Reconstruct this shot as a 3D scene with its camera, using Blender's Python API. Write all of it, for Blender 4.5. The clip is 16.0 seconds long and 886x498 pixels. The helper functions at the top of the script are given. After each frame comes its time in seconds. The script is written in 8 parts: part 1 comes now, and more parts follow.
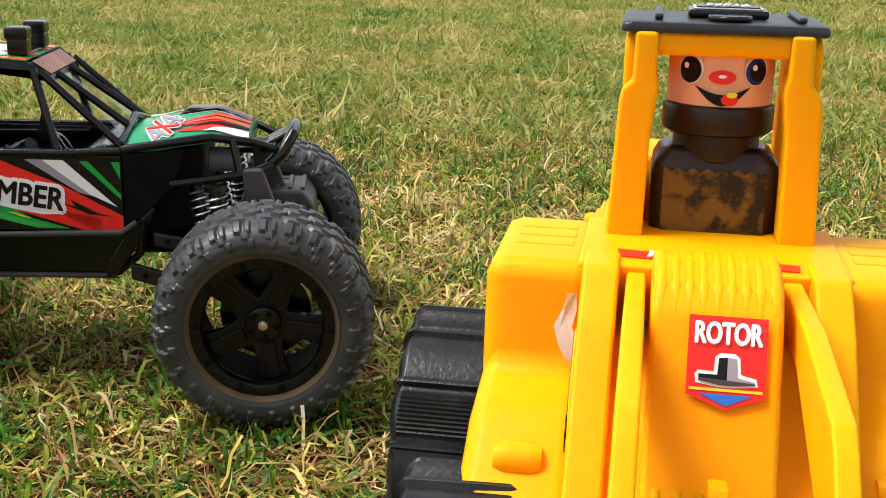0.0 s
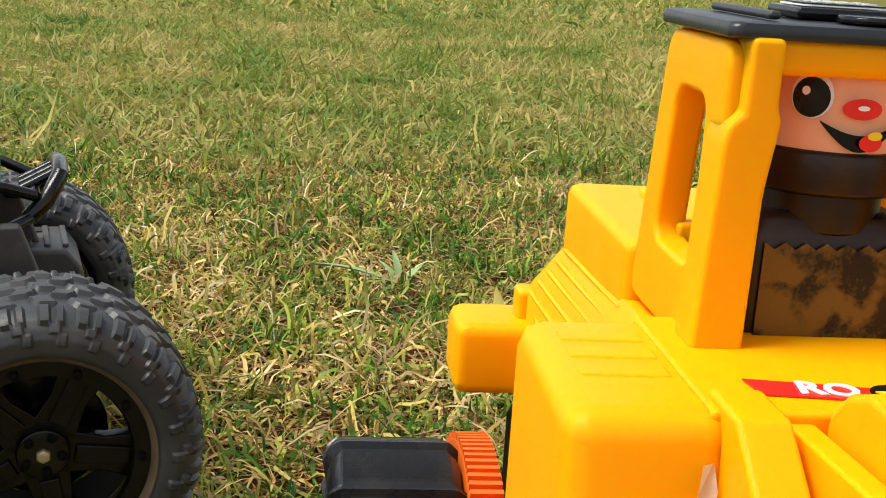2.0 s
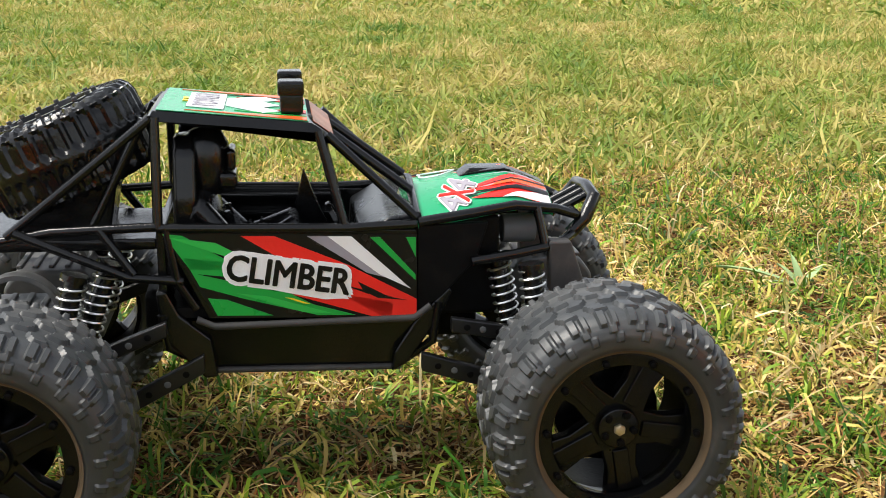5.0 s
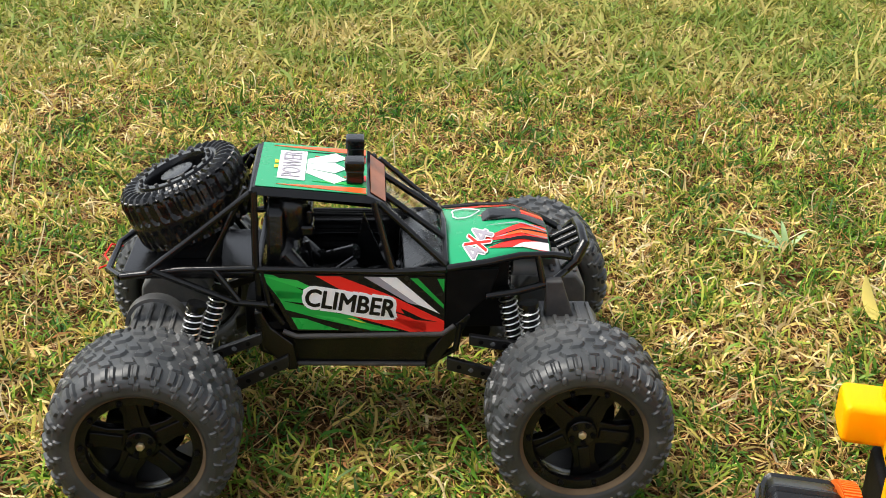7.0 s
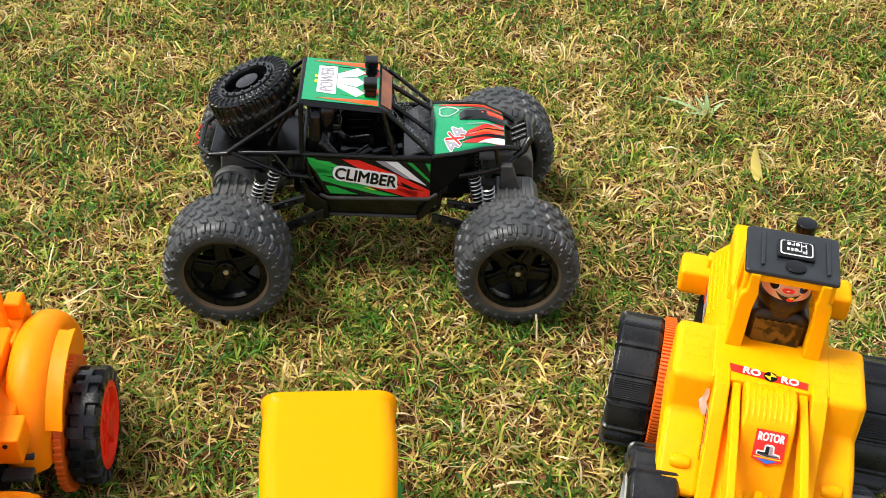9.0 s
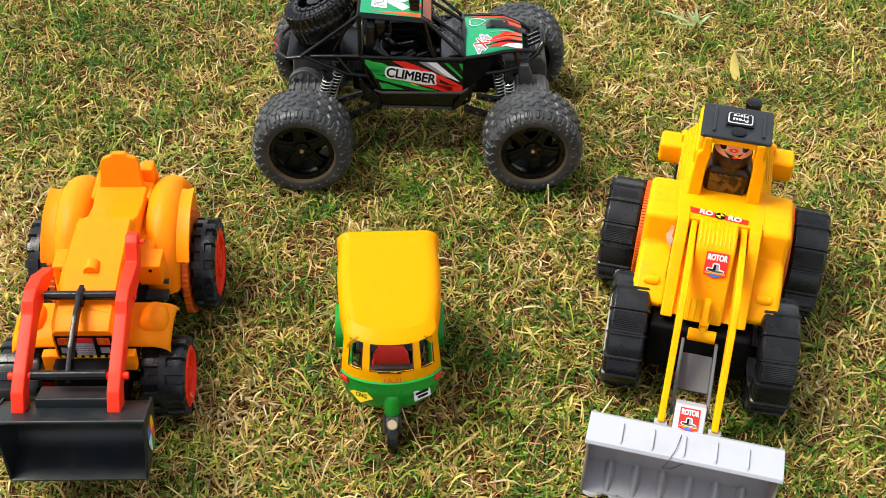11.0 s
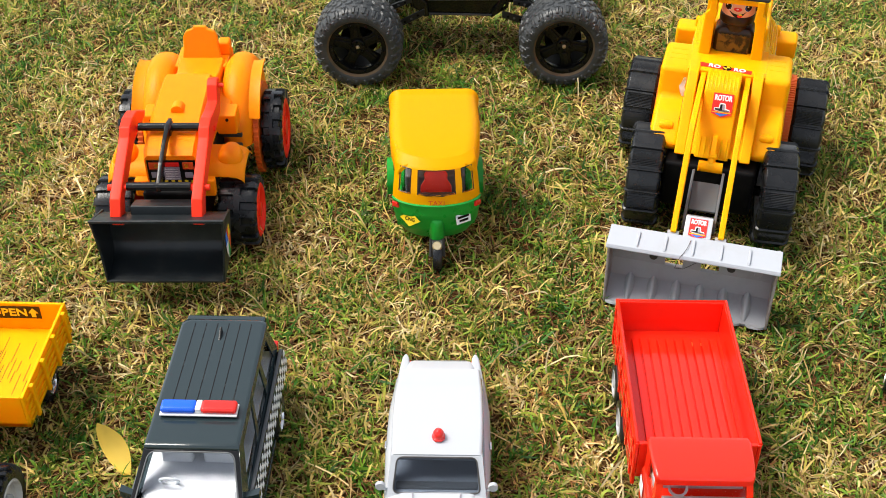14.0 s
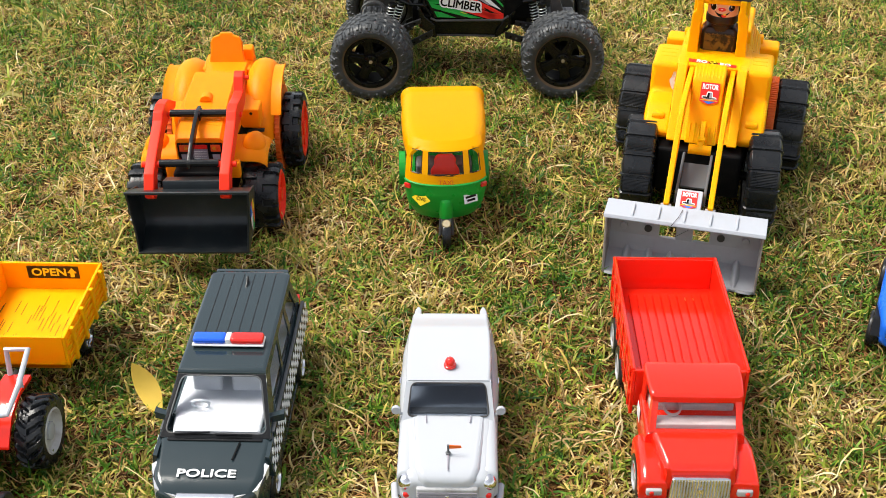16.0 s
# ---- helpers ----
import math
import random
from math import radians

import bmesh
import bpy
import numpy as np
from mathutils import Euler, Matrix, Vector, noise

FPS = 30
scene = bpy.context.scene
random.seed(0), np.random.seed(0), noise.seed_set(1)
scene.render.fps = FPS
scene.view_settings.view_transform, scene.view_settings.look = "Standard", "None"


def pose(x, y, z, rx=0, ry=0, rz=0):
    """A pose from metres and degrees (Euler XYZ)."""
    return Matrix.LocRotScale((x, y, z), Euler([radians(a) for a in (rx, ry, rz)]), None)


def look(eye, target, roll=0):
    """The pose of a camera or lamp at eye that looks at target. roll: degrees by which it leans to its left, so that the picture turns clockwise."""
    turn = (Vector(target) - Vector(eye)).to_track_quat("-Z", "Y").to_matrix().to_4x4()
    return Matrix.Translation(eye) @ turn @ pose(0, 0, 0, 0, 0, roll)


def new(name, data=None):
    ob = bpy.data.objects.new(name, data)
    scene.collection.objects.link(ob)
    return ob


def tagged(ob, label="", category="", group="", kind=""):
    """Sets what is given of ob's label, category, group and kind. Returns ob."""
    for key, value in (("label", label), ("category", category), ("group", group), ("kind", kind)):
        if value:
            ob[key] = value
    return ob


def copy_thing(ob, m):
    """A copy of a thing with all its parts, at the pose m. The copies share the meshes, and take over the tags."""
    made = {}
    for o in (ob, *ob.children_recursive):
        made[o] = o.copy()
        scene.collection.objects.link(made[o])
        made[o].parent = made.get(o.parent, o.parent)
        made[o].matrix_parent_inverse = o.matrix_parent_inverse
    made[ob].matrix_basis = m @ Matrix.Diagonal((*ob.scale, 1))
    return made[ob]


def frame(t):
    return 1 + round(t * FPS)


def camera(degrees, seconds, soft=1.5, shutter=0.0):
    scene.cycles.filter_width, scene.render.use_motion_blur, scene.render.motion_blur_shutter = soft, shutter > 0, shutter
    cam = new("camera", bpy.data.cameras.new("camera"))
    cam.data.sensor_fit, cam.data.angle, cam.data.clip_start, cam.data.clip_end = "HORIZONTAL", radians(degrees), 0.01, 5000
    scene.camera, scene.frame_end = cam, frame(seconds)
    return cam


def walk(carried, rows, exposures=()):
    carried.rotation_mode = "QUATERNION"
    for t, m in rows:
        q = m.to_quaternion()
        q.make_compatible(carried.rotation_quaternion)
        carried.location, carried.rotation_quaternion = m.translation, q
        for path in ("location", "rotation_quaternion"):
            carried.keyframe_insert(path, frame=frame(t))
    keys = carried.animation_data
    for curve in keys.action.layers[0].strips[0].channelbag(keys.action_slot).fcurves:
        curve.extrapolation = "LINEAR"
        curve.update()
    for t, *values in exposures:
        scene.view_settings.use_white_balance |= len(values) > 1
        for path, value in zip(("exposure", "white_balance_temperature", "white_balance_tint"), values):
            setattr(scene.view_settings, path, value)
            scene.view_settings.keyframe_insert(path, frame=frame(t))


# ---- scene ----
cam = camera(41.1, 16.0, soft=0.95)
PATH = [
    (0, (0.034, 0.029, 0.19), (0.043, 1.955, -0.347), 1.2),
    (0.5, (0.026, 0.074, 0.187), (0.276, 1.985, -0.347), 2.0),
    (1, (0.004, 0.103, 0.183), (0.377, 1.993, -0.355), 2.7),
    (1.5, (-0.008, 0.129, 0.181), (0.462, 2.002, -0.339), 3.0),
    (2, (-0.014, 0.148, 0.176), (0.532, 2.008, -0.317), 3.6),
    (2.5, (-0.037, 0.151, 0.167), (0.492, 2.02, -0.312), 3.4),
    (3, (-0.071, 0.143, 0.175), (0.378, 2.032, -0.306), 2.8),
    (3.5, (-0.102, 0.14, 0.17), (0.252, 2.048, -0.313), 2.4),
    (4, (-0.114, 0.129, 0.178), (0.14, 2.051, -0.314), 1.6),
    (4.5, (-0.111, 0.115, 0.184), (0.072, 2.042, -0.319), 1.2),
    (5, (-0.109, 0.102, 0.196), (0.012, 2.028, -0.328), 0.8),
    (5.2, (-0.109, 0.101, 0.196), (-0.008, 2.025, -0.339), 1.0),
    (7.3, (-0.086, -0.015, 0.37), (-0.111, 1.749, -0.572), 2.2),
    (7.5, (-0.083, -0.03, 0.387), (-0.111, 1.706, -0.605), 2.7),
    (8, (-0.085, -0.068, 0.437), (-0.119, 1.616, -0.641), 3.0),
    (8.2, (-0.081, -0.086, 0.457), (-0.122, 1.57, -0.665), 3.4),
    (10.3, (-0.062, -0.287, 0.627), (-0.123, 1.228, -0.677), 2.1),
    (10.5, (-0.062, -0.303, 0.63), (-0.133, 1.203, -0.685), 1.9),
    (11, (-0.059, -0.351, 0.634), (-0.142, 1.144, -0.692), 1.7),
    (11.5, (-0.054, -0.384, 0.623), (-0.142, 1.106, -0.708), 1.7),
    (12, (-0.051, -0.414, 0.611), (-0.153, 1.067, -0.73), 1.4),
    (12.5, (-0.05, -0.438, 0.604), (-0.169, 1.048, -0.728), 1.0),
    (13, (-0.045, -0.464, 0.588), (-0.19, 1.036, -0.726), 0.4),
    (13.5, (-0.04, -0.507, 0.585), (-0.2, 1.024, -0.692), -0.0),
    (14, (-0.036, -0.543, 0.575), (-0.208, 1.02, -0.66), -0.3),
    (14.5, (-0.033, -0.567, 0.554), (-0.214, 1.023, -0.646), -0.4),
    (15, (-0.034, -0.588, 0.54), (-0.221, 1.032, -0.617), -0.5),
    (15.5, (-0.029, -0.62, 0.534), (-0.219, 1.029, -0.582), -0.6),
    (16, (-0.03, -0.653, 0.53), (-0.216, 1.013, -0.56), -0.5),
]
walk(cam, [(t, look(eye, target, roll)) for t, eye, target, roll in PATH],
     exposures=((0, 0.94), (1.5, 0.74), (2.5, 0.88), (3.5, 1.24), (5.2, 1.30), (7.5, 1.15), (10.5, 1.06), (16, 1.01)))

# ---- light ----
world = bpy.data.worlds.new("overcast_sky")
scene.world = world
world.use_nodes = True
wn, wl = world.node_tree.nodes, world.node_tree.links
sky = wn.new("ShaderNodeTexSky")
sky.sky_type, sky.sun_disc = "NISHITA", False
sky.sun_elevation, sky.sun_rotation = radians(60), radians(275)
pale = wn.new("ShaderNodeHueSaturation")
pale.inputs["Saturation"].default_value = 0.30
wl.new(sky.outputs[0], pale.inputs["Color"])
wl.new(pale.outputs[0], wn["Background"].inputs["Color"])
wn["Background"].inputs["Strength"].default_value = 0.115
sun_data = bpy.data.lights.new("sun", "SUN")
sun_data.energy, sun_data.angle, sun_data.color = 2.5, radians(26), (1.0, 0.95, 0.86)
sun = new("sun", sun_data)
sun.matrix_basis = look((-1.3, 0.25, 2.3), (0, 0.15, 0))


# ---- materials ----
def mat_new(name):
    m = bpy.data.materials.new(name)
    m.use_nodes = True
    return m, m.node_tree.nodes, m.node_tree.links, m.node_tree.nodes["Principled BSDF"]


def plastic(name, color, rough=0.35, dirt=0.15, dirt_color=(0.16, 0.12, 0.07), bump=0.15, sss=0.0, metal=0.0, size=90.0, coat=0.0, spec=0.35, thin=0.0):
    """Moulded toy plastic or metal: fine dirt at two scales, uneven gloss and a faint relief."""
    m, n, l, b = mat_new(name)
    co = n.new("ShaderNodeTexCoord")
    big = n.new("ShaderNodeTexNoise")
    big.inputs["Scale"].default_value, big.inputs["Detail"].default_value = size, 6
    fine = n.new("ShaderNodeTexNoise")
    fine.inputs["Scale"].default_value, fine.inputs["Detail"].default_value = size * 9, 3
    ramp = n.new("ShaderNodeValToRGB")
    ramp.color_ramp.elements[0].position, ramp.color_ramp.elements[1].position = 0.48, 0.8
    mul = n.new("ShaderNodeMath")
    mul.operation = "MULTIPLY"
    mix = n.new("ShaderNodeMixRGB")
    mix.inputs["Color1"].default_value, mix.inputs["Color2"].default_value = (*color, 1), (*dirt_color, 1)
    amount = n.new("ShaderNodeMath")
    amount.operation, amount.inputs[1].default_value = "MULTIPLY", dirt * 2.2
    gloss = n.new("ShaderNodeMapRange")
    gloss.inputs["To Min"].default_value, gloss.inputs["To Max"].default_value = rough * 0.8, min(1, rough * 1.3)
    bp = n.new("ShaderNodeBump")
    bp.inputs["Strength"].default_value, bp.inputs["Distance"].default_value = bump, 0.0006
    for node in (big, fine):
        l.new(co.outputs["Object"], node.inputs["Vector"])
    l.new(big.outputs["Fac"], ramp.inputs["Fac"])
    l.new(ramp.outputs["Color"], mul.inputs[0])
    l.new(fine.outputs["Fac"], mul.inputs[1])
    l.new(mul.outputs[0], amount.inputs[0])
    l.new(amount.outputs[0], mix.inputs["Fac"])
    l.new(mix.outputs[0], b.inputs["Base Color"])
    l.new(big.outputs["Fac"], gloss.inputs["Value"])
    l.new(gloss.outputs[0], b.inputs["Roughness"])
    l.new(fine.outputs["Fac"], bp.inputs["Height"])
    l.new(bp.outputs[0], b.inputs["Normal"])
    b.inputs["Metallic"].default_value = metal
    b.inputs["Specular IOR Level"].default_value = spec
    b.inputs["Coat Weight"].default_value = coat
    if sss:
        b.inputs["Subsurface Weight"].default_value = sss
        b.inputs["Subsurface Radius"].default_value = (1.0, 0.5, 0.1)
        b.inputs["Subsurface Scale"].default_value = 0.005
    if thin:
        glow = n.new("ShaderNodeBsdfTranslucent")
        l.new(mix.outputs[0], glow.inputs["Color"])
        share = n.new("ShaderNodeMixShader")
        share.inputs[0].default_value = thin
        l.new(b.outputs[0], share.inputs[1])
        l.new(glow.outputs[0], share.inputs[2])
        l.new(share.outputs[0], n["Material Output"].inputs["Surface"])
    return m


def glass(name, color, rough=0.05, ior=1.4):
    m, n, l, b = mat_new(name)
    b.inputs["Base Color"].default_value = (*color, 1)
    b.inputs["Roughness"].default_value = rough
    b.inputs["Transmission Weight"].default_value = 1.0
    b.inputs["IOR"].default_value = ior
    return m


def grass_material(name, stops, rough=0.55, shift=0.0, patchy=1.15, single=1.05, size=11.0, low=0.5, high=1.32):
    """Blades that differ one by one, greener or drier in patches."""
    m, n, l, b = mat_new(name)
    geo = n.new("ShaderNodeNewGeometry")
    patch = n.new("ShaderNodeTexNoise")
    patch.inputs["Scale"].default_value, patch.inputs["Detail"].default_value = size, 4
    l.new(geo.outputs["Position"], patch.inputs["Vector"])
    wide = n.new("ShaderNodeTexNoise")
    wide.inputs["Scale"].default_value, wide.inputs["Detail"].default_value = 2.3, 3
    l.new(geo.outputs["Position"], wide.inputs["Vector"])
    a = n.new("ShaderNodeMath")
    a.operation, a.inputs[1].default_value, a.inputs[2].default_value = "MULTIPLY_ADD", patchy, -patchy / 2 + shift
    l.new(patch.outputs["Fac"], a.inputs[0])
    a2 = n.new("ShaderNodeMath")
    a2.operation, a2.inputs[1].default_value = "MULTIPLY_ADD", 0.8
    l.new(wide.outputs["Fac"], a2.inputs[0])
    l.new(a.outputs[0], a2.inputs[2])
    a3 = n.new("ShaderNodeMath")
    a3.operation, a3.inputs[1].default_value = "MULTIPLY_ADD", single
    l.new(geo.outputs["Random Per Island"], a3.inputs[0])
    l.new(a2.outputs[0], a3.inputs[2])
    a4 = n.new("ShaderNodeMath")
    a4.operation, a4.inputs[1].default_value = "ADD", 0.045 - single / 2
    l.new(a3.outputs[0], a4.inputs[0])
    ramp = n.new("ShaderNodeValToRGB")
    ramp.color_ramp.elements[0].position, ramp.color_ramp.elements[0].color = stops[0][0], (*stops[0][1], 1)
    ramp.color_ramp.elements[1].position, ramp.color_ramp.elements[1].color = stops[-1][0], (*stops[-1][1], 1)
    for p, c in stops[1:-1]:
        ramp.color_ramp.elements.new(p).color = (*c, 1)
    l.new(a4.outputs[0], ramp.inputs["Fac"])
    spin = n.new("ShaderNodeMath")
    spin.operation, spin.inputs[1].default_value = "MULTIPLY", 37.7
    l.new(geo.outputs["Random Per Island"], spin.inputs[0])
    part_of = n.new("ShaderNodeMath")
    part_of.operation = "FRACT"
    l.new(spin.outputs[0], part_of.inputs[0])
    depth = n.new("ShaderNodeMapRange")
    depth.inputs["To Min"].default_value, depth.inputs["To Max"].default_value = low, high
    l.new(part_of.outputs[0], depth.inputs["Value"])
    tone = n.new("ShaderNodeMixRGB")
    tone.blend_type, tone.inputs["Fac"].default_value = "MULTIPLY", 1.0
    l.new(ramp.outputs["Color"], tone.inputs["Color1"])
    l.new(depth.outputs[0], tone.inputs["Color2"])
    l.new(tone.outputs[0], b.inputs["Base Color"])
    b.inputs["Roughness"].default_value = rough
    b.inputs["Specular IOR Level"].default_value = 0.3
    tr = n.new("ShaderNodeBsdfTranslucent")
    l.new(tone.outputs[0], tr.inputs["Color"])
    mx = n.new("ShaderNodeMixShader")
    mx.inputs[0].default_value = 0.36
    l.new(b.outputs[0], mx.inputs[1])
    l.new(tr.outputs[0], mx.inputs[2])
    l.new(mx.outputs[0], n["Material Output"].inputs["Surface"])
    return m


def soil_material():
    m, n, l, b = mat_new("thatch_and_soil")
    geo = n.new("ShaderNodeNewGeometry")
    tex = [n.new("ShaderNodeTexNoise") for _ in range(3)]
    for t, sc in zip(tex, (2.3, 28.0, 420.0)):
        t.inputs["Scale"].default_value, t.inputs["Detail"].default_value = sc, 8
        l.new(geo.outputs["Position"], t.inputs["Vector"])
    near = n.new("ShaderNodeValToRGB")
    near.color_ramp.elements[0].color, near.color_ramp.elements[1].color = (0.012, 0.006, 0.002, 1), (0.15, 0.080, 0.026, 1)
    near.color_ramp.elements[0].position, near.color_ramp.elements[1].position = 0.35, 0.7
    far = n.new("ShaderNodeValToRGB")
    far.color_ramp.elements[0].color, far.color_ramp.elements[1].color = (0.085, 0.105, 0.022, 1), (0.23, 0.20, 0.06, 1)
    far.color_ramp.elements[0].position, far.color_ramp.elements[1].position = 0.38, 0.62
    l.new(tex[2].outputs["Fac"], near.inputs["Fac"])
    l.new(tex[1].outputs["Fac"], far.inputs["Fac"])
    away = n.new("ShaderNodeVectorMath")
    away.operation, away.inputs[1].default_value = "DISTANCE", (-0.05, 0.45, 0.0)
    l.new(geo.outputs["Position"], away.inputs[0])
    rg = n.new("ShaderNodeMapRange")
    rg.inputs["From Min"].default_value, rg.inputs["From Max"].default_value = 0.68, 1.02
    l.new(away.outputs["Value"], rg.inputs["Value"])
    mix = n.new("ShaderNodeMixRGB")
    l.new(rg.outputs[0], mix.inputs["Fac"])
    l.new(near.outputs[0], mix.inputs["Color1"])
    l.new(far.outputs[0], mix.inputs["Color2"])
    l.new(mix.outputs[0], b.inputs["Base Color"])
    b.inputs["Roughness"].default_value = 0.95
    b.inputs["Specular IOR Level"].default_value = 0.05
    bp = n.new("ShaderNodeBump")
    bp.inputs["Strength"].default_value, bp.inputs["Distance"].default_value = 0.8, 0.004
    l.new(tex[2].outputs["Fac"], bp.inputs["Height"])
    l.new(bp.outputs[0], b.inputs["Normal"])
    return m


YELLOW = plastic("yellow_plastic", (0.96, 0.39, 0.001), 0.42, 0.05, (0.6, 0.2, 0.005), bump=0.03, sss=0.55, spec=0.10)
ORANGE = plastic("orange_plastic", (0.96, 0.25, 0.002), 0.42, 0.06, (0.5, 0.1, 0.005), bump=0.04, sss=0.4, spec=0.12)
DEEP_ORANGE = plastic("deep_orange_plastic", (0.75, 0.13, 0.01), 0.4, 0.1)
RED = plastic("red_plastic", (0.84, 0.020, 0.006), 0.15, 0.05, (0.5, 0.03, 0.01), bump=0.02, sss=0.2, coat=0.3, spec=0.45)
# Seat red brightened and made translucent to offset the shade under the canopy.
LIT_SEAT_RED = plastic("lit_seat_red_plastic", (0.95, 0.075, 0.045), 0.30, 0.05, (0.4, 0.05, 0.03), thin=0.35)
ARM_RED = plastic("bright_red_plastic", (0.93, 0.036, 0.012), 0.38, 0.05, (0.4, 0.05, 0.03), sss=0.15, spec=0.18)
BLACK = plastic("black_plastic", (0.0034, 0.0036, 0.0040), 0.20, 0.06, (0.05, 0.047, 0.043), spec=0.34)
MATT_BLACK = plastic("matt_black_plastic", (0.003, 0.003, 0.0034), 0.5, 0.10, (0.06, 0.05, 0.04), spec=0.08)
RUBBER = plastic("dusty_black_rubber", (0.036, 0.039, 0.041), 0.42, 0.28, (0.18, 0.175, 0.165), 0.15, size=50, spec=0.42)
RIM_BLACK = plastic("dusty_black_rim", (0.0035, 0.0036, 0.0040), 0.24, 0.10, (0.06, 0.056, 0.05), 0.1, size=60, spec=0.24)
TYRE = plastic("black_tyre_plastic", (0.0085, 0.0095, 0.011), 0.26, 0.18, (0.08, 0.078, 0.075), 0.2, size=70, spec=0.36)
GREY = plastic("grey_plastic", (0.10, 0.105, 0.11), 0.5, 0.25)
GEAR_GREY = plastic("dusty_gear_grey", (0.070, 0.072, 0.072), 0.45, 0.4, (0.19, 0.17, 0.15), size=80)
DARK_GREY = plastic("dark_grey_plastic", (0.045, 0.043, 0.042), 0.5, 0.3, (0.16, 0.14, 0.12))
# Lighter copy of the bucket's silver-grey: light from above put into the colour.
LIT_SILVER = plastic("lit_silver_plastic", (0.40, 0.42, 0.46), 0.34, 0.25, (0.30, 0.29, 0.28), size=60)
RUSTY_GREY = plastic("stained_grey_plastic", (0.33, 0.30, 0.28), 0.4, 0.8, (0.16, 0.09, 0.05), size=70)
SILVER_GREY = plastic("silver_grey_plastic", (0.36, 0.37, 0.39), 0.36, 0.3, (0.2, 0.19, 0.18), size=60)
WHITE = plastic("white_plastic", (0.44, 0.458, 0.49), 0.20, 0.06, (0.45, 0.44, 0.43), bump=0.02, coat=0.3)
CHROME = plastic("chrome_plastic", (0.75, 0.75, 0.76), 0.18, 0.15, metal=1.0)
STEEL = plastic("spring_steel", (0.80, 0.79, 0.76), 0.28, 0.1, metal=1.0)
GREEN = plastic("green_plastic", (0.008, 0.30, 0.028), 0.28, 0.06)
RICK_YELLOW = plastic("golden_yellow_plastic", (0.95, 0.49, 0.001), 0.32, 0.03, (0.6, 0.25, 0.01), bump=0.02, spec=0.12, thin=0.42)
CAR_BLACK = plastic("black_car_paint", (0.016, 0.028, 0.032), 0.14, 0.02, (0.08, 0.08, 0.08), bump=0.012, coat=0.2, spec=0.5)
BLUE = plastic("blue_plastic", (0.012, 0.12, 0.62), 0.25, 0.05)
LENS_RED = plastic("red_lens", (0.72, 0.018, 0.012), 0.15, 0.02, coat=0.5)
LENS_BLUE = plastic("blue_lens", (0.006, 0.10, 0.70), 0.15, 0.02, coat=0.5)
BROWN = plastic("dark_brown_plastic", (0.020, 0.009, 0.005), 0.30, 0.45, (0.09, 0.05, 0.02), size=75, spec=0.3)
TAN_STICKER = plastic("worn_tan_sticker", (0.13, 0.066, 0.010), 0.35, 2.4, (0.010, 0.005, 0.003), size=150, spec=0.3)
ROOF_FRONT = plastic("copper_red_sticker", (0.30, 0.085, 0.03), 0.3, 0.3, (0.06, 0.03, 0.02), size=120)
PEACH = plastic("peach_sticker", (0.82, 0.42, 0.24), 0.3, 0.03)
S_RED = plastic("red_sticker", (0.78, 0.022, 0.016), 0.3, 0.05)
S_WHITE = plastic("white_sticker", (0.82, 0.82, 0.82), 0.3, 0.08)
S_BLACK = plastic("black_sticker", (0.007, 0.007, 0.007), 0.25, 0.04, spec=0.25)
S_GREY = plastic("grey_sticker", (0.30, 0.28, 0.32), 0.3, 0.05)
S_BLUE = plastic("blue_sticker", (0.02, 0.16, 0.62), 0.3, 0.05)
S_NAVY = plastic("navy_sticker", (0.008, 0.035, 0.16), 0.3, 0.03)
S_YELLOW = plastic("yellow_sticker", (0.85, 0.60, 0.02), 0.3, 0.05)
S_GREEN = plastic("green_sticker", (0.012, 0.34, 0.05), 0.28, 0.05)
S_LIME = plastic("bright_green_sticker", (0.030, 0.44, 0.070), 0.28, 0.05)
S_ORANGE = plastic("orange_sticker", (0.80, 0.10, 0.02), 0.28, 0.05)
FOIL = plastic("crumpled_foil", (0.80, 0.78, 0.74), 0.25, 0.35, (0.4, 0.32, 0.15), metal=0.1)
S_TEAL = plastic("teal_green_sticker", (0.012, 0.27, 0.115), 0.25, 0.06)
RIM_SILVER = plastic("worn_silver_rim", (0.42, 0.42, 0.43), 0.32, 0.5, (0.08, 0.07, 0.06), size=120)
HEADLAMP = plastic("clear_silver_lamp", (0.55, 0.56, 0.58), 0.12, 0.15, (0.25, 0.25, 0.25), metal=0.5, coat=0.6)
INTERIOR = plastic("pale_grey_interior", (0.42, 0.44, 0.48), 0.4, 0.05)
CAB_GREY = plastic("pinkish_grey_plastic", (0.42, 0.34, 0.34), 0.35, 0.1)
CLEAR = glass("clear_plastic_pane", (0.97, 0.98, 0.99), ior=1.08)
SMOKED = glass("smoked_pane", (0.55, 0.57, 0.59))
TINTED = glass("tinted_pane", (0.24, 0.28, 0.34))
DUST = plastic("dried_mud", (0.13, 0.09, 0.05), 0.8, 0.5, (0.05, 0.04, 0.03))
DIRTY_WHITE = plastic("muddy_white_plastic", (0.56, 0.55, 0.53), 0.35, 0.55, (0.22, 0.13, 0.05), size=70)
SCOOP = plastic("dark_scoop_plastic", (0.010, 0.014, 0.016), 0.36, 0.2, (0.07, 0.065, 0.06), 0.1, spec=0.4)
# Black plastic with a lifted base colour for the light the links catch.
LIT_LINK = plastic("lit_drilled_link_plastic", (0.010, 0.010, 0.011), 0.30, 0.15, (0.06, 0.05, 0.04), spec=0.4)
ROOF_BLACK = plastic("black_roof_plastic", (0.013, 0.016, 0.019), 0.36, 0.12, (0.09, 0.09, 0.09), 0.1, spec=0.5)
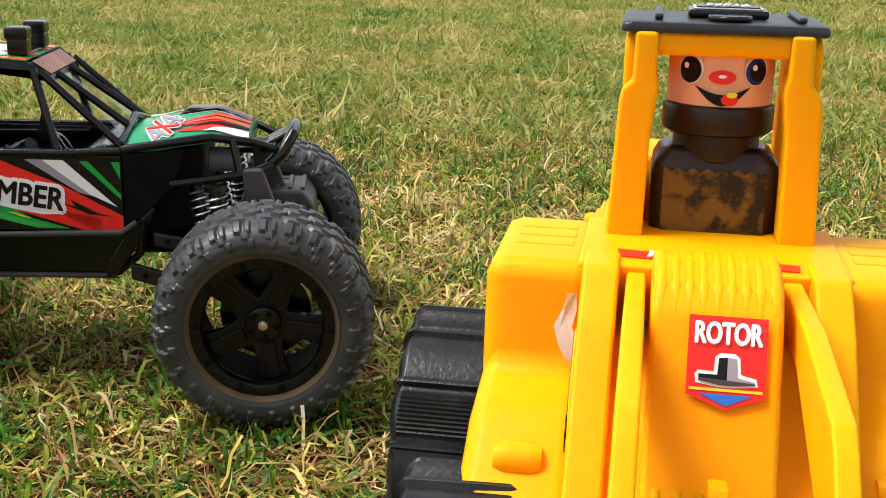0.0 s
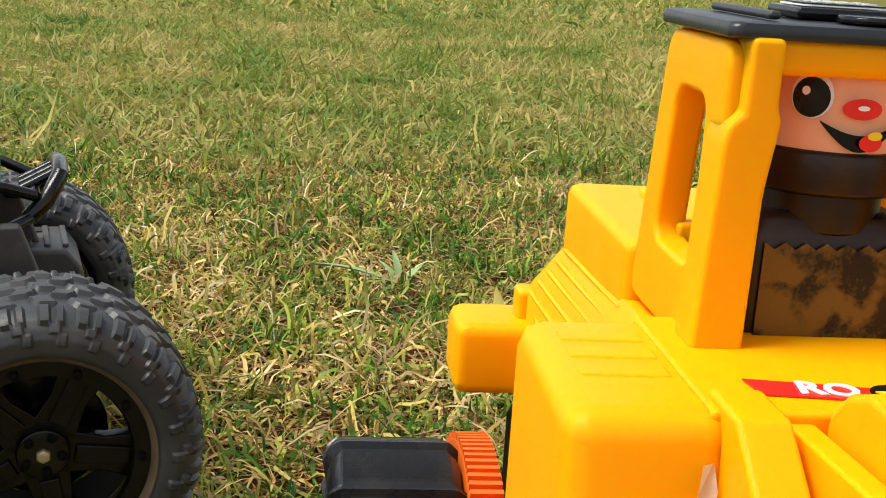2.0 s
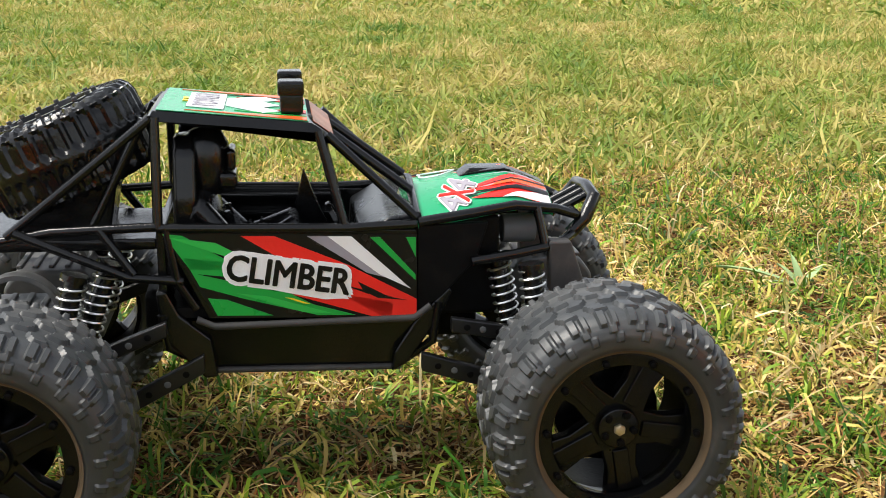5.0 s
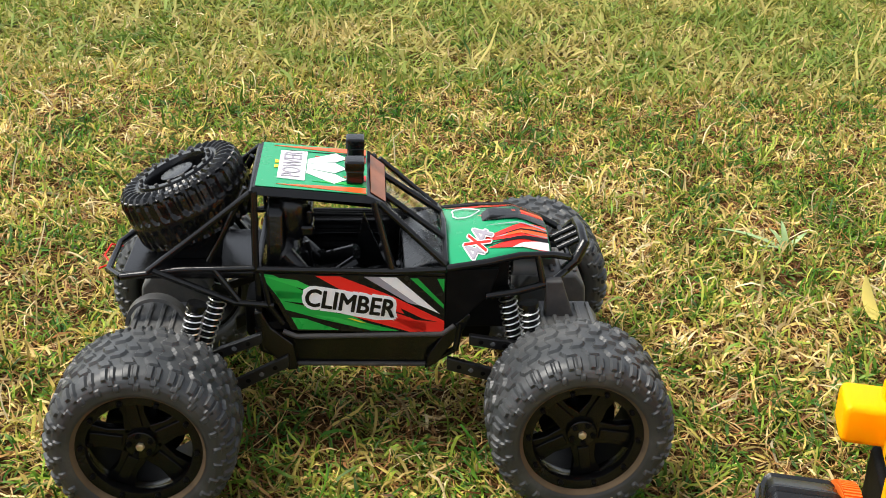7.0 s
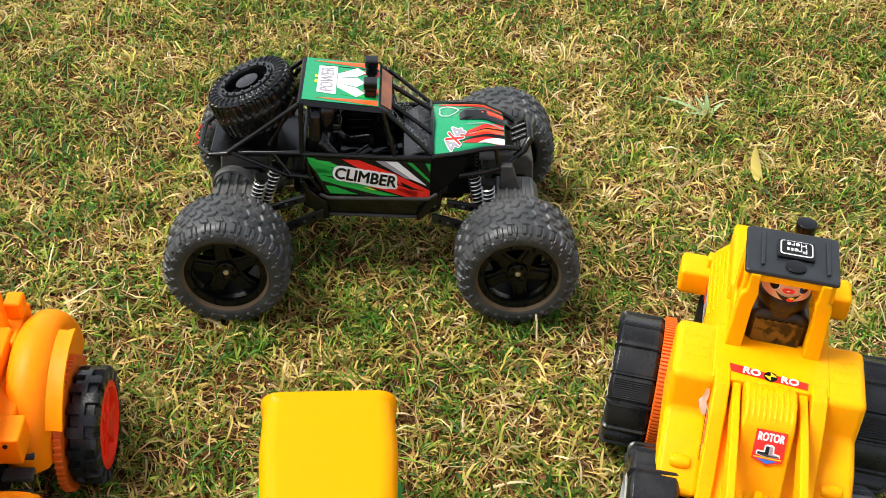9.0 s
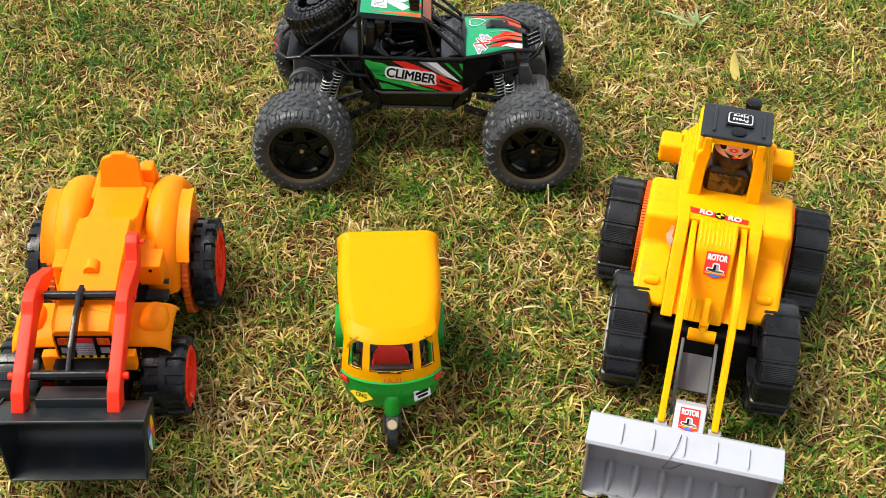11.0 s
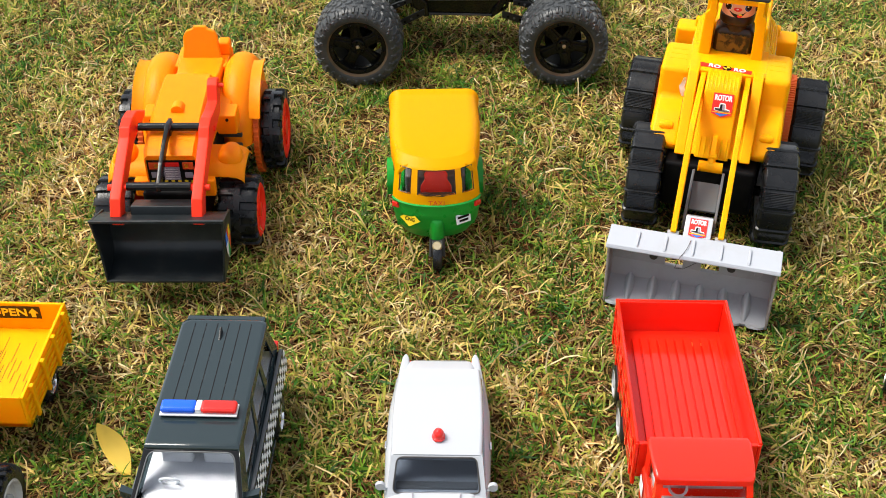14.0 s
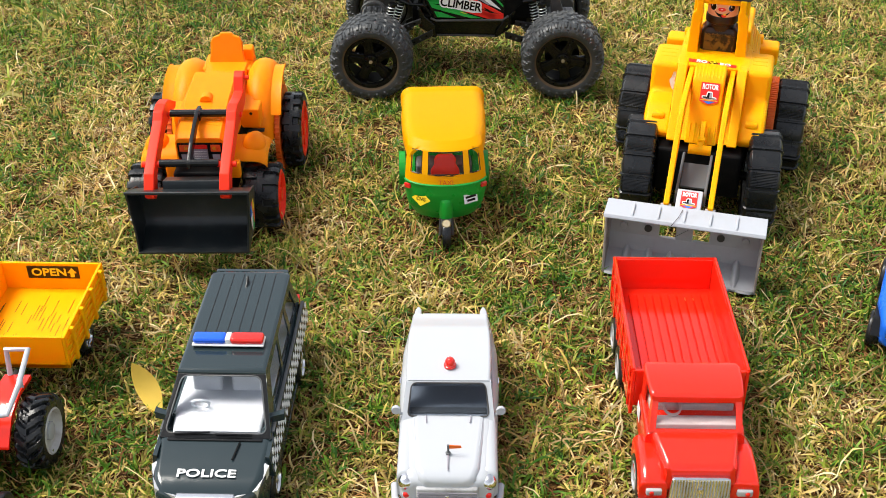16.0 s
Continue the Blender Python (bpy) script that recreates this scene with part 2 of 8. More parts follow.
BRASS = plastic("dull_brass", (0.55, 0.45, 0.28), 0.35, 0.3, metal=0.6)
SOIL = soil_material()
DRY_LEAF = plastic("dry_olive_leaf", (0.56, 0.45, 0.11), 0.55, 0.25, (0.28, 0.19, 0.05))
LEAF = plastic("yellow_leaf", (0.93, 0.62, 0.10), 0.5, 0.15, (0.35, 0.18, 0.03))
BROAD_GRASS = plastic("broad_grass_blade", (0.27, 0.38, 0.17), 0.5, 0.3, (0.2, 0.2, 0.06))
LAWN = ((0.0, (0.044, 0.140, 0.012)), (0.21, (0.145, 0.272, 0.022)), (0.41, (0.305, 0.362, 0.044)), (0.57, (0.53, 0.415, 0.103)), (0.77, (0.66, 0.487, 0.158)), (0.90, (0.75, 0.59, 0.26)), (1.0, (0.86, 0.74, 0.42)))
GRASS = grass_material("lawn_blades", LAWN, 0.5, -0.06, 1.9, 0.85, 19.0, 0.46, 1.48)
FAR_LAWN = ((0.0, (0.080, 0.17, 0.022)), (0.33, (0.22, 0.285, 0.045)), (0.60, (0.44, 0.375, 0.110)), (1.0, (0.61, 0.465, 0.205)))
GRASS_FAR = grass_material("far_lawn_blades", FAR_LAWN, 0.6, 0.0, 1.6, 0.34, 8.0, 0.78, 1.12)
LITTER = grass_material("dead_grass", ((0.0, (0.15, 0.055, 0.020)), (0.4, (0.36, 0.17, 0.058)), (0.7, (0.60, 0.38, 0.14)), (1.0, (0.76, 0.56, 0.27))), 0.6, 0.0, 1.15, 1.05, 11.0, 0.40, 1.6)
STRAW = grass_material("dry_stems", ((0.0, (0.44, 0.29, 0.11)), (0.5, (0.66, 0.49, 0.22)), (1.0, (0.84, 0.71, 0.43))), 0.5)


# ---- mesh tools ----
def join(bm, extra):
    me = bpy.data.meshes.new("scratch")
    extra.to_mesh(me)
    extra.free()
    bm.from_mesh(me)
    bpy.data.meshes.remove(me)
    return bm


def set_slot(bm, slot):
    """Gives every face that has no slot of its own yet this material slot."""
    for f in bm.faces:
        f.material_index = slot
    return bm


def soften(me, angle):
    """Smooth shading in which large faces stay flat and the bevels round off between them."""
    count, loops = len(me.polygons), len(me.loops)
    me.polygons.foreach_set("use_smooth", np.ones(count, bool))
    normal, area, total, corner = np.empty(count * 3), np.empty(count), np.empty(count, np.int32), np.empty(loops, np.int32)
    me.polygons.foreach_get("normal", normal)
    me.polygons.foreach_get("area", area)
    me.polygons.foreach_get("loop_total", total)
    me.loops.foreach_get("vertex_index", corner)
    normal = normal.reshape(-1, 3)
    face = np.repeat(np.arange(count), total)
    order = np.argsort(corner, kind="stable")
    first = np.searchsorted(corner[order], np.arange(len(me.vertices)))
    valence = np.bincount(corner, minlength=len(me.vertices))
    out = np.zeros((loops, 3))
    limit = math.cos(radians(angle + 12))
    for k in range(min(int(valence.max()), 10)):
        has = k < valence[corner]
        other = face[order[np.minimum(first[corner] + k, loops - 1)]]
        near = has & ((normal[face] * normal[other]).sum(1) > limit)
        out += np.where(near, area[other], 0.0)[:, None] * normal[other]
    size = np.linalg.norm(out, axis=1)
    out = np.where(size[:, None] > 1e-14, out / np.maximum(size, 1e-14)[:, None], normal[face])
    me.normals_split_custom_set(out.tolist())


def part(name, bm, mat, parent=None, label="", at=None, smooth=38):
    """Links a bmesh as one mesh object under a thing or a part."""
    bmesh.ops.recalc_face_normals(bm, faces=bm.faces)
    me = bpy.data.meshes.new(name)
    bm.to_mesh(me)
    bm.free()
    for one in (mat if isinstance(mat, (list, tuple)) else [mat]):
        me.materials.append(one)
    soften(me, smooth)
    ob = new(name, me)
    ob.parent = parent
    if at is not None:
        ob.matrix_basis = at
    if label:
        ob["label"] = label
    return ob


def thing(name, m, label, category, group=""):
    e = new(name)
    e.empty_display_size = 0.02
    e.matrix_basis = m
    return tagged(e, label, category, group)


def B():
    return bmesh.new()


def box(x0, x1, y0, y1, z0, z1, bev=0.0008, m=None, bm=None, seg=2):
    t = bmesh.new()
    bmesh.ops.create_cube(t, size=1)
    bmesh.ops.transform(t, matrix=pose((x0 + x1) / 2, (y0 + y1) / 2, (z0 + z1) / 2) @ Matrix.Diagonal((x1 - x0, y1 - y0, z1 - z0, 1)), verts=t.verts)
    if bev:
        bmesh.ops.bevel(t, geom=t.edges[:], offset=bev, segments=seg, profile=0.5, affect="EDGES")
    if m is not None:
        bmesh.ops.transform(t, matrix=m, verts=t.verts)
    return join(bm, t) if bm else t


def prism(pts, lo, hi, axis="x", bev=0.0007, bm=None, m=None):
    """A flat outline pushed along an axis: (y, z) for x, (x, z) for y, (x, y) for z."""
    t = bmesh.new()

    def at(a, b, c):
        return {"x": (c, a, b), "y": (a, c, b), "z": (a, b, c)}[axis]
    lower = [t.verts.new(at(a, b, lo)) for a, b in pts]
    upper = [t.verts.new(at(a, b, hi)) for a, b in pts]
    t.faces.new(lower)
    t.faces.new(upper[::-1])
    n = len(pts)
    for i in range(n):
        t.faces.new((lower[i], lower[(i + 1) % n], upper[(i + 1) % n], upper[i]))
    bmesh.ops.recalc_face_normals(t, faces=t.faces)
    if bev:
        bmesh.ops.bevel(t, geom=t.edges[:], offset=bev, segments=2, profile=0.5, affect="EDGES", clamp_overlap=True)
    if m is not None:
        bmesh.ops.transform(t, matrix=m, verts=t.verts)
    return join(bm, t) if bm else t


def round_corners(pts, r, n=5):
    """The outline with its corners rounded off."""
    out = []
    for i, p in enumerate(pts):
        p, a, b = Vector(p), Vector(pts[i - 1]), Vector(pts[(i + 1) % len(pts)])
        q0, q1 = p + (a - p).normalized() * r, p + (b - p).normalized() * r
        out += [(q0.lerp(p, k / n)).lerp(p.lerp(q1, k / n), k / n) for k in range(n + 1)]
    return out


def ring_plate(outer, inner, r, lo, hi, r_out=None, edge=0.0011):
    """An upright plate across x with one rounded window; outlines of (y, z) with as many corners."""
    t = bmesh.new()
    o, w = round_corners(outer, r_out or r), round_corners(inner, r)
    n = len(o)
    v = [[t.verts.new((x, p[0], p[1])) for p in ring] for ring in (o, w) for x in (lo, hi)]
    for i in range(n):
        j = (i + 1) % n
        for a, b in ((0, 2), (2, 3), (3, 1), (1, 0)):
            t.faces.new((v[a][i], v[a][j], v[b][j], v[b][i]))
    bmesh.ops.recalc_face_normals(t, faces=t.faces)
    sharp = [e for e in t.edges if e.calc_face_angle(0.0) > 1.0]
    bmesh.ops.bevel(t, geom=sharp, offset=edge, segments=2, profile=0.5, affect="EDGES", clamp_overlap=True)
    return t


def loft(rings, cap=True, bm=None):
    t = bm or bmesh.new()
    made = [[t.verts.new(p) for p in r] for r in rings]
    n = len(made[0])
    for a, b in zip(made, made[1:]):
        for i in range(n):
            t.faces.new((a[i], a[(i + 1) % n], b[(i + 1) % n], b[i]))
    if cap:
        t.faces.new(made[0][::-1])
        t.faces.new(made[-1])
    return t


def tube(pts, r, seg=8, bm=None, closed=False):
    """A round bar along a line of points."""
    t = bm or bmesh.new()
    pts = [Vector(p) for p in pts]
    rings, up = [], None
    n = len(pts)
    for i, p in enumerate(pts):
        a = pts[i - 1] if (i or closed) else p
        b = pts[(i + 1) % n] if (i < n - 1 or closed) else p
        d = (b - a).normalized()
        if up is None:
            up = d.orthogonal().normalized()
        up = (up - d * up.dot(d)).normalized()
        side = d.cross(up)
        rings.append([p + up * (r * math.cos(k * 2 * math.pi / seg)) + side * (r * math.sin(k * 2 * math.pi / seg)) for k in range(seg)])
    if closed:
        rings.append(rings[0])
        return loft(rings, False, t)
    return loft(rings, True, t)


def lathe(prof, seg=32, axis="x", centre=(0, 0, 0), bm=None, a0=0.0, a1=360.0):
    """Turns a closed outline of (radius, along) round an axis."""
    t = bm or bmesh.new()
    full = abs(a1 - a0) >= 359.9
    cx, cy, cz = centre
    rings = []
    for k in range(seg if full else seg + 1):
        a = radians(a0 + (a1 - a0) * k / seg)
        c, s = math.cos(a), math.sin(a)
        ring = []
        for r, h in prof:
            p = {"x": (h, r * c, r * s), "y": (r * c, h, r * s), "z": (r * c, r * s, h)}[axis]
            ring.append(t.verts.new((p[0] + cx, p[1] + cy, p[2] + cz)))
        rings.append(ring)
    n = len(prof)
    for k in range(len(rings) - (0 if full else 1)):
        a, b = rings[k], rings[(k + 1) % len(rings)]
        for i in range(n):
            t.faces.new((a[i], a[(i + 1) % n], b[(i + 1) % n], b[i]))
    if not full:
        t.faces.new(rings[0])
        t.faces.new(rings[-1][::-1])
    return t


def disc(r, h0, h1, axis="x", centre=(0, 0, 0), seg=24, bm=None, bev=0.0004):
    return lathe([(0.00002, h0), (r - bev, h0), (r, h0 + bev), (r, h1 - bev), (r - bev, h1), (0.00002, h1)], seg, axis, centre, bm)


def rounded(hw, z0, z1, r, n=4):
    """A rounded oblong as (across, up) points."""
    out = []
    for cx, cz, a in ((hw - r, z1 - r, 0), (-hw + r, z1 - r, 90), (-hw + r, z0 + r, 180), (hw - r, z0 + r, 270)):
        for k in range(n + 1):
            b = radians(a + 90 * k / n)
            out.append((cx + r * math.cos(b), cz + r * math.sin(b)))
    return out


def hull(rows, r=0.004):
    """A body from oblong cross-sections along y: rows of (y, half width, bottom, top)."""
    return loft([[(x, y, z) for x, z in rounded(hw, z0, z1, min(r, hw * 0.9, (z1 - z0) * 0.45))] for y, hw, z0, z1 in rows])


def shell(f, us, vs, skip, th, bm=None):
    """A curved sheet of some thickness with openings: f(u, v) gives its outer side, skip(u, v) tells the openings."""
    t = bm or bmesh.new()
    e = 1e-3
    outer, inner = {}, {}

    def vert(i, j):
        if (i, j) not in outer:
            u, v = us[i], vs[j]
            p = Vector(f(u, v))
            n = (Vector(f(u + e, v)) - Vector(f(u - e, v))).cross(Vector(f(u, v + e)) - Vector(f(u, v - e))).normalized()
            outer[i, j], inner[i, j] = t.verts.new(p), t.verts.new(p - n * th)
        return outer[i, j], inner[i, j]
    keep = {(i, j) for i in range(len(us) - 1) for j in range(len(vs) - 1) if not skip((us[i] + us[i + 1]) / 2, (vs[j] + vs[j + 1]) / 2)}
    for i, j in keep:
        q = [vert(i, j), vert(i + 1, j), vert(i + 1, j + 1), vert(i, j + 1)]
        t.faces.new([a for a, _ in q])
        t.faces.new([b for _, b in q][::-1])
        for k, (di, dj) in enumerate(((0, -1), (1, 0), (0, 1), (-1, 0))):
            if (i + di, j + dj) not in keep:
                (a, c), (b, d) = q[k], q[(k + 1) % 4]
                t.faces.new((a, b, d, c))
    return t


def quad(p0, p1, p2, p3):
    """A plane sheet between four corners, as a function for shell()."""
    p0, p1, p2, p3 = map(Vector, (p0, p1, p2, p3))
    return lambda u, v: (p0 * (1 - u) + p1 * u) * (1 - v) + (p3 * (1 - u) + p2 * u) * v


def cuts(*windows):
    us = sorted({0.0, 1.0, *(w[0] for w in windows), *(w[1] for w in windows)})
    vs = sorted({0.0, 1.0, *(w[2] for w in windows), *(w[3] for w in windows)})
    return us, vs, lambda u, v: any(a < u < b and c < v < d for a, b, c, d in windows)


def glazed(parent, name, f, windows, frame_mat, pane_mat, th=0.0012, inset=0.0006):
    """A cabin side with real openings and a pane in each."""
    us, vs, skip = cuts(*windows)
    side = part(name, shell(f, us, vs, skip, th), frame_mat, parent)
    for a, b, c, d in windows:
        def g(u, v, a=a, b=b, c=c, d=d):
            return Vector(f(a + (b - a) * u, c + (d - c) * v))
        e = 1e-3
        n = (g(0.5 + e, 0.5) - g(0.5 - e, 0.5)).cross(g(0.5, 0.5 + e) - g(0.5, 0.5 - e)).normalized()
        pane = part("pane", shell(lambda u, v: g(u, v) - n * inset, [0, 1], [0, 1], lambda u, v: False, 0.0004), pane_mat, side)
        pane.visible_shadow = False
    return side


def screen(parent, fl, fr, tfr, tfl, side, low, high, r, frame_mat, pane_mat, seal_mat):
    """A windscreen with rounded corners in its frame, with pane and seal."""
    fl, fr, tfr, tfl = map(Vector, (fl, fr, tfr, tfl))
    mid, ex = (fl + fr) / 2, (fr - fl).normalized()
    up = (tfl + tfr) / 2 - mid
    h, ey = up.length, up.normalized()
    m = Matrix.Translation(mid) @ Matrix((ex.cross(ey), ex, ey)).transposed().to_4x4()
    w0, w1 = (fr - fl).length / 2, (tfr - tfl).length / 2
    inner = [(-w0 + side, low), (w0 - side, low), (w1 - side, h - high), (-w1 + side, h - high)]
    bm = ring_plate([(-w0, 0), (w0, 0), (w1, h), (-w1, h)], inner, r, -0.0014, 0.0, 0.0003, 0.0003)
    bmesh.ops.transform(bm, matrix=m, verts=bm.verts)
    frame_part = part("windscreen_frame", bm, frame_mat, parent)
    edge = round_corners(inner, r)
    pane = part("pane", prism([(p[0], p[1]) for p in edge], -0.0010, -0.0006, "x", 0.0, None, m), pane_mat, frame_part)
    pane.visible_shadow = False
    part("windscreen_seal", tube([m @ Vector((0.0001, p[0], p[1])) for p in edge], 0.0005, 6, None, True), seal_mat, frame_part)
    return frame_part


def sheet(pts, th=0.00025, bm=None):
    """A flat sticker from corners in space."""
    t = bm or bmesh.new()
    pts = [Vector(p) for p in pts]
    n = Vector((0, 0, 0))
    for i in range(1, len(pts) - 1):
        n += (pts[i] - pts[0]).cross(pts[i + 1] - pts[0])
    n.normalize()
    low = [t.verts.new(p) for p in pts]
    top = [t.verts.new(p + n * th) for p in pts]
    t.faces.new(top)
    k = len(pts)
    for i in range(k):
        t.faces.new((low[i], low[(i + 1) % k], top[(i + 1) % k], top[i]))
    return t


def words(name, text, size, mat, parent, m, width=None, label="", bold=0.0):
    """Lettering as a thin mesh in the xy plane of the pose m, with its centre there."""
    cu = bpy.data.curves.new(name, "FONT")
    cu.body, cu.size, cu.extrude, cu.align_x, cu.align_y, cu.resolution_u = text, size, 0.0001, "CENTER", "CENTER", 3
    cu.offset = bold
    tmp = bpy.data.objects.new("scratch", cu)
    me = bpy.data.meshes.new_from_object(tmp)
    bpy.data.objects.remove(tmp)
    bpy.data.curves.remove(cu)
    me.name = name
    me.materials.clear()
    me.materials.append(mat)
    if width:
        xs = [v.co.x for v in me.vertices]
        k = width / (max(xs) - min(xs))
        for v in me.vertices:
            v.co.x *= k
    ob = new(name, me)
    ob.parent, ob.matrix_basis = parent, m
    if label:
        ob["label"] = label
    return ob


def spring(p0, p1, r, wire, turns, bm=None):
    p0, p1 = Vector(p0), Vector(p1)
    d = (p1 - p0).normalized()
    a = d.orthogonal().normalized()
    b = d.cross(a)
    n = turns * 12
    return tube([p0.lerp(p1, k / n) + a * (r * math.cos(k * math.pi / 6)) + b * (r * math.sin(k * math.pi / 6)) for k in range(n + 1)], wire, 5, bm)


# ---- the lawn ----
tagged(part("ground", loft([[(-60, -60, -0.4), (60, -60, -0.4), (60, 90, -0.4), (-60, 90, -0.4)], [(-60, -60, 0.0), (60, -60, 0.0), (60, 90, 0.0), (-60, 90, 0.0)]]), SOIL),
       "brown soil and thatch under a dry lawn", "ground", kind="structure")

# Where toys stand the blades are pressed down: centre, turn, half sizes.
PRESSED = [(0.098, 0.29, -10, 0.07, 0.10), (0.0705, 0.128, -10, 0.064, 0.022), (-0.127, 0.23, 7.5, 0.034, 0.06), (-0.325, 0.25, 6, 0.05, 0.09),
           (-0.231, -0.08, 5, 0.033, 0.09), (-0.0925, -0.065, 5, 0.029, 0.085), (0.055, -0.02, 4.5, 0.036, 0.11), (-0.39, -0.02, 4, 0.04, 0.05), (-0.385, -0.12, 4, 0.03, 0.06), (0.245, 0.10, 0, 0.03, 0.06)]


def blades(name, rng, root, length, width, lift, mat, label, levels=3, press=True):
    """Many bent, tapering blades as one mesh."""
    n = len(root)
    yaw = rng.uniform(0, 2 * np.pi, n)
    tilt = lift
    bend = rng.normal(0.6, 0.7, n)
    if press:
        for cx, cy, rz, hx, hy in PRESSED:
            c, s = math.cos(radians(rz)), math.sin(radians(rz))
            dx, dy = root[:, 0] - cx, root[:, 1] - cy
            inside = (abs(dx * c + dy * s) < hx) & (abs(-dx * s + dy * c) < hy)
            length = np.where(inside, length * 0.7, length)
            tilt = np.where(inside, np.minimum(tilt, 0.4), tilt)
    side = np.stack([-np.sin(yaw), np.cos(yaw), rng.normal(0, 0.5, n)], 1)
    side /= np.linalg.norm(side, axis=1)[:, None]
    curl = rng.normal(0, 2.1, n)
    wave = rng.normal(0, 0.6, n)
    p = np.concatenate([root, rng.uniform(-0.001, 0.001, n)[:, None]], 1)
    verts = np.empty((n, 2 * levels + 1, 3), np.float32)
    for k in range(levels + 1):
        f = k / levels
        if k < levels:
            w = (width * (0.8 + 0.4 * f if f < 0.5 else 1.15 - 0.5 * (f - 0.5)) / 2)[:, None]
            verts[:, 2 * k], verts[:, 2 * k + 1] = p - side * w, p + side * w
        else:
            verts[:, 2 * k] = p
        a = tilt - bend * f + wave * math.sin(f * 5.0)
        turn = yaw + curl * f * f
        heading = np.stack([np.cos(turn), np.sin(turn), np.zeros(n)], 1)
        step = (length / levels)[:, None]
        p = p + (heading * np.cos(a)[:, None] + np.array([0, 0, 1.0]) * np.sin(a)[:, None]) * step
        p[:, 2] = np.maximum(p[:, 2], 0.0008 + 0.002 * rng.random(n))
    per = 2 * levels + 1
    base = (np.arange(n) * per)[:, None]
    loops, sizes = [], []
    for k in range(levels - 1):
        loops.append(base + np.array([2 * k, 2 * k + 1, 2 * k + 3, 2 * k + 2]))
        sizes.append(4)
    loops.append(base + np.array([2 * levels - 2, 2 * levels - 1, 2 * levels]))
    sizes.append(3)
    flat = np.concatenate(loops, 1).ravel().astype(np.int32)
    totals = np.tile(np.array(sizes, np.int32), n)
    starts = np.concatenate([[0], np.cumsum(totals)[:-1]]).astype(np.int32)
    me = bpy.data.meshes.new(name)
    me.vertices.add(n * per)
    me.vertices.foreach_set("co", verts.ravel())
    me.loops.add(len(flat))
    me.loops.foreach_set("vertex_index", flat)
    me.polygons.add(len(totals))
    me.polygons.foreach_set("loop_start", starts)
    me.update(calc_edges=True)
    me.polygons.foreach_set("use_smooth", np.ones(len(totals), bool))
    me.materials.append(mat)
    me.validate()
    return tagged(new(name, me), label, "grass", kind="stuff")


def scatter(rng, n, x0, x1, y0, y1, spread=0.0, clump=0.0):
    y = rng.uniform(y0, y1, n)
    half = spread * np.maximum(y - y0, 0)
    x = rng.uniform(0, 1, n) * (x1 - x0 + 2 * half) + x0 - half
    return np.stack([x, y], 1) + rng.normal(0, 1, (n, 2)) * clump


def thin_out(rng, root, scale, bare):
    """Leaves the lawn thinner in small worn patches."""
    keep = np.ones(len(root), bool)
    for k, (x, y) in enumerate(root):
        v = noise.noise((x * scale, y * scale, 3.1)) + 0.6 * noise.noise((x * scale * 2.7, y * scale * 2.7, 8.2))
        keep[k] = rng.random() > bare * max(0.0, min(1.0, 0.35 + v))
    return root[keep]


def tufts(rng, root, size, share):
    """Gathers part of the roots round tuft centres."""
    centres = root[rng.integers(0, len(root), len(root) // 12)]
    pick = rng.random(len(root)) < share
    near = centres[rng.integers(0, len(centres), len(root))] + rng.normal(0, size, root.shape)
    return np.where(pick[:, None], near, root)


RNG = np.random.default_rng(11)
EDGE = scatter(RNG, 24000, -0.84, 0.74, 1.08, 1.55, 0.2)
EDGE = EDGE[RNG.random(len(EDGE)) > (EDGE[:, 1] - 1.08) / 0.47]
ROOT = tufts(RNG, thin_out(RNG, scatter(RNG, 250000, -0.62, 0.52, -0.30, 1.10, 0.16), 24.0, 0.36), 0.0030, 0.55)
ROOT = np.concatenate([ROOT, EDGE])
N = len(ROOT)
blades("grass", RNG, ROOT, RNG.gamma(4.0, 0.0025, N) + 0.003, RNG.uniform(0.0007, 0.0017, N), RNG.uniform(-0.05, 0.95, N), GRASS,
       "short mixed green and straw-coloured lawn grass on soil", levels=4)
N = 110000
blades("dry_grass_litter", RNG, scatter(RNG, N, -0.62, 0.52, -0.30, 1.10, 0.16), RNG.gamma(4.0, 0.0026, N) + 0.003, RNG.uniform(0.0005, 0.0012, N), RNG.uniform(-0.05, 0.6, N), LITTER,
       "short brown and straw-coloured bits of dead grass on soil", levels=2)
N = 110000
blades("grass", RNG, tufts(RNG, scatter(RNG, N, -0.85, 1.05, 1.05, 3.0, 0.34), 0.009, 0.5), RNG.gamma(4.0, 0.0045, N) + 0.005, RNG.uniform(0.0016, 0.0034, N), RNG.uniform(0.05, 0.9, N), GRASS_FAR,
       "short mixed green and dry lawn grass further off", levels=2)
N = 70000
blades("grass", RNG, scatter(RNG, N, -1.6, 2.2, 2.9, 11.0, 0.50), RNG.gamma(5.0, 0.006, N) + 0.010, RNG.uniform(0.004, 0.009, N), RNG.uniform(0.1, 0.9, N), GRASS_FAR,
       "distant pale green lawn grass", levels=2)
N = 60000
ROUND = scatter(RNG, N, -2.2, 2.2, -1.6, 1.6)
ROUND = ROUND[(abs(ROUND[:, 0] + 0.05) > 0.55) | (ROUND[:, 1] < -0.28)]
N = len(ROUND)
blades("grass", RNG, tufts(RNG, ROUND, 0.012, 0.4), RNG.gamma(4.0, 0.0055, N) + 0.006, RNG.uniform(0.0025, 0.0050, N), RNG.uniform(0.05, 0.9, N), GRASS_FAR,
       "mixed green and dry lawn grass all round the toys", levels=2)
NEAR = RNG.normal(0, 1, (46000, 2)) * (0.50, 0.52) + (-0.05, 0.30)
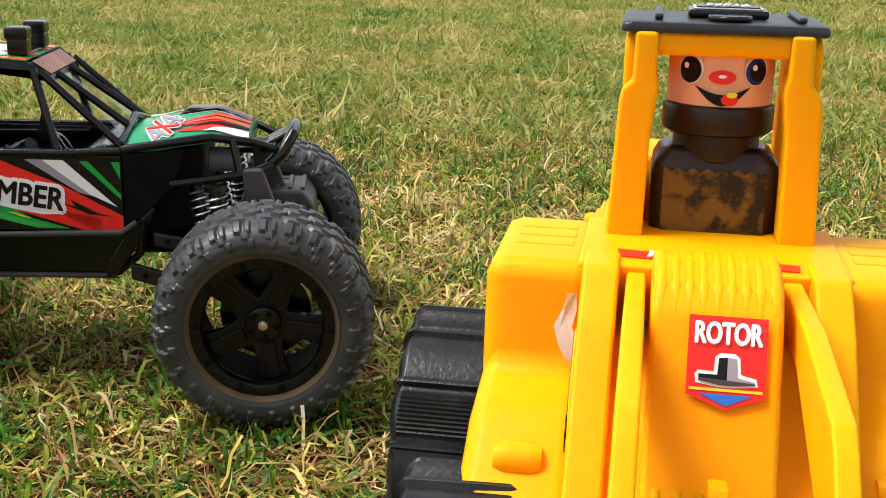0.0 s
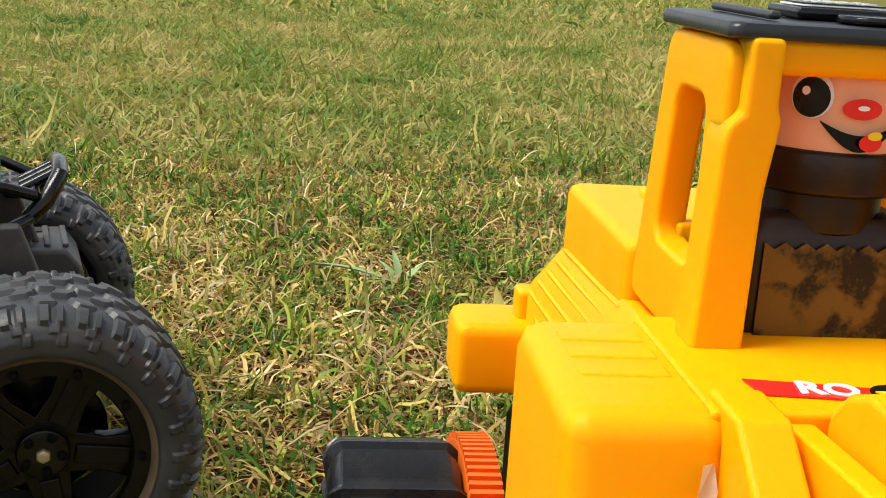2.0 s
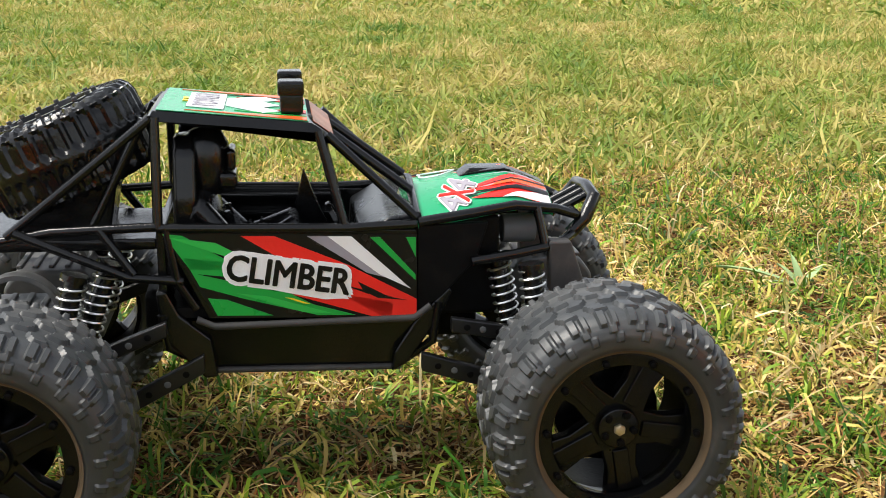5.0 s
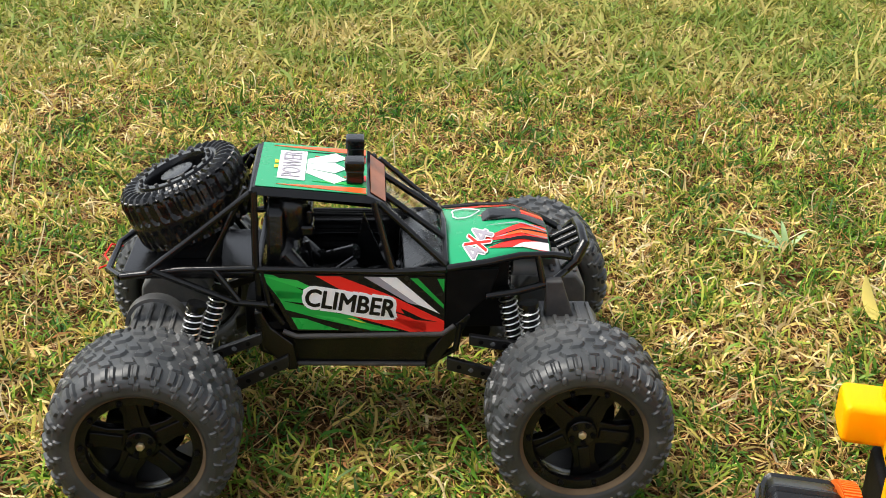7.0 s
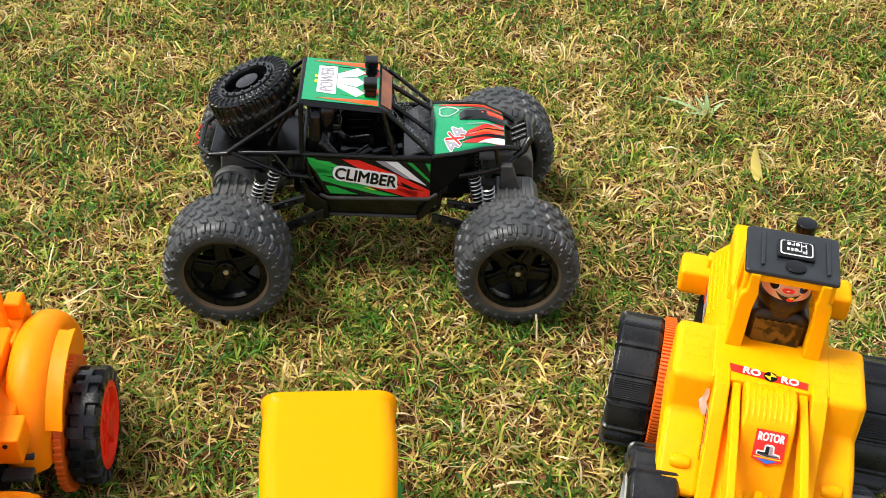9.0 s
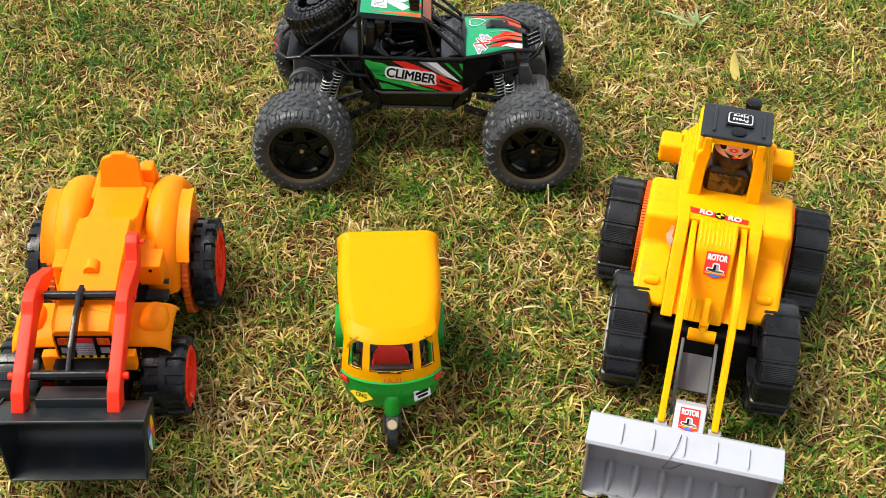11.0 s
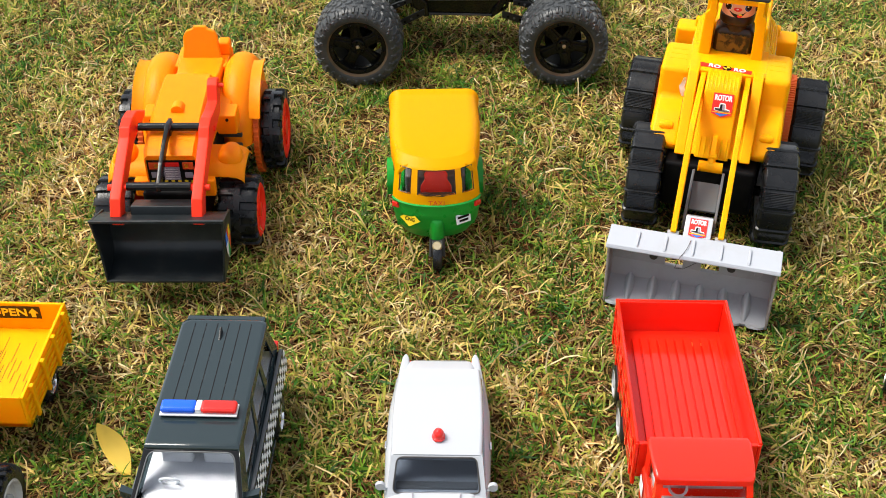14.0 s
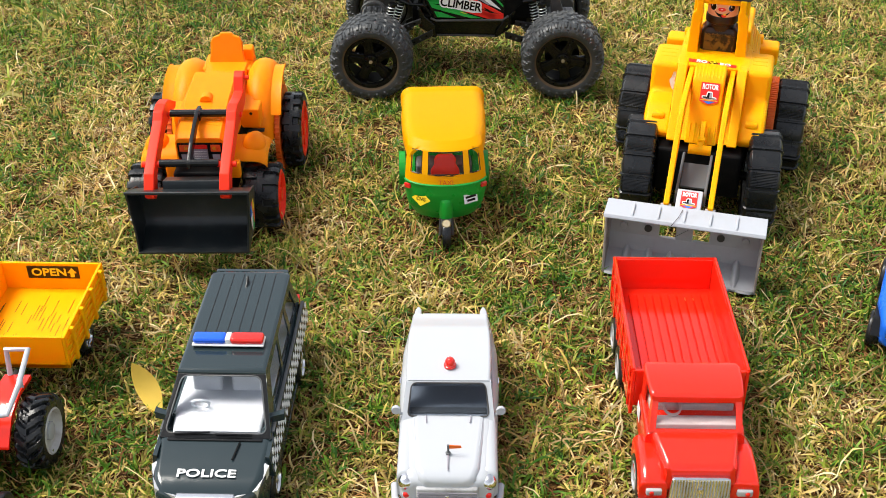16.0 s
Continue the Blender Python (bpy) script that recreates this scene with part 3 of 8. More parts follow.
NEAR = NEAR[(abs(NEAR[:, 0] + 0.05) > 0.55) | (NEAR[:, 1] < -0.28)]
N = len(NEAR)
blades("grass", RNG, NEAR, RNG.gamma(4.0, 0.0040, N) + 0.005, RNG.uniform(0.0013, 0.0028, N), RNG.uniform(0.0, 0.9, N), GRASS,
       "short green and straw-coloured lawn grass beside the toys", levels=2)
N = 9000
blades("dry_grass_stem", RNG, scatter(RNG, N, -0.62, 0.52, -0.30, 1.3, 0.16), RNG.uniform(0.014, 0.042, N), RNG.uniform(0.0006, 0.0014, N), RNG.uniform(0.05, 0.6, N), STRAW,
       "long dry straw stems lying over the lawn", levels=5)


def broad_plant():
    root = thing("grass_plant", pose(0.137, 0.737, 0), "broad pale-green grass blades rising from the lawn", "grass")
    for yaw, ln, lean in ((168, 0.050, 0.42), (100, 0.022, 1.05), (30, 0.020, 0.75), (130, 0.020, 0.8), (205, 0.024, 0.5)):
        rings, p = [], Vector((0, 0, 0))
        d = Vector((math.cos(radians(yaw)), math.sin(radians(yaw)), 0))
        s = Vector((-d.y, d.x, 0))
        for k in range(7):
            f = k / 6
            w = 0.0030 * (1 - f) ** 0.6 + 0.0002
            rings.append([p - s * w, p + Vector((0, 0, -0.0008)), p + s * w, p + Vector((0, 0, -0.0013))])
            p = p + (d * math.cos(lean - 0.5 * f) + Vector((0, 0, 1)) * math.sin(lean - 0.5 * f)) * (ln / 6)
        part("leaf_blade", loft(rings), BROAD_GRASS, root)


broad_plant()


def fallen_leaf(m, ln, hw, label, mat=LEAF):
    rings = []
    for k in range(11):
        f = k / 10
        w = hw * math.sin(math.pi * min(1, f * 0.97 + 0.03)) ** 0.8 + 0.0003
        z = f * ln
        bow = 0.12 * ln * math.sin(f * 3.0)
        rings.append([(-w, bow + 0.12 * w, z), (0, bow - 0.1 * w, z), (w, bow + 0.12 * w, z), (0, bow - 0.1 * w + 0.0005, z)])
    ob = part("fallen_leaf", loft(rings), mat)
    ob.matrix_basis = m
    return tagged(ob, label, "leaf")


fallen_leaf(pose(-0.2885, -0.070, 0.002, -24, -20, 20), 0.041, 0.0076, "yellow fallen leaf standing upright in grass beside the black car")
fallen_leaf(pose(0.169, 0.629, 0.0, -54, 8, 15), 0.038, 0.0046, "narrow yellowish dry leaf standing in the grass", DRY_LEAF)


# ---- wheels ----
def treaded(outline, angles, relief, axis="x"):
    """A moulded tyre in one skin: outline of (radius, along) from bead to bead, pushed out by relief(turn, way over the tread, radius)."""
    t = bmesh.new()
    way = [0.0]
    for (r0, h0), (r1, h1) in zip(outline, outline[1:]):
        way.append(way[-1] + math.hypot(r1 - r0, h1 - h0))
    mid = way[-1] / 2
    out = []
    for i in range(len(outline)):
        (r0, h0), (r1, h1) = outline[max(i - 1, 0)], outline[min(i + 1, len(outline) - 1)]
        d = math.hypot(r1 - r0, h1 - h0)
        out.append((-(h0 - h1) / d, (r0 - r1) / d))
    rings = []
    for a in angles:
        c, s = math.cos(a), math.sin(a)
        ring = []
        for (r, h), w, (nr, nh) in zip(outline, way, out):
            d = relief(a, w - mid, r)
            r, h = r + nr * d, h + nh * d
            ring.append(t.verts.new({"x": (h, r * c, r * s), "y": (r * c, h, r * s), "z": (r * c, r * s, h)}[axis]))
        rings.append(ring)
    n = len(outline)
    for k, a in enumerate(rings):
        b = rings[(k + 1) % len(rings)]
        for i in range(n):
            t.faces.new((a[i], a[(i + 1) % n], b[(i + 1) % n], b[i]))
    return t


def resample(outline, step):
    """The same outline with points at an even step."""
    out = [outline[0]]
    for (r0, h0), (r1, h1) in zip(outline, outline[1:]):
        n = max(1, round(math.hypot(r1 - r0, h1 - h0) / step))
        out += [(r0 + (r1 - r0) * k / n, h0 + (h1 - h0) * k / n) for k in range(1, n + 1)]
    return out


def turns(n):
    return [2 * math.pi * k / n for k in range(n)]


def knobs(a, w, r):
    """Relief of the crawler tyre: zigzag blocks in the middle, split blocks on the shoulder, small bars on the sidewall."""
    u = a * 13 / math.pi
    side = abs(w)
    if side < 0.0150:
        row = math.floor(w / 0.0060 + 0.5)
        across = w / 0.0060 + 0.5 - row
        v = (u + 0.5 * (row % 2) + 0.30 * (across - 0.5) * (1 if row % 2 else -1)) % 1.0
        return 0.0013 if 0.14 < v < 0.66 and 0.16 < across < 0.86 else 0.0
    if side < 0.0212:
        v = (u + 0.25) % 1.0
        return 0.0013 if (0.12 < v < 0.38 or 0.50 < v < 0.78) and not (0.0178 < side < 0.0186) else 0.0
    if side < 0.0262:
        v = (u + (0.25 if side < 0.0238 else 0.5)) % 1.0
        return 0.0009 if 0.22 < v < 0.52 else 0.0
    return 0.0


def chunky_wheel(parent, m, flip):
    """Rock crawler wheel round y: outer side towards -y."""
    w = part("wheel", disc(0.0085, -0.012, 0.004, "y", seg=16, bm=disc(0.0175, 0.000, 0.012, "y", seg=24)), BLACK, parent, at=m)
    prof = [(0.0272, -0.0185), (0.0282, -0.0206), (0.0300, -0.0217), (0.0335, -0.0221), (0.0362, -0.0212), (0.0382, -0.0193), (0.0394, -0.0168), (0.0401, -0.0130), (0.0404, -0.006), (0.0404, 0.006), (0.0401, 0.0130), (0.0394, 0.0168), (0.0382, 0.0193), (0.0362, 0.0212), (0.0335, 0.0221), (0.0300, 0.0217), (0.0282, 0.0206), (0.0272, 0.0185)]
    part("tyre", treaded(resample(prof, 0.0008), turns(364), knobs, "y"), RUBBER, w, "dusty black rubber tyre with knobbly tread", smooth=30)
    part("rim_barrel", lathe([(0.0275, -0.0065), (0.0275, 0.018), (0.0256, 0.018), (0.0249, -0.0065)], 60, "y"), MATT_BLACK, w)
    r = lathe([(0.0275, -0.0185), (0.0275, -0.0066), (0.0246, -0.0066), (0.0246, -0.0105), (0.0226, -0.0135), (0.0222, -0.0165), (0.0228, -0.0182), (0.0262, -0.0190)], 60, "y")
    for i in range(5):
        a = 72 * i + 18
        prism([(-0.0062, 0.005), (0.0062, 0.005), (0.0048, 0.0150), (0.0066, 0.0240), (-0.0066, 0.0240), (-0.0048, 0.0150)], -0.0125, -0.0075, "y", 0.0006, r, pose(0, 0, 0, 0, a, 0))
        box(-0.0026, 0.0026, -0.0136, -0.011, 0.008, 0.0225, 0.0005, pose(0, 0, 0, 0, a, 0), r)
    part("rim", r, RIM_BLACK, w, "dusty black five-spoke rim")
    for i in range(10):
        a = i * math.pi / 5 + 0.1
        part("rim_bolt", disc(0.0012, -0.0200, -0.0180, "y", (0.0244 * math.cos(a), 0, 0.0244 * math.sin(a)), 8, None, 0.0003), MATT_BLACK, w)
    part("mud_ring", lathe([(0.0268, -0.0186), (0.0274, -0.0196), (0.0281, -0.0209), (0.0286, -0.0212), (0.0280, -0.0200), (0.0273, -0.0186)], 60, "y"), DUST, w, "thin ring of dried brown mud")
    n = disc(0.0068, -0.0150, -0.010, "y", seg=28, bev=0.0006)
    part("hub", n, BLACK, w)
    for i in range(5):
        part("hub_bolt", disc(0.0013, -0.0160, -0.0145, "y", (0.0050 * math.cos(i * 1.2566), 0, 0.0050 * math.sin(i * 1.2566)), 6, None, 0.0002), MATT_BLACK, w)
    part("axle_end", disc(0.0019, -0.0168, -0.0148, "y", seg=6), BRASS, w, "dull brass wheel nut")
    return w


def pad_wheel(parent, m, r, width, pads, tyre_mat, rim_mat, hub_r, hub_label, dish=0.35, spokes=5, ribbed=True):
    """Toy digger wheel round x with flat tread pads; outer side towards +x."""
    w = part("wheel", disc(r * 0.2, -width * 0.1, width * 0.50, "x", seg=14), rim_mat, parent, at=m)
    h = width / 2
    step = 2 * math.pi / pads
    if ribbed:
        angles = []
        for i in range(pads):
            marks = [0.0, 0.03, 0.07, 0.11, 0.5, 0.89, 0.93, 0.97] if i % 2 else [0.0, 0.03, 0.07, 0.11] + [0.16 + 0.034 * k for k in range(21)] + [0.89, 0.93, 0.97]
            angles += [(i + f) * step for f in marks]

        def relief(a, along, rad):
            u = a / step
            f, i = u % 1.0, int(u + 1e-6) % pads
            if rad < r * 0.80:
                return 0.0
            gap = -0.0016 if f < 0.05 or f > 0.95 else 0.0
            flat = r / math.cos((f - 0.5) * step) * math.cos(step / 2) - r + 0.0006
            fine = -0.00045 if i % 2 == 0 and 0.15 < f < 0.86 and round((f - 0.16) / 0.034) % 2 and abs(along) < h * 0.82 else 0.0
            return gap + flat + fine
        outline = [(hub_r, h * 0.99), (r * 0.78, h), (r * 0.90, h), (r * 0.965, h * 0.93), (r * 0.992, h * 0.83), (r * 0.995, h * 0.80), (r * 0.995, -h * 0.80), (r * 0.992, -h * 0.83), (r * 0.965, -h * 0.93), (r * 0.90, -h), (r * 0.78, -h), (hub_r, -h * 0.99)]
    else:
        angles = [(i + f) * step for i in range(pads) for f in (0.0, 0.08, 0.13, 0.18, 0.30, 0.42, 0.50, 0.58, 0.63, 0.68, 0.80, 0.92)]

        def relief(a, along, rad):
            if rad < r * 0.80:
                return 0.0
            f = (a / step + (0.5 if along > 0 else 0.0)) % 1.0
            reach = abs(along) > h * 0.18
            return 0.0022 if 0.15 < f < 0.65 and reach else 0.0
        outline = [(hub_r, h * 0.99), (r * 0.80, h), (r * 0.88, h), (r * 0.93, h * 0.90)] + [(r * 0.945, h * 0.9 * f) for f in (0.85, 0.6, 0.35, 0.22, 0.17, 0.05, -0.05, -0.17, -0.22, -0.35, -0.6, -0.85)] + [(r * 0.93, -h * 0.90), (r * 0.88, -h), (r * 0.80, -h), (hub_r, -h * 0.99)]
    part("tyre", treaded(outline, angles, relief), tyre_mat, w, smooth=20)
    rim = lathe([(hub_r, -h * 0.9), (hub_r, h * 0.95), (hub_r * 0.88, h * 1.04), (hub_r * 0.80, h * 0.9), (hub_r * 0.74, h * dish), (hub_r * 0.2, h * dish), (hub_r * 0.2, h * dish - 0.002), (hub_r * 0.78, h * dish - 0.002), (hub_r * 0.86, -h * 0.9)], 36, "x")
    for i in range(spokes):
        box(h * dish - 0.001, h * 0.85, -hub_r * 0.10, hub_r * 0.10, hub_r * 0.15, hub_r * 0.84, 0.0006, pose(0, 0, 0, 360 * i / spokes, 0, 0), rim)
    part("rim", rim, rim_mat, w, hub_label)
    return w


def car_wheel(parent, m, r, width, rim_mat=None):
    """Small car wheel round x; outer side towards +x."""
    rim_mat = rim_mat or CHROME
    h = width / 2
    w = part("wheel", disc(r * 0.18, -h * 0.5, h * 0.95, "x", seg=12), rim_mat, parent, at=m)
    t = lathe([(r * 0.62, h), (r * 0.9, h), (r, h * 0.7), (r, -h * 0.7), (r * 0.9, -h), (r * 0.62, -h)], 32, "x")
    part("tyre", t, TYRE, w)
    rim = lathe([(r * 0.62, -h), (r * 0.62, h), (r * 0.56, h * 1.05), (r * 0.5, h * 0.4), (r * 0.05, h * 0.4), (r * 0.05, h * 0.2), (r * 0.5, -h)], 28, "x")
    for i in range(5):
        box(h * 0.35, h * 0.9, -r * 0.09, r * 0.09, r * 0.1, r * 0.57, 0.0003, pose(0, 0, 0, 72 * i, 0, 0), rim)
    part("rim", rim, rim_mat, w, "silver spoked rim")
    return w


# ---- remote-control rock crawler ----
def rock_crawler():
    c = thing("toy_rock_crawler", pose(-0.127, 0.525, 0.0, 0, 0, 4.5), "black toy rock crawler with green stickers and big knobbly tyres", "toy car")
    # wheels
    first = None
    for x, dz in ((0.0895, 0.0), (-0.1005, 0.0)):
        for s in (-1, 1):
            m = pose(x + 0.0005 - (0.0035 if s > 0 and x > 0 else 0) - (0.0020 if s < 0 and x < 0 else 0), s * 0.0715 - (0.0050 if s < 0 and x < 0 else 0), 0.0430, 0, 17 * x * 100, 0 if s < 0 else 180)
            if first is None:
                first = chunky_wheel(c, m, s)
            else:
                copy_thing(first, m)
    for s in (-1, 1):
        x = 0.0895 if s > 0 else -0.1005
        a = tube([(x, -0.062, 0.0435), (x, 0.062, 0.0435)], 0.0065, 12)
        box(x - 0.013, x + 0.013, -0.015, 0.015, 0.026, 0.055, 0.003, bm=a)
        part("axle", a, MATT_BLACK, c)
        for t in (-1, 1):
            y0, y1 = sorted((t * 0.0130, t * 0.0480))
            g = part("gearbox", prism([(x - 0.0185, 0.0440), (x - 0.0170, 0.0650), (x - 0.0120, 0.0715), (x + 0.0120, 0.0715), (x + 0.0170, 0.0650), (x + 0.0185, 0.0440)], y0, y1, "y", 0.0018), GEAR_GREY, c, "dusty dark grey gearbox cover")
            for k in range(5):
                part("gearbox_rib", box(x - 0.0125 + 0.0058 * k, x - 0.0105 + 0.0058 * k, y0 + 0.004, y1 - 0.004, 0.0712, 0.0726, 0.0004), GEAR_GREY, g)
            ya = t * 0.0410
            part("gearbox_badge", sheet([(x - 0.007, ya - 0.0028, 0.0717), (x, ya - 0.0040, 0.0717), (x + 0.007, ya - 0.0028, 0.0717), (x + 0.007, ya + 0.0016, 0.0717), (x, ya + 0.0028, 0.0717), (x - 0.007, ya + 0.0016, 0.0717)], 0.0004), DARK_GREY, g)
            if s < 0:
                part("axle_hoop", lathe([(0.0125, t * 0.0270), (0.0142, t * 0.0270), (0.0142, t * 0.0330), (0.0125, t * 0.0330)], 24, "y", (x - 0.002, 0, 0.0690), None, 0, 180), GEAR_GREY, c, "dusty grey hoop over the axle")
            else:
                part("axle_strut", prism([(x - 0.010, 0.0700), (x + 0.004, 0.0700), (x - 0.003, 0.0900), (x - 0.011, 0.0900)], min(t * 0.0240, t * 0.0300), max(t * 0.0240, t * 0.0300), "y", 0.001), DARK_GREY, c, "dusty grey strut over the axle")
        # links and shock absorbers on both sides
        for t in (-1, 1):
            lows, ups = (((0.033, 0.0485), (0.062, 0.0395)), ((0.043, 0.0625), (0.071, 0.0575))) if s > 0 else (((-0.042, 0.0505), (-0.074, 0.0330)), ((-0.054, 0.0640), (-0.086, 0.0510)))
            for kind, ((xa, za), (xb, zb)), hh, yy in (("lower_link", lows, 0.0034, t * 0.0335), ("upper_link", ups, 0.0027, t * 0.0355)):
                plate = part(kind, prism([(xa, za - hh), (xa, za + hh), (xb, zb + hh), (xb, zb - hh)], yy - 0.0016, yy + 0.0016, "y", 0.0006), LIT_LINK, c, "black drilled suspension link")
                for k in range(4):
                    f = 0.2 + 0.2 * k
                    part("link_hole", disc(0.0012, yy + t * 0.0015 - 0.0003, yy + t * 0.0015 + 0.0003, "y", (xa + (xb - xa) * f, 0, za + (zb - za) * f), 10, None, 0.0001), GREY if k % 2 else MATT_BLACK, plate)
            for dx, dy in ((0, 0), (-s * 0.009, -t * 0.014)):
                top = Vector((x * (0.775 if s > 0 else 0.815) + dx, t * 0.043 + dy, 0.084))
                bot = Vector((x * (0.815 if s > 0 else 0.90) + dx * 0.7, t * 0.046 + dy, 0.051))
                sh = tube([top, bot], 0.0033, 12)
                sh = tube([top + (top - bot) * 0.06, top], 0.0046, 10, sh)
                shock = part("shock_absorber", sh, BLACK, c)
                part("spring", spring(top, bot, 0.0043, 0.00042, 11), STEEL, shock, "bare steel coil spring")
    # tub and sills
    part("belly", loft([[(-0.046, -0.033, 0.0655), (0.034, -0.033, 0.0640), (0.034, 0.033, 0.0640), (-0.046, 0.033, 0.0655)], [(-0.041, -0.028, 0.0455), (0.026, -0.028, 0.0440), (0.026, 0.028, 0.0440), (-0.041, 0.028, 0.0455)]]), BLACK, c, "black chassis tray with scuffed edges")
    for t in (-1, 1):
        # Grey tubes: edge wear, plus the sill's highlight line put into the colour.
        part("sill", tube([(-0.0440, t * 0.0342, 0.0665), (-0.0380, t * 0.0348, 0.0640), (0.0300, t * 0.0348, 0.0650), (0.0360, t * 0.0340, 0.0690)], 0.0013, 8), DARK_GREY, c, "worn sill edge, greyed to draw its highlight line")
        part("sill", tube([(-0.0400, t * 0.0288, 0.0460), (0.0260, t * 0.0288, 0.0450)], 0.0012, 8), DARK_GREY, c, "worn sill edge, greyed to draw its highlight line")
        y0, y1 = sorted((t * 0.0335, t * 0.0250))
        part("side_horn", prism([(-0.0575, 0.0760), (-0.0540, 0.0765), (-0.0500, 0.0680), (-0.0395, 0.0590), (-0.0375, 0.0450), (-0.0420, 0.0445), (-0.0560, 0.0600)], y0, y1, "y", 0.0010), BLACK, c)
        part("side_horn", prism([(0.0425, 0.0755), (0.0440, 0.0735), (0.0405, 0.0660), (0.0285, 0.0480), (0.0225, 0.0445), (0.0235, 0.0520), (0.0310, 0.0640)], y0, y1, "y", 0.0010), BLACK, c)
    part("gear_case", box(-0.0640, -0.0380, -0.0120, 0.0120, 0.0500, 0.0700, 0.003), MATT_BLACK, c)
    part("gear_case", box(0.0280, 0.0560, -0.0140, 0.0140, 0.0500, 0.0680, 0.003), MATT_BLACK, c)
    for t in (-1, 1):
        y0, y1 = sorted((t * 0.034, t * 0.0315))
        side = part("side_panel", prism([(-0.0555, 0.0985), (0.0310, 0.0965), (0.0310, 0.0650), (-0.0400, 0.0665)], y0, y1, "y", 0.0005), BLACK, c)
        if t < 0:
            door_stickers(side, y0 - 0.0001)
        else:
            part("sticker", sheet([(0.0295, y1 + 0.0001, 0.0945), (-0.0535, y1 + 0.0001, 0.0965), (-0.0395, y1 + 0.0001, 0.0680), (0.0295, y1 + 0.0001, 0.0665)]), S_GREEN, side)
    part("cockpit_floor", box(-0.053, 0.030, -0.0315, 0.0315, 0.066, 0.070, 0.0005), MATT_BLACK, c)
    part("cockpit_rear_wall", box(-0.0565, -0.0535, -0.0315, 0.0315, 0.066, 0.098, 0.0005), BLACK, c)
    # roof
    roof = part("roof", loft([[(-0.0575, -0.0300, 0.1340), (-0.003, -0.0300, 0.1295), (0.004, -0.025, 0.1245), (0.004, 0.025, 0.1245), (-0.003, 0.0300, 0.1295), (-0.0575, 0.0300, 0.1340)],
                              [(-0.0560, -0.0285, 0.1370), (-0.004, -0.0285, 0.1325), (0.0035, -0.024, 0.1270), (0.0035, 0.024, 0.1270), (-0.004, 0.0285, 0.1325), (-0.0560, 0.0285, 0.1370)]]), BLACK, c)

    def on_roof(x, y, d=0.0):
        return (x, y, 0.1370 - (x + 0.056) * 0.0865 + 0.0002 + d)
    part("sticker", sheet([on_roof(-0.055, -0.0275), on_roof(-0.005, -0.0275), on_roof(-0.005, 0.0275), on_roof(-0.055, 0.0275)]), S_TEAL, roof, "teal green roof sticker with red streaks")
    for y0, y1, xa, xb, mt in ((0.020, 0.0272, -0.050, -0.0055, S_ORANGE), (0.010, 0.017, -0.030, -0.0055, S_RED), (-0.0272, -0.021, -0.046, -0.0055, S_ORANGE), (-0.020, -0.015, -0.030, -0.0055, S_GREEN), (-0.013, -0.006, -0.016, -0.0055, S_RED), (0.018, 0.0195, -0.044, -0.0055, S_BLACK)):
        part("sticker", sheet([on_roof(xa, (y0 + y1) / 2, 0.0003), on_roof(xb, y0, 0.0003), on_roof(xb, y1, 0.0003)]), mt, roof)
    part("sticker", sheet([(-0.0035, -0.0235, 0.1324), (0.0033, -0.0225, 0.1274), (0.0033, 0.0225, 0.1274), (-0.0035, 0.0235, 0.1324)]), ROOF_FRONT, roof)
    part("sticker", sheet([on_roof(-0.046, -0.017, 0.0004), on_roof(-0.0335, -0.018, 0.0004), on_roof(-0.0335, 0.018, 0.0004), on_roof(-0.046, 0.017, 0.0004)], 0.0003), S_WHITE, roof)
    for y0, y1 in ((-0.0190, -0.0075), (-0.0060, 0.0060), (0.0075, 0.0190)):
        part("sticker", sheet([on_roof(-0.033, y0 * 0.45, 0.0004), on_roof(-0.0200, y0, 0.0004), on_roof(-0.0145, (y0 + y1) / 2, 0.0004), on_roof(-0.0200, y1, 0.0004), on_roof(-0.033, y1 * 0.45, 0.0004)]), S_WHITE, roof)
    for y in (-0.003, 0.003):
        part("sticker", sheet([on_roof(-0.048, y - 0.002, 0.0004), on_roof(-0.0435, y, 0.0004), on_roof(-0.048, y + 0.002, 0.0004)]), S_YELLOW, roof)
    words("lettering", "POWER", 0.0125, S_GREY, roof, Matrix.Translation(on_roof(-0.0395, 0.0, 0.0010)) @ pose(0, 0, 0, 0, 4.9, 0) @ pose(0, 0, 0, 0, 0, 90), 0.031)
    # lamp block on the roof
    lb = box(-0.0135, -0.0075, -0.015, 0.015, 0.1315, 0.1350, 0.0008)
    for y in (-0.0145, 0.0145):
        box(-0.0145, -0.0065, y - 0.0042, y + 0.0042, 0.1340, 0.1408, 0.001, bm=lb)
        box(-0.0152, -0.0062, y - 0.0046, y + 0.0046, 0.1400, 0.1452, 0.001, bm=lb)
    part("roof_lamp", lb, BLACK, c)
    # cage bars
    bars = []
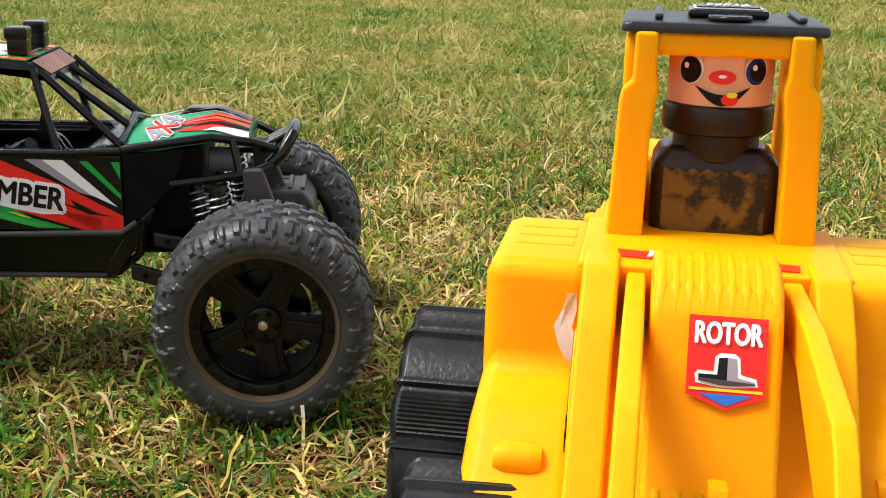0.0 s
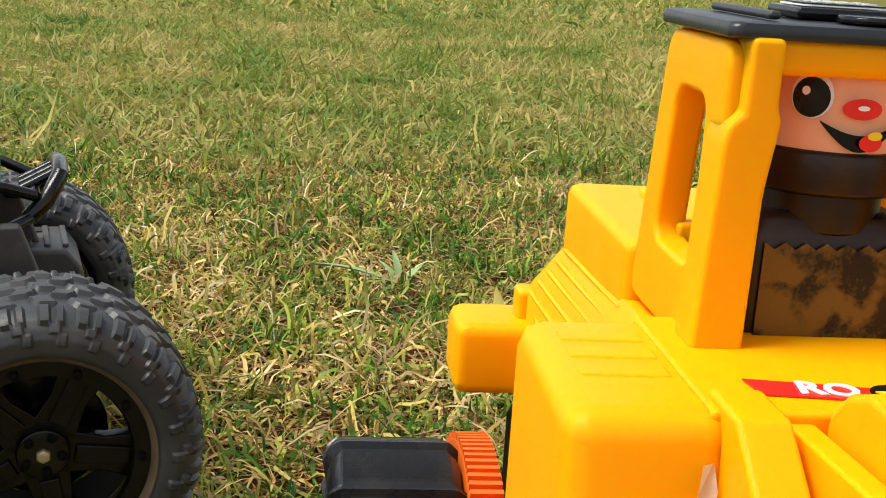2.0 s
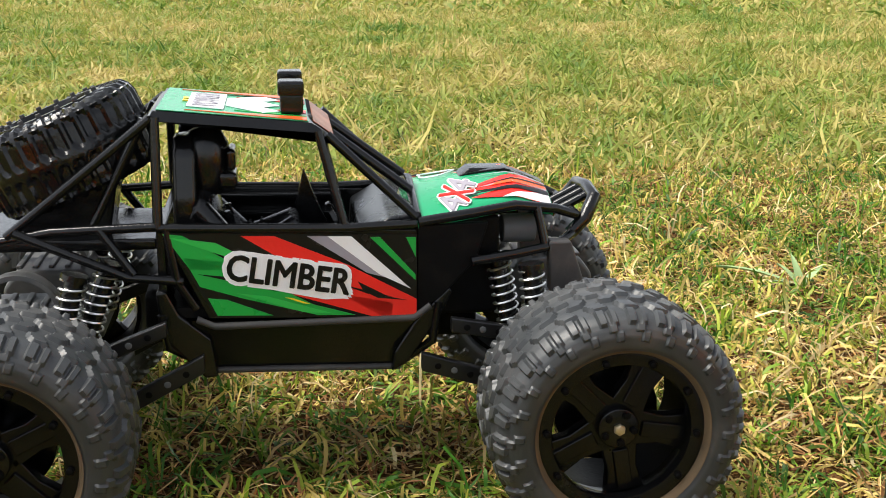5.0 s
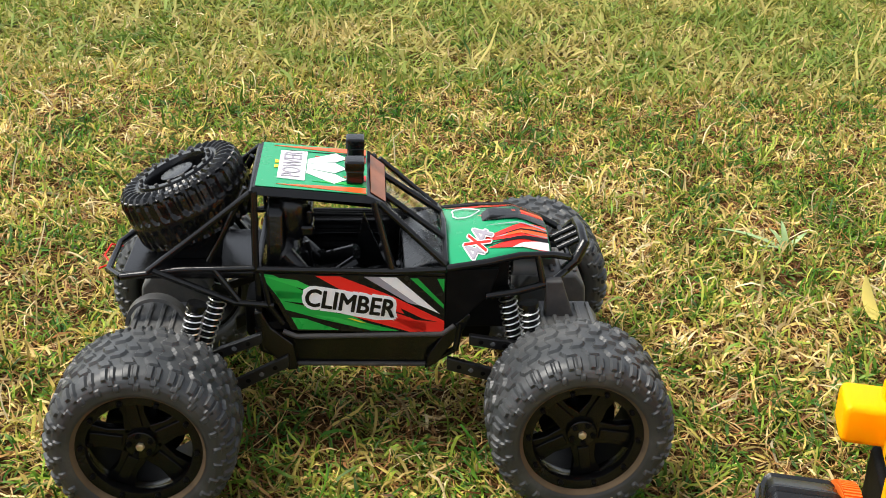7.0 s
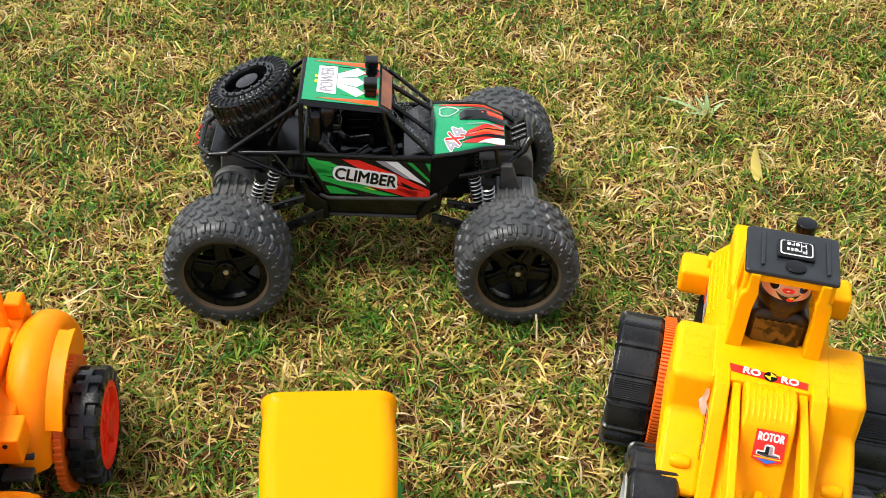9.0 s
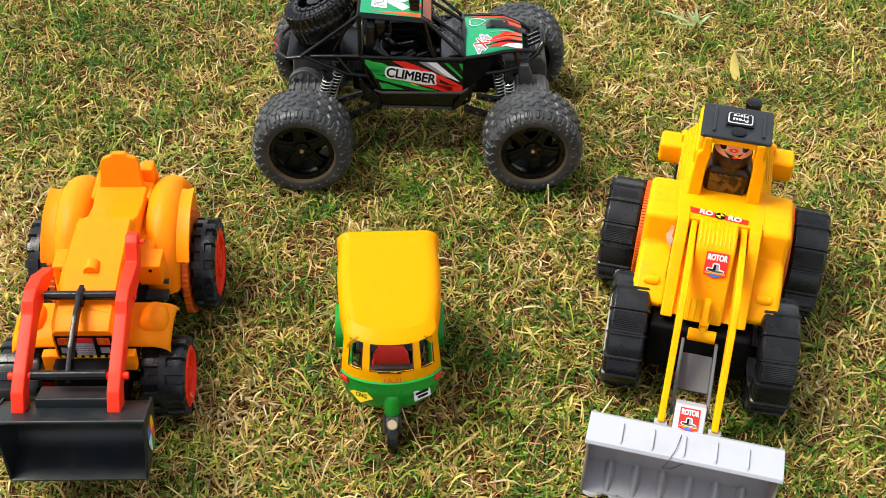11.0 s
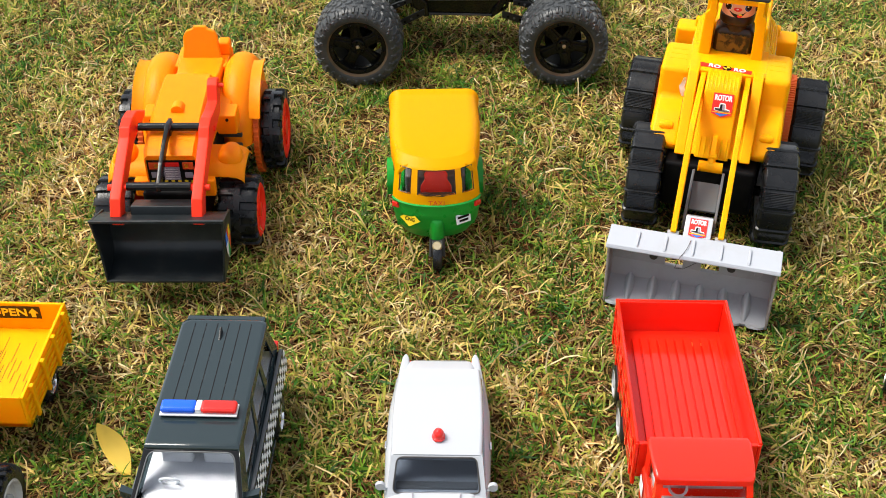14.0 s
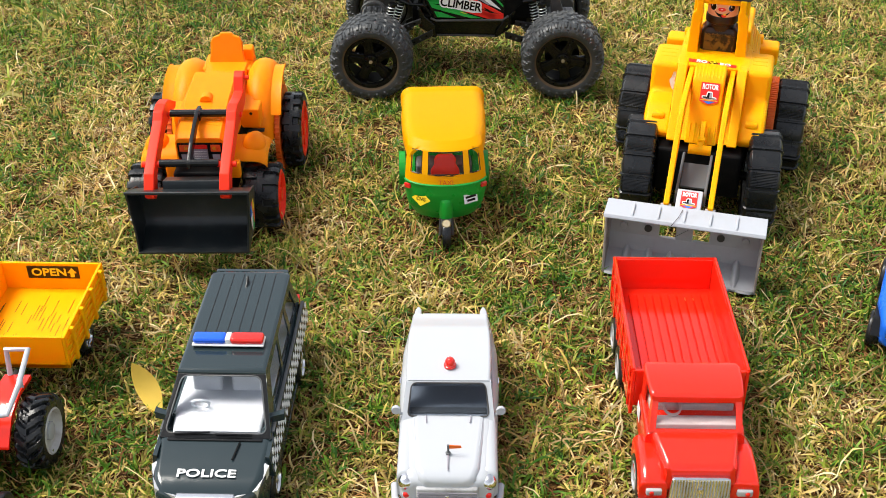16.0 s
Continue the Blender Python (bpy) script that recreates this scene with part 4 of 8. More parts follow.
    for t in (-1, 1):
        bars += [[(-0.0555, t * 0.0295, 0.135), (-0.0555, t * 0.0335, 0.0985)],
                 [(-0.002, t * 0.0295, 0.130), (0.0065, t * 0.0335, 0.0975)],
                 [(0.001, t * 0.0285, 0.1285), (0.0310, t * 0.0330, 0.1005)],
                 [(0.003, t * 0.0120, 0.1265), (0.0310, t * 0.0150, 0.1060)],
                 [(-0.0560, t * 0.0335, 0.0985), (0.0065, t * 0.0340, 0.0975), (0.0310, t * 0.0340, 0.0985)],
                 [(-0.0560, t * 0.0335, 0.0990), (-0.0900, t * 0.0320, 0.0975), (-0.1180, t * 0.0270, 0.0915)],
                 [(-0.0570, t * 0.0295, 0.1345), (-0.1050, t * 0.0300, 0.0955)],
                 [(-0.1020, t * 0.0330, 0.0975), (-0.0660, t * 0.0345, 0.0820), (-0.0480, t * 0.0340, 0.0800)],
                 [(-0.0750, t * 0.0330, 0.0985), (-0.0640, t * 0.0345, 0.0830)],
                 [(-0.0600, t * 0.0200, 0.1330), (-0.0780, t * 0.0220, 0.0970)],
                 [(-0.0440, t * 0.0330, 0.0700), (-0.0500, t * 0.0340, 0.0800), (-0.0530, t * 0.0335, 0.0980)],
                 [(0.0265, t * 0.0270, 0.0460), (0.0370, t * 0.0330, 0.0560), (0.0390, t * 0.0330, 0.0700)],
                 [(-0.0410, t * 0.0270, 0.0470), (-0.0540, t * 0.0320, 0.0560), (-0.0560, t * 0.0330, 0.0680)]]
    bars += [[(-0.1180, -0.0270, 0.0915), (-0.1260, -0.0150, 0.0890), (-0.1260, 0.0150, 0.0890), (-0.1180, 0.0270, 0.0915)],
             [(0.0310, -0.0330, 0.1010), (0.0315, 0.0, 0.1075), (0.0310, 0.0330, 0.1010)],
             [(-0.0570, -0.0300, 0.1340), (-0.0570, 0.0300, 0.1340)]]
    for b in bars:
        part("cage_bar", tube(b, 0.00165, 8), BLACK, c)
    # bonnet
    def on_bonnet(f, v, d=0.0):
        """f from the windscreen to the nose, v from -1 to 1 across."""
        hw = 0.0335 - 0.0085 * f - 0.004 * f ** 3
        zs = 0.0995 + 0.0062 * f - 0.0052 * max(0, f - 0.72) / 0.28
        crown = 0.0046 + 0.0020 * math.sin(math.pi * f ** 1.6)
        return (0.0315 + 0.050 * f, hw * v, zs + crown * (1 - abs(v) ** 2.2) + d)
    rings = []
    for k in range(9):
        f = k / 8
        top = [on_bonnet(f, 2 * j / 16 - 1) for j in range(17)]
        rings.append(top + [(x, y, on_bonnet(f, 1)[2] - 0.003) for x, y, _ in top[::-1]])
    bonnet = part("bonnet", loft(rings), S_TEAL, c, "teal green bonnet with red and black flames", smooth=60)

    def flame(mat, v0, v1, back, tip, d, label=""):
        """A tongue from the nose back to a point."""
        t = bmesh.new()
        n = 8
        pts = []
        for k in range(n + 1):
            f = 0.985 - (0.985 - back) * k / n
            w = (1 - (k / n) ** 1.3) / 2
            mid = (v0 + v1) / 2 * (1 - k / n) + tip * k / n
            half = (v1 - v0) * w
            pts.append((t.verts.new(on_bonnet(f, mid - half, d)), t.verts.new(on_bonnet(f, mid, d + 0.0001)), t.verts.new(on_bonnet(f, mid + half, d))))
        for p, q in zip(pts, pts[1:]):
            for i in (0, 1):
                t.faces.new((p[i], p[i + 1], q[i + 1], q[i]))
        bmesh.ops.remove_doubles(t, verts=t.verts[:], dist=0.00002)
        part("flame", t, mat, bonnet, label)
    for v0, v1, back, tip in ((-0.70, -0.18, 0.30, -0.62), (0.12, 0.52, 0.34, 0.20), (0.55, 0.98, 0.05, 0.86)):
        flame(S_RED, v0, v1, back, tip, 0.0004, "red flame streak")
        flame(S_ORANGE, v0 + 0.12, v1 - 0.10, back + 0.25, tip, 0.0007)
    for v0, v1, back, tip in ((-0.20, 0.14, 0.42, -0.05), (0.44, 0.62, 0.25, 0.42), (-0.78, -0.66, 0.35, -0.74), (-0.48, -0.42, 0.45, -0.6)):
        flame(S_BLACK, v0, v1, back, tip, 0.0009, "black streak")
    flame(S_WHITE, -0.98, -0.74, 0.62, -0.90, 0.0006, "white streak")
    flame(S_GREY, -0.40, -0.34, 0.40, -0.25, 0.0010)
    outline = [on_bonnet(0.22 + 0.13 * math.cos(a * 0.524) * (1 + 0.2 * math.cos(3 * a * 0.524)), 0.42 + 0.24 * math.sin(a * 0.524), 0.0008) for a in range(12)]
    part("sticker_line", tube(outline, 0.00035, 5, None, True), S_WHITE, bonnet, "white looped outline print")
    part("scoop", prism([(0.050, 0.1075), (0.054, 0.1108), (0.069, 0.1108), (0.072, 0.1075)], -0.001, 0.009, "y", 0.0008), BLACK, bonnet)
    spot = Matrix.Translation(on_bonnet(0.31, -0.70, 0.0010)) @ pose(0, 0, 0, 22, -4, 0) @ pose(0, 0, 0, 0, 0, 66)
    for text, along, size, ink, lift in (("4", -0.0058, 0.0140, S_GREY, 0.0004), ("4", 0.0058, 0.0140, S_GREY, 0.0004), ("X", 0.0, 0.0160, S_RED, 0.0008)):
        thicken(words("lettering", text, size, S_WHITE, bonnet, spot @ pose(along, 0, lift - 0.0003), 0.0078, "white edge of the lettering"), 0.0008)
        thicken(words("lettering", text, size, ink, bonnet, spot @ pose(along, 0, lift), 0.0076), 0.0002)
    flame(S_RED, -1.0, -0.62, 0.40, -0.80, 0.0005)
    flame(S_GREY, -0.62, -0.50, 0.45, -0.60, 0.0006)
    # engine bay and front fender sides
    part("engine_bay", box(0.030, 0.062, -0.024, 0.024, 0.062, 0.0985, 0.002), MATT_BLACK, c)
    for t in (-1, 1):
        y0, y1 = sorted((t * 0.0335, t * 0.031))
        part("fender", prism([(0.0312, 0.0975), (0.0560, 0.0985), (0.0520, 0.0850), (0.0400, 0.0720), (0.0312, 0.0660)], y0, y1, "y", 0.0005), MATT_BLACK, c)
        part("front_bar", tube([(0.0315, t * 0.0340, 0.0990), (0.0500, t * 0.0328, 0.1015), (0.0660, t * 0.0290, 0.1032), (0.0820, t * 0.0215, 0.1000), (0.0910, t * 0.0170, 0.0965)], 0.0018, 8), BLACK, c)
        part("front_bar", tube([(0.0500, t * 0.0345, 0.0848), (0.0650, t * 0.0330, 0.0865), (0.0820, t * 0.0265, 0.0880), (0.0905, t * 0.0170, 0.0900)], 0.0018, 8), BLACK, c)
        part("front_bar", tube([(0.0745, t * 0.0255, 0.1015), (0.0775, t * 0.0280, 0.0882)], 0.0016, 8), BLACK, c)
    part("bumper_hoop", tube([(0.0890, -0.0170, 0.0895), (0.0945, -0.0165, 0.0950), (0.0985, -0.0130, 0.1020), (0.0990, 0.0, 0.1032), (0.0985, 0.0130, 0.1020), (0.0945, 0.0165, 0.0950), (0.0890, 0.0170, 0.0895)], 0.0026, 10), BLACK, c)
    for y in (-0.007, 0.0, 0.007):
        part("bumper_bar", tube([(0.0870, y, 0.0962), (0.0988, y, 0.1024)], 0.0017, 8), BLACK, c)
    part("bumper_bar", tube([(0.0910, -0.0170, 0.0965), (0.0910, 0.0170, 0.0965)], 0.0017, 8), BLACK, c)
    part("motor", disc(0.0052, 0.0640, 0.0760, "x", (0, -0.0150, 0.0915), 20), GREY, c, "grey motor can")
    # dashboard, seats, wheel
    part("dashboard", prism([(0.010, 0.070), (0.030, 0.070), (0.0305, 0.1010), (0.022, 0.1000), (0.012, 0.0940)], -0.030, 0.030, "y", 0.001), TYRE, c, "glossy dusty black dashboard")
    for k, z in enumerate((0.080, 0.087, 0.094)):
        part("cockpit_rib", box(-0.040, 0.006, 0.0268, 0.0312, z, z + 0.0022, 0.0005), BLACK, c)
    for k in range(5):
        part("floor_ridge", box(-0.018 + 0.007 * k, -0.015 + 0.007 * k, -0.028, 0.028, 0.070, 0.0735, 0.0008), BLACK, c)
    part("centre_tunnel", prism([(-0.044, 0.070), (0.012, 0.070), (0.012, 0.086), (-0.010, 0.080), (-0.044, 0.083)], -0.0035, 0.0035, "y", 0.001), BLACK, c)
    ws = part("windscreen", shell(quad((0.0310, -0.0300, 0.1020), (0.0310, 0.0300, 0.1020), (0.0030, 0.0260, 0.1262), (0.0030, -0.0260, 0.1262)), [0, 1], [0, 1], lambda u, v: False, 0.0004), CLEAR, c)
    ws.visible_shadow = False
    for y in (-0.0145, 0.0145):
        part("seat", box(-0.046, -0.020, y - 0.011, y + 0.011, 0.070, 0.078, 0.002), MATT_BLACK, c)
        part("seat_back", prism([(y - 0.0125, 0.076), (y + 0.0125, 0.076), (y + 0.0125, 0.106), (y + 0.0095, 0.122), (y + 0.0055, 0.127), (y - 0.0055, 0.127), (y - 0.0095, 0.122), (y - 0.0125, 0.106)], -0.0510, -0.0430, "x", 0.0018), BLACK, c)
    part("gear_lever", prism([(-0.013, 0.084), (0.005, 0.084), (-0.002, 0.100), (-0.0065, 0.1115)], -0.001, 0.0025, "y", 0.0004), BLACK, c)
    st = lathe([(0.0060, -0.0008), (0.0076, -0.0008), (0.0076, 0.0008), (0.0060, 0.0008)], 20, "x")
    for k in range(3):
        box(-0.0006, 0.0006, -0.0008, 0.0008, 0, 0.0065, 0, pose(0, 0, 0, 120 * k, 0, 0), st)
    part("steering_wheel", st, BLACK, c, at=pose(0.005, -0.0145, 0.0955, 0, -30, 0))
    # spare wheel on the rear deck
    part("rear_deck", box(-0.118, -0.057, -0.024, 0.024, 0.0885, 0.0925, 0.001), BLACK, c)
    part("spare_bracket", prism([(-0.104, 0.092), (-0.074, 0.092), (-0.070, 0.116), (-0.104, 0.104)], -0.010, 0.010, "y", 0.001), BLACK, c)
    sp = part("spare_wheel", disc(0.009, -0.012, 0.0135, "z", seg=16), BLACK, c, "glossy black spare wheel", at=pose(-0.0890, 0.004, 0.1190, 0, -23, 0) @ Matrix.Diagonal((0.92, 0.92, 1.0, 1.0)))
    def bars(a, w, r):
        if abs(w) > 0.0225:
            return 0.0
        f = (a * 17 / math.pi + (0.5 if w > 0 else 0.0) + 12 * abs(w)) % 1.0
        return 0.0013 if 0.2 < f < 0.8 and abs(w) > 0.0012 and not (0.0125 < abs(w) < 0.0136) else 0.0
    outline = resample([(0.0200, 0.0138), (0.0260, 0.0150), (0.0295, 0.0146), (0.0318, 0.0125), (0.0328, 0.0095), (0.0330, 0.0), (0.0328, -0.0095), (0.0318, -0.0125), (0.0295, -0.0146), (0.0260, -0.0150), (0.0200, -0.0138)], 0.0012)
    part("tyre", treaded(outline, turns(204), bars, "z"), BLACK, sp, "glossy black tyre with barred tread", smooth=30)
    part("rim", lathe([(0.006, 0.0035), (0.0150, 0.0030), (0.0160, 0.0125), (0.0172, 0.0150), (0.0205, 0.0150), (0.0212, 0.0138), (0.0205, -0.014), (0.006, -0.014)], 40, "z"), BLACK, sp)
    part("rim_cap", disc(0.0062, 0.0020, 0.0105, "z", (0, 0, 0), 6, None, 0.0008), BLACK, sp)
    for i in range(5):
        part("rim_spoke", box(-0.0022, 0.0022, 0.004, 0.0156, 0.0030, 0.0075, 0.0006, pose(0, 0, 0, 0, 0, 72 * i)), BLACK, sp)
    for i in range(16):
        part("rim_bolt", disc(0.0010, 0.0145, 0.0162, "z", (0.0189 * math.cos(i * math.pi / 8), 0.0189 * math.sin(i * math.pi / 8), 0), 8, None, 0.0002), DARK_GREY, sp)
    part("aerial_wire", tube([(-0.124, 0.012, 0.0885), (-0.129, 0.010, 0.0905), (-0.131, 0.002, 0.0885), (-0.127, -0.004, 0.0870), (-0.132, -0.008, 0.0862)], 0.0005, 6), S_RED, c)
    return c


def thicken(ob, r):
    """Makes lettering bolder: copies of its letters set round a small circle, in one mesh."""
    letters = ob.data.copy()
    ring = bmesh.new()
    for k in range(10):
        one = letters.copy()
        one.transform(pose(r * math.cos(k * 0.6283), r * math.sin(k * 0.6283), -0.00002 * k))
        ring.from_mesh(one)
        bpy.data.meshes.remove(one)
    ring.to_mesh(ob.data)
    ring.free()
    bpy.data.meshes.remove(letters)


def door_stickers(side, y):
    """Printed door sticker: black ground, green, red, grey and white streaks and the lettering."""
    def at(px, py, d):
        return (-0.0540 + 0.0850 * px, y - d, 0.0968 - 0.0020 * px - 0.0295 * py)

    def add(mat, d, *pts, label=""):
        corners = [at(a, b, d) for a, b in pts]
        part("sticker", sheet(corners[::-1]), mat, side, label)
    add(S_BLACK, 0.0002, (0.0, 0.0), (1.0, 0.0), (1.0, 1.0), (0.195, 1.0), label="black ground of the door sticker")
    add(S_GREEN, 0.0005, (0.0, 0.0), (0.075, 0.02), (0.24, 0.30), (0.24, 0.42), (0.10, 0.42), label="green streak")
    add(S_GREEN, 0.0005, (0.075, 0.28), (0.24, 0.33), (0.58, 0.84), (0.75, 0.97), (0.60, 0.97), (0.30, 0.76), (0.135, 0.62))
    add(S_GREEN, 0.0005, (0.165, 0.76), (0.24, 0.78), (0.42, 0.97), (0.20, 0.97))
    add(S_LIME, 0.0006, (0.28, 0.70), (0.40, 0.74), (0.66, 0.95), (0.54, 0.93), label="bright green streak")
    add(S_LIME, 0.0006, (0.02, 0.04), (0.20, 0.10), (0.36, 0.34), (0.24, 0.26))
    add(S_BLACK, 0.0007, (0.13, 0.47), (0.24, 0.50), (0.44, 0.68), (0.28, 0.57))
    add(S_RED, 0.0005, (0.30, 0.02), (0.43, 0.02), (0.72, 0.36), (1.0, 0.78), (1.0, 0.99), (0.86, 0.99), (0.62, 0.62), (0.45, 0.28), label="red streak")
    add(S_RED, 0.0005, (0.50, 0.72), (0.70, 0.72), (0.90, 0.82), (0.90, 0.99), (0.82, 0.99))
    add(S_BLACK, 0.0007, (0.76, 0.56), (0.88, 0.74), (0.78, 0.66))
    add(S_GREY, 0.0005, (0.56, 0.02), (0.64, 0.02), (0.88, 0.52), (0.80, 0.46))
    add(S_WHITE, 0.0006, (0.64, 0.02), (0.735, 0.02), (0.975, 0.65), (0.85, 0.48), label="white streak")
    add(S_GREEN, 0.0005, (0.81, 0.03), (0.85, 0.03), (0.995, 0.48), (0.995, 0.55))
    add(S_GREEN, 0.0005, (0.955, 0.03), (0.995, 0.03), (0.995, 0.27))
    add(S_YELLOW, 0.0008, (0.47, 0.75), (0.50, 0.76), (0.57, 0.83), (0.54, 0.82))
    add(S_BLACK, 0.0007, (0.80, 0.70), (0.96, 0.79), (0.84, 0.76))
    add(S_BLACK, 0.0007, (0.70, 0.60), (0.90, 0.75), (0.80, 0.71))
    bubble = [(0.250, 0.42), (0.255, 0.26), (0.290, 0.195), (0.36, 0.205), (0.50, 0.275), (0.66, 0.350), (0.740, 0.43), (0.758, 0.55), (0.752, 0.68), (0.725, 0.765), (0.65, 0.775), (0.52, 0.705), (0.38, 0.615), (0.28, 0.55)]
    add(S_WHITE, 0.0008, *[(a - 0.022, b) for a, b in bubble], label="white lettering ground")
    x, yy, z = at(0.483, 0.49, 0.0011)
    turn = pose(0, 0, 0, 90, 0, 0) @ pose(0, 0, 0, 0, 0, -9)
    edge = words("lettering", "CLIMBER", 0.0126, S_WHITE, side, Matrix.Translation((x, yy, z)) @ turn, 0.0415, "thick white outline round the lettering")
    thicken(edge, 0.0019)
    thicken(words("lettering", "CLIMBER", 0.0126, S_BLACK, side, Matrix.Translation((x, yy - 0.0003, z)) @ turn, 0.0415, "hand-drawn black lettering"), 0.00034)


def crawler_figure():
    """Toy driver, one plain shape."""
    t = loft([[(-0.002 + 0.0085 * k * math.cos(a * 0.3927), 0.0125 * w * math.sin(a * 0.3927), z) for a in range(16)] for z, k, w in ((0.070, 1.0, 0.85), (0.080, 1.0, 0.90), (0.092, 1.05, 1.02), (0.099, 1.0, 1.12), (0.104, 0.80, 1.05), (0.108, 0.55, 0.6), (0.110, 0.45, 0.45))])
    lathe([(0.0001, 0.106), (0.0056, 0.1065), (0.0076, 0.111), (0.0083, 0.118), (0.0078, 0.1240), (0.0054, 0.1282), (0.0001, 0.1300)], 22, "z", (0.0, 0, 0), t)
    box(0.0040, 0.0105, -0.0066, 0.0066, 0.1085, 0.1145, 0.0016, bm=t)
    box(0.0070, 0.0102, -0.0070, 0.0070, 0.1150, 0.1225, 0.0014, bm=t)
    for s in (-1, 1):
        for p in (((-0.002, s * 0.0118, 0.1030), (0.006, s * 0.0142, 0.0940), (0.013, s * 0.0138, 0.0880), (0.022, s * 0.0100, 0.0915), (0.030, s * 0.0062, 0.0955)), ((0.002, s * 0.006, 0.0760), (0.016, s * 0.0072, 0.0820), (0.024, s * 0.0074, 0.0820), (0.036, s * 0.006, 0.0725))):
            tube(p, 0.0038, 10, t)
        for k in range(4):
            lathe([(0.0036, -0.0006), (0.0046, 0.0), (0.0036, 0.0006)], 12, "x", (0.010 + 0.004 * k, s * (0.0140 - 0.0008 * k), 0.0885 + 0.0010 * k), t)
        tube([(0.0066, s * 0.0060, 0.1010), (0.0085, s * 0.0050, 0.0900), (0.0070, s * 0.0045, 0.0800)], 0.0012, 6, t)
    ob = part("toy_driver", t, BLACK)
    ob.matrix_basis = pose(-0.127, 0.525, 0.0, 0, 0, 4.5) @ pose(-0.040, -0.0145, 0.0)
    tagged(ob, "plain glossy black toy driver sitting in the rock crawler", "toy figure")


rock_crawler()
crawler_figure()


# ---- yellow wheel loader ----
LOADER = pose(0.098, 0.29, 0.0, 0, 0, -10)


def rotor_badge(parent, m, w):
    """Shield sticker: red ground, lettering, a rotor shape, a yellow and a blue band."""
    h = w * 1.2

    def add(mat, d, *pts, label=""):
        corners = [m @ Vector((w * (a - 0.5), h * (0.5 - b), d)) for a, b in pts]
        n = (corners[1] - corners[0]).cross(corners[2] - corners[0])
        if n.dot(m.to_3x3() @ Vector((0, 0, 1))) < 0:
            corners = corners[::-1]
        part("sticker", sheet(corners, 0.00015), mat, parent, label)
    add(S_RED, 0.0001, (0, 0), (1, 0), (1, 0.86), (0.5, 1.0), (0, 0.86), label="red shield sticker")
    add(S_YELLOW, 0.0003, (0.04, 0.78), (0.96, 0.78), (0.96, 0.81), (0.04, 0.81))
    add(S_BLUE, 0.0003, (0.16, 0.84), (0.84, 0.84), (0.5, 0.965))
    add(S_WHITE, 0.0003, (0.10, 0.64), (0.14, 0.595), (0.34, 0.60), (0.355, 0.44), (0.42, 0.40), (0.60, 0.40), (0.665, 0.44), (0.685, 0.62), (0.88, 0.655), (0.90, 0.74), (0.60, 0.765), (0.40, 0.765), (0.12, 0.73))
    add(S_BLACK, 0.0005, (0.15, 0.69), (0.15, 0.635), (0.385, 0.635), (0.40, 0.455), (0.51, 0.445), (0.51, 0.71))
    add(S_GREY, 0.0005, (0.51, 0.71), (0.51, 0.445), (0.62, 0.455), (0.64, 0.655), (0.855, 0.69), (0.855, 0.72))
    add(DARK_GREY, 0.0006, (0.15, 0.675), (0.51, 0.69), (0.86, 0.705), (0.86, 0.725), (0.58, 0.745), (0.42, 0.745), (0.15, 0.705))
    thicken(words("lettering", "ROTOR", h * 0.33, S_WHITE, parent, m @ pose(0, h * 0.30, 0.0007), w * 0.84, "white block lettering"), w * 0.013)


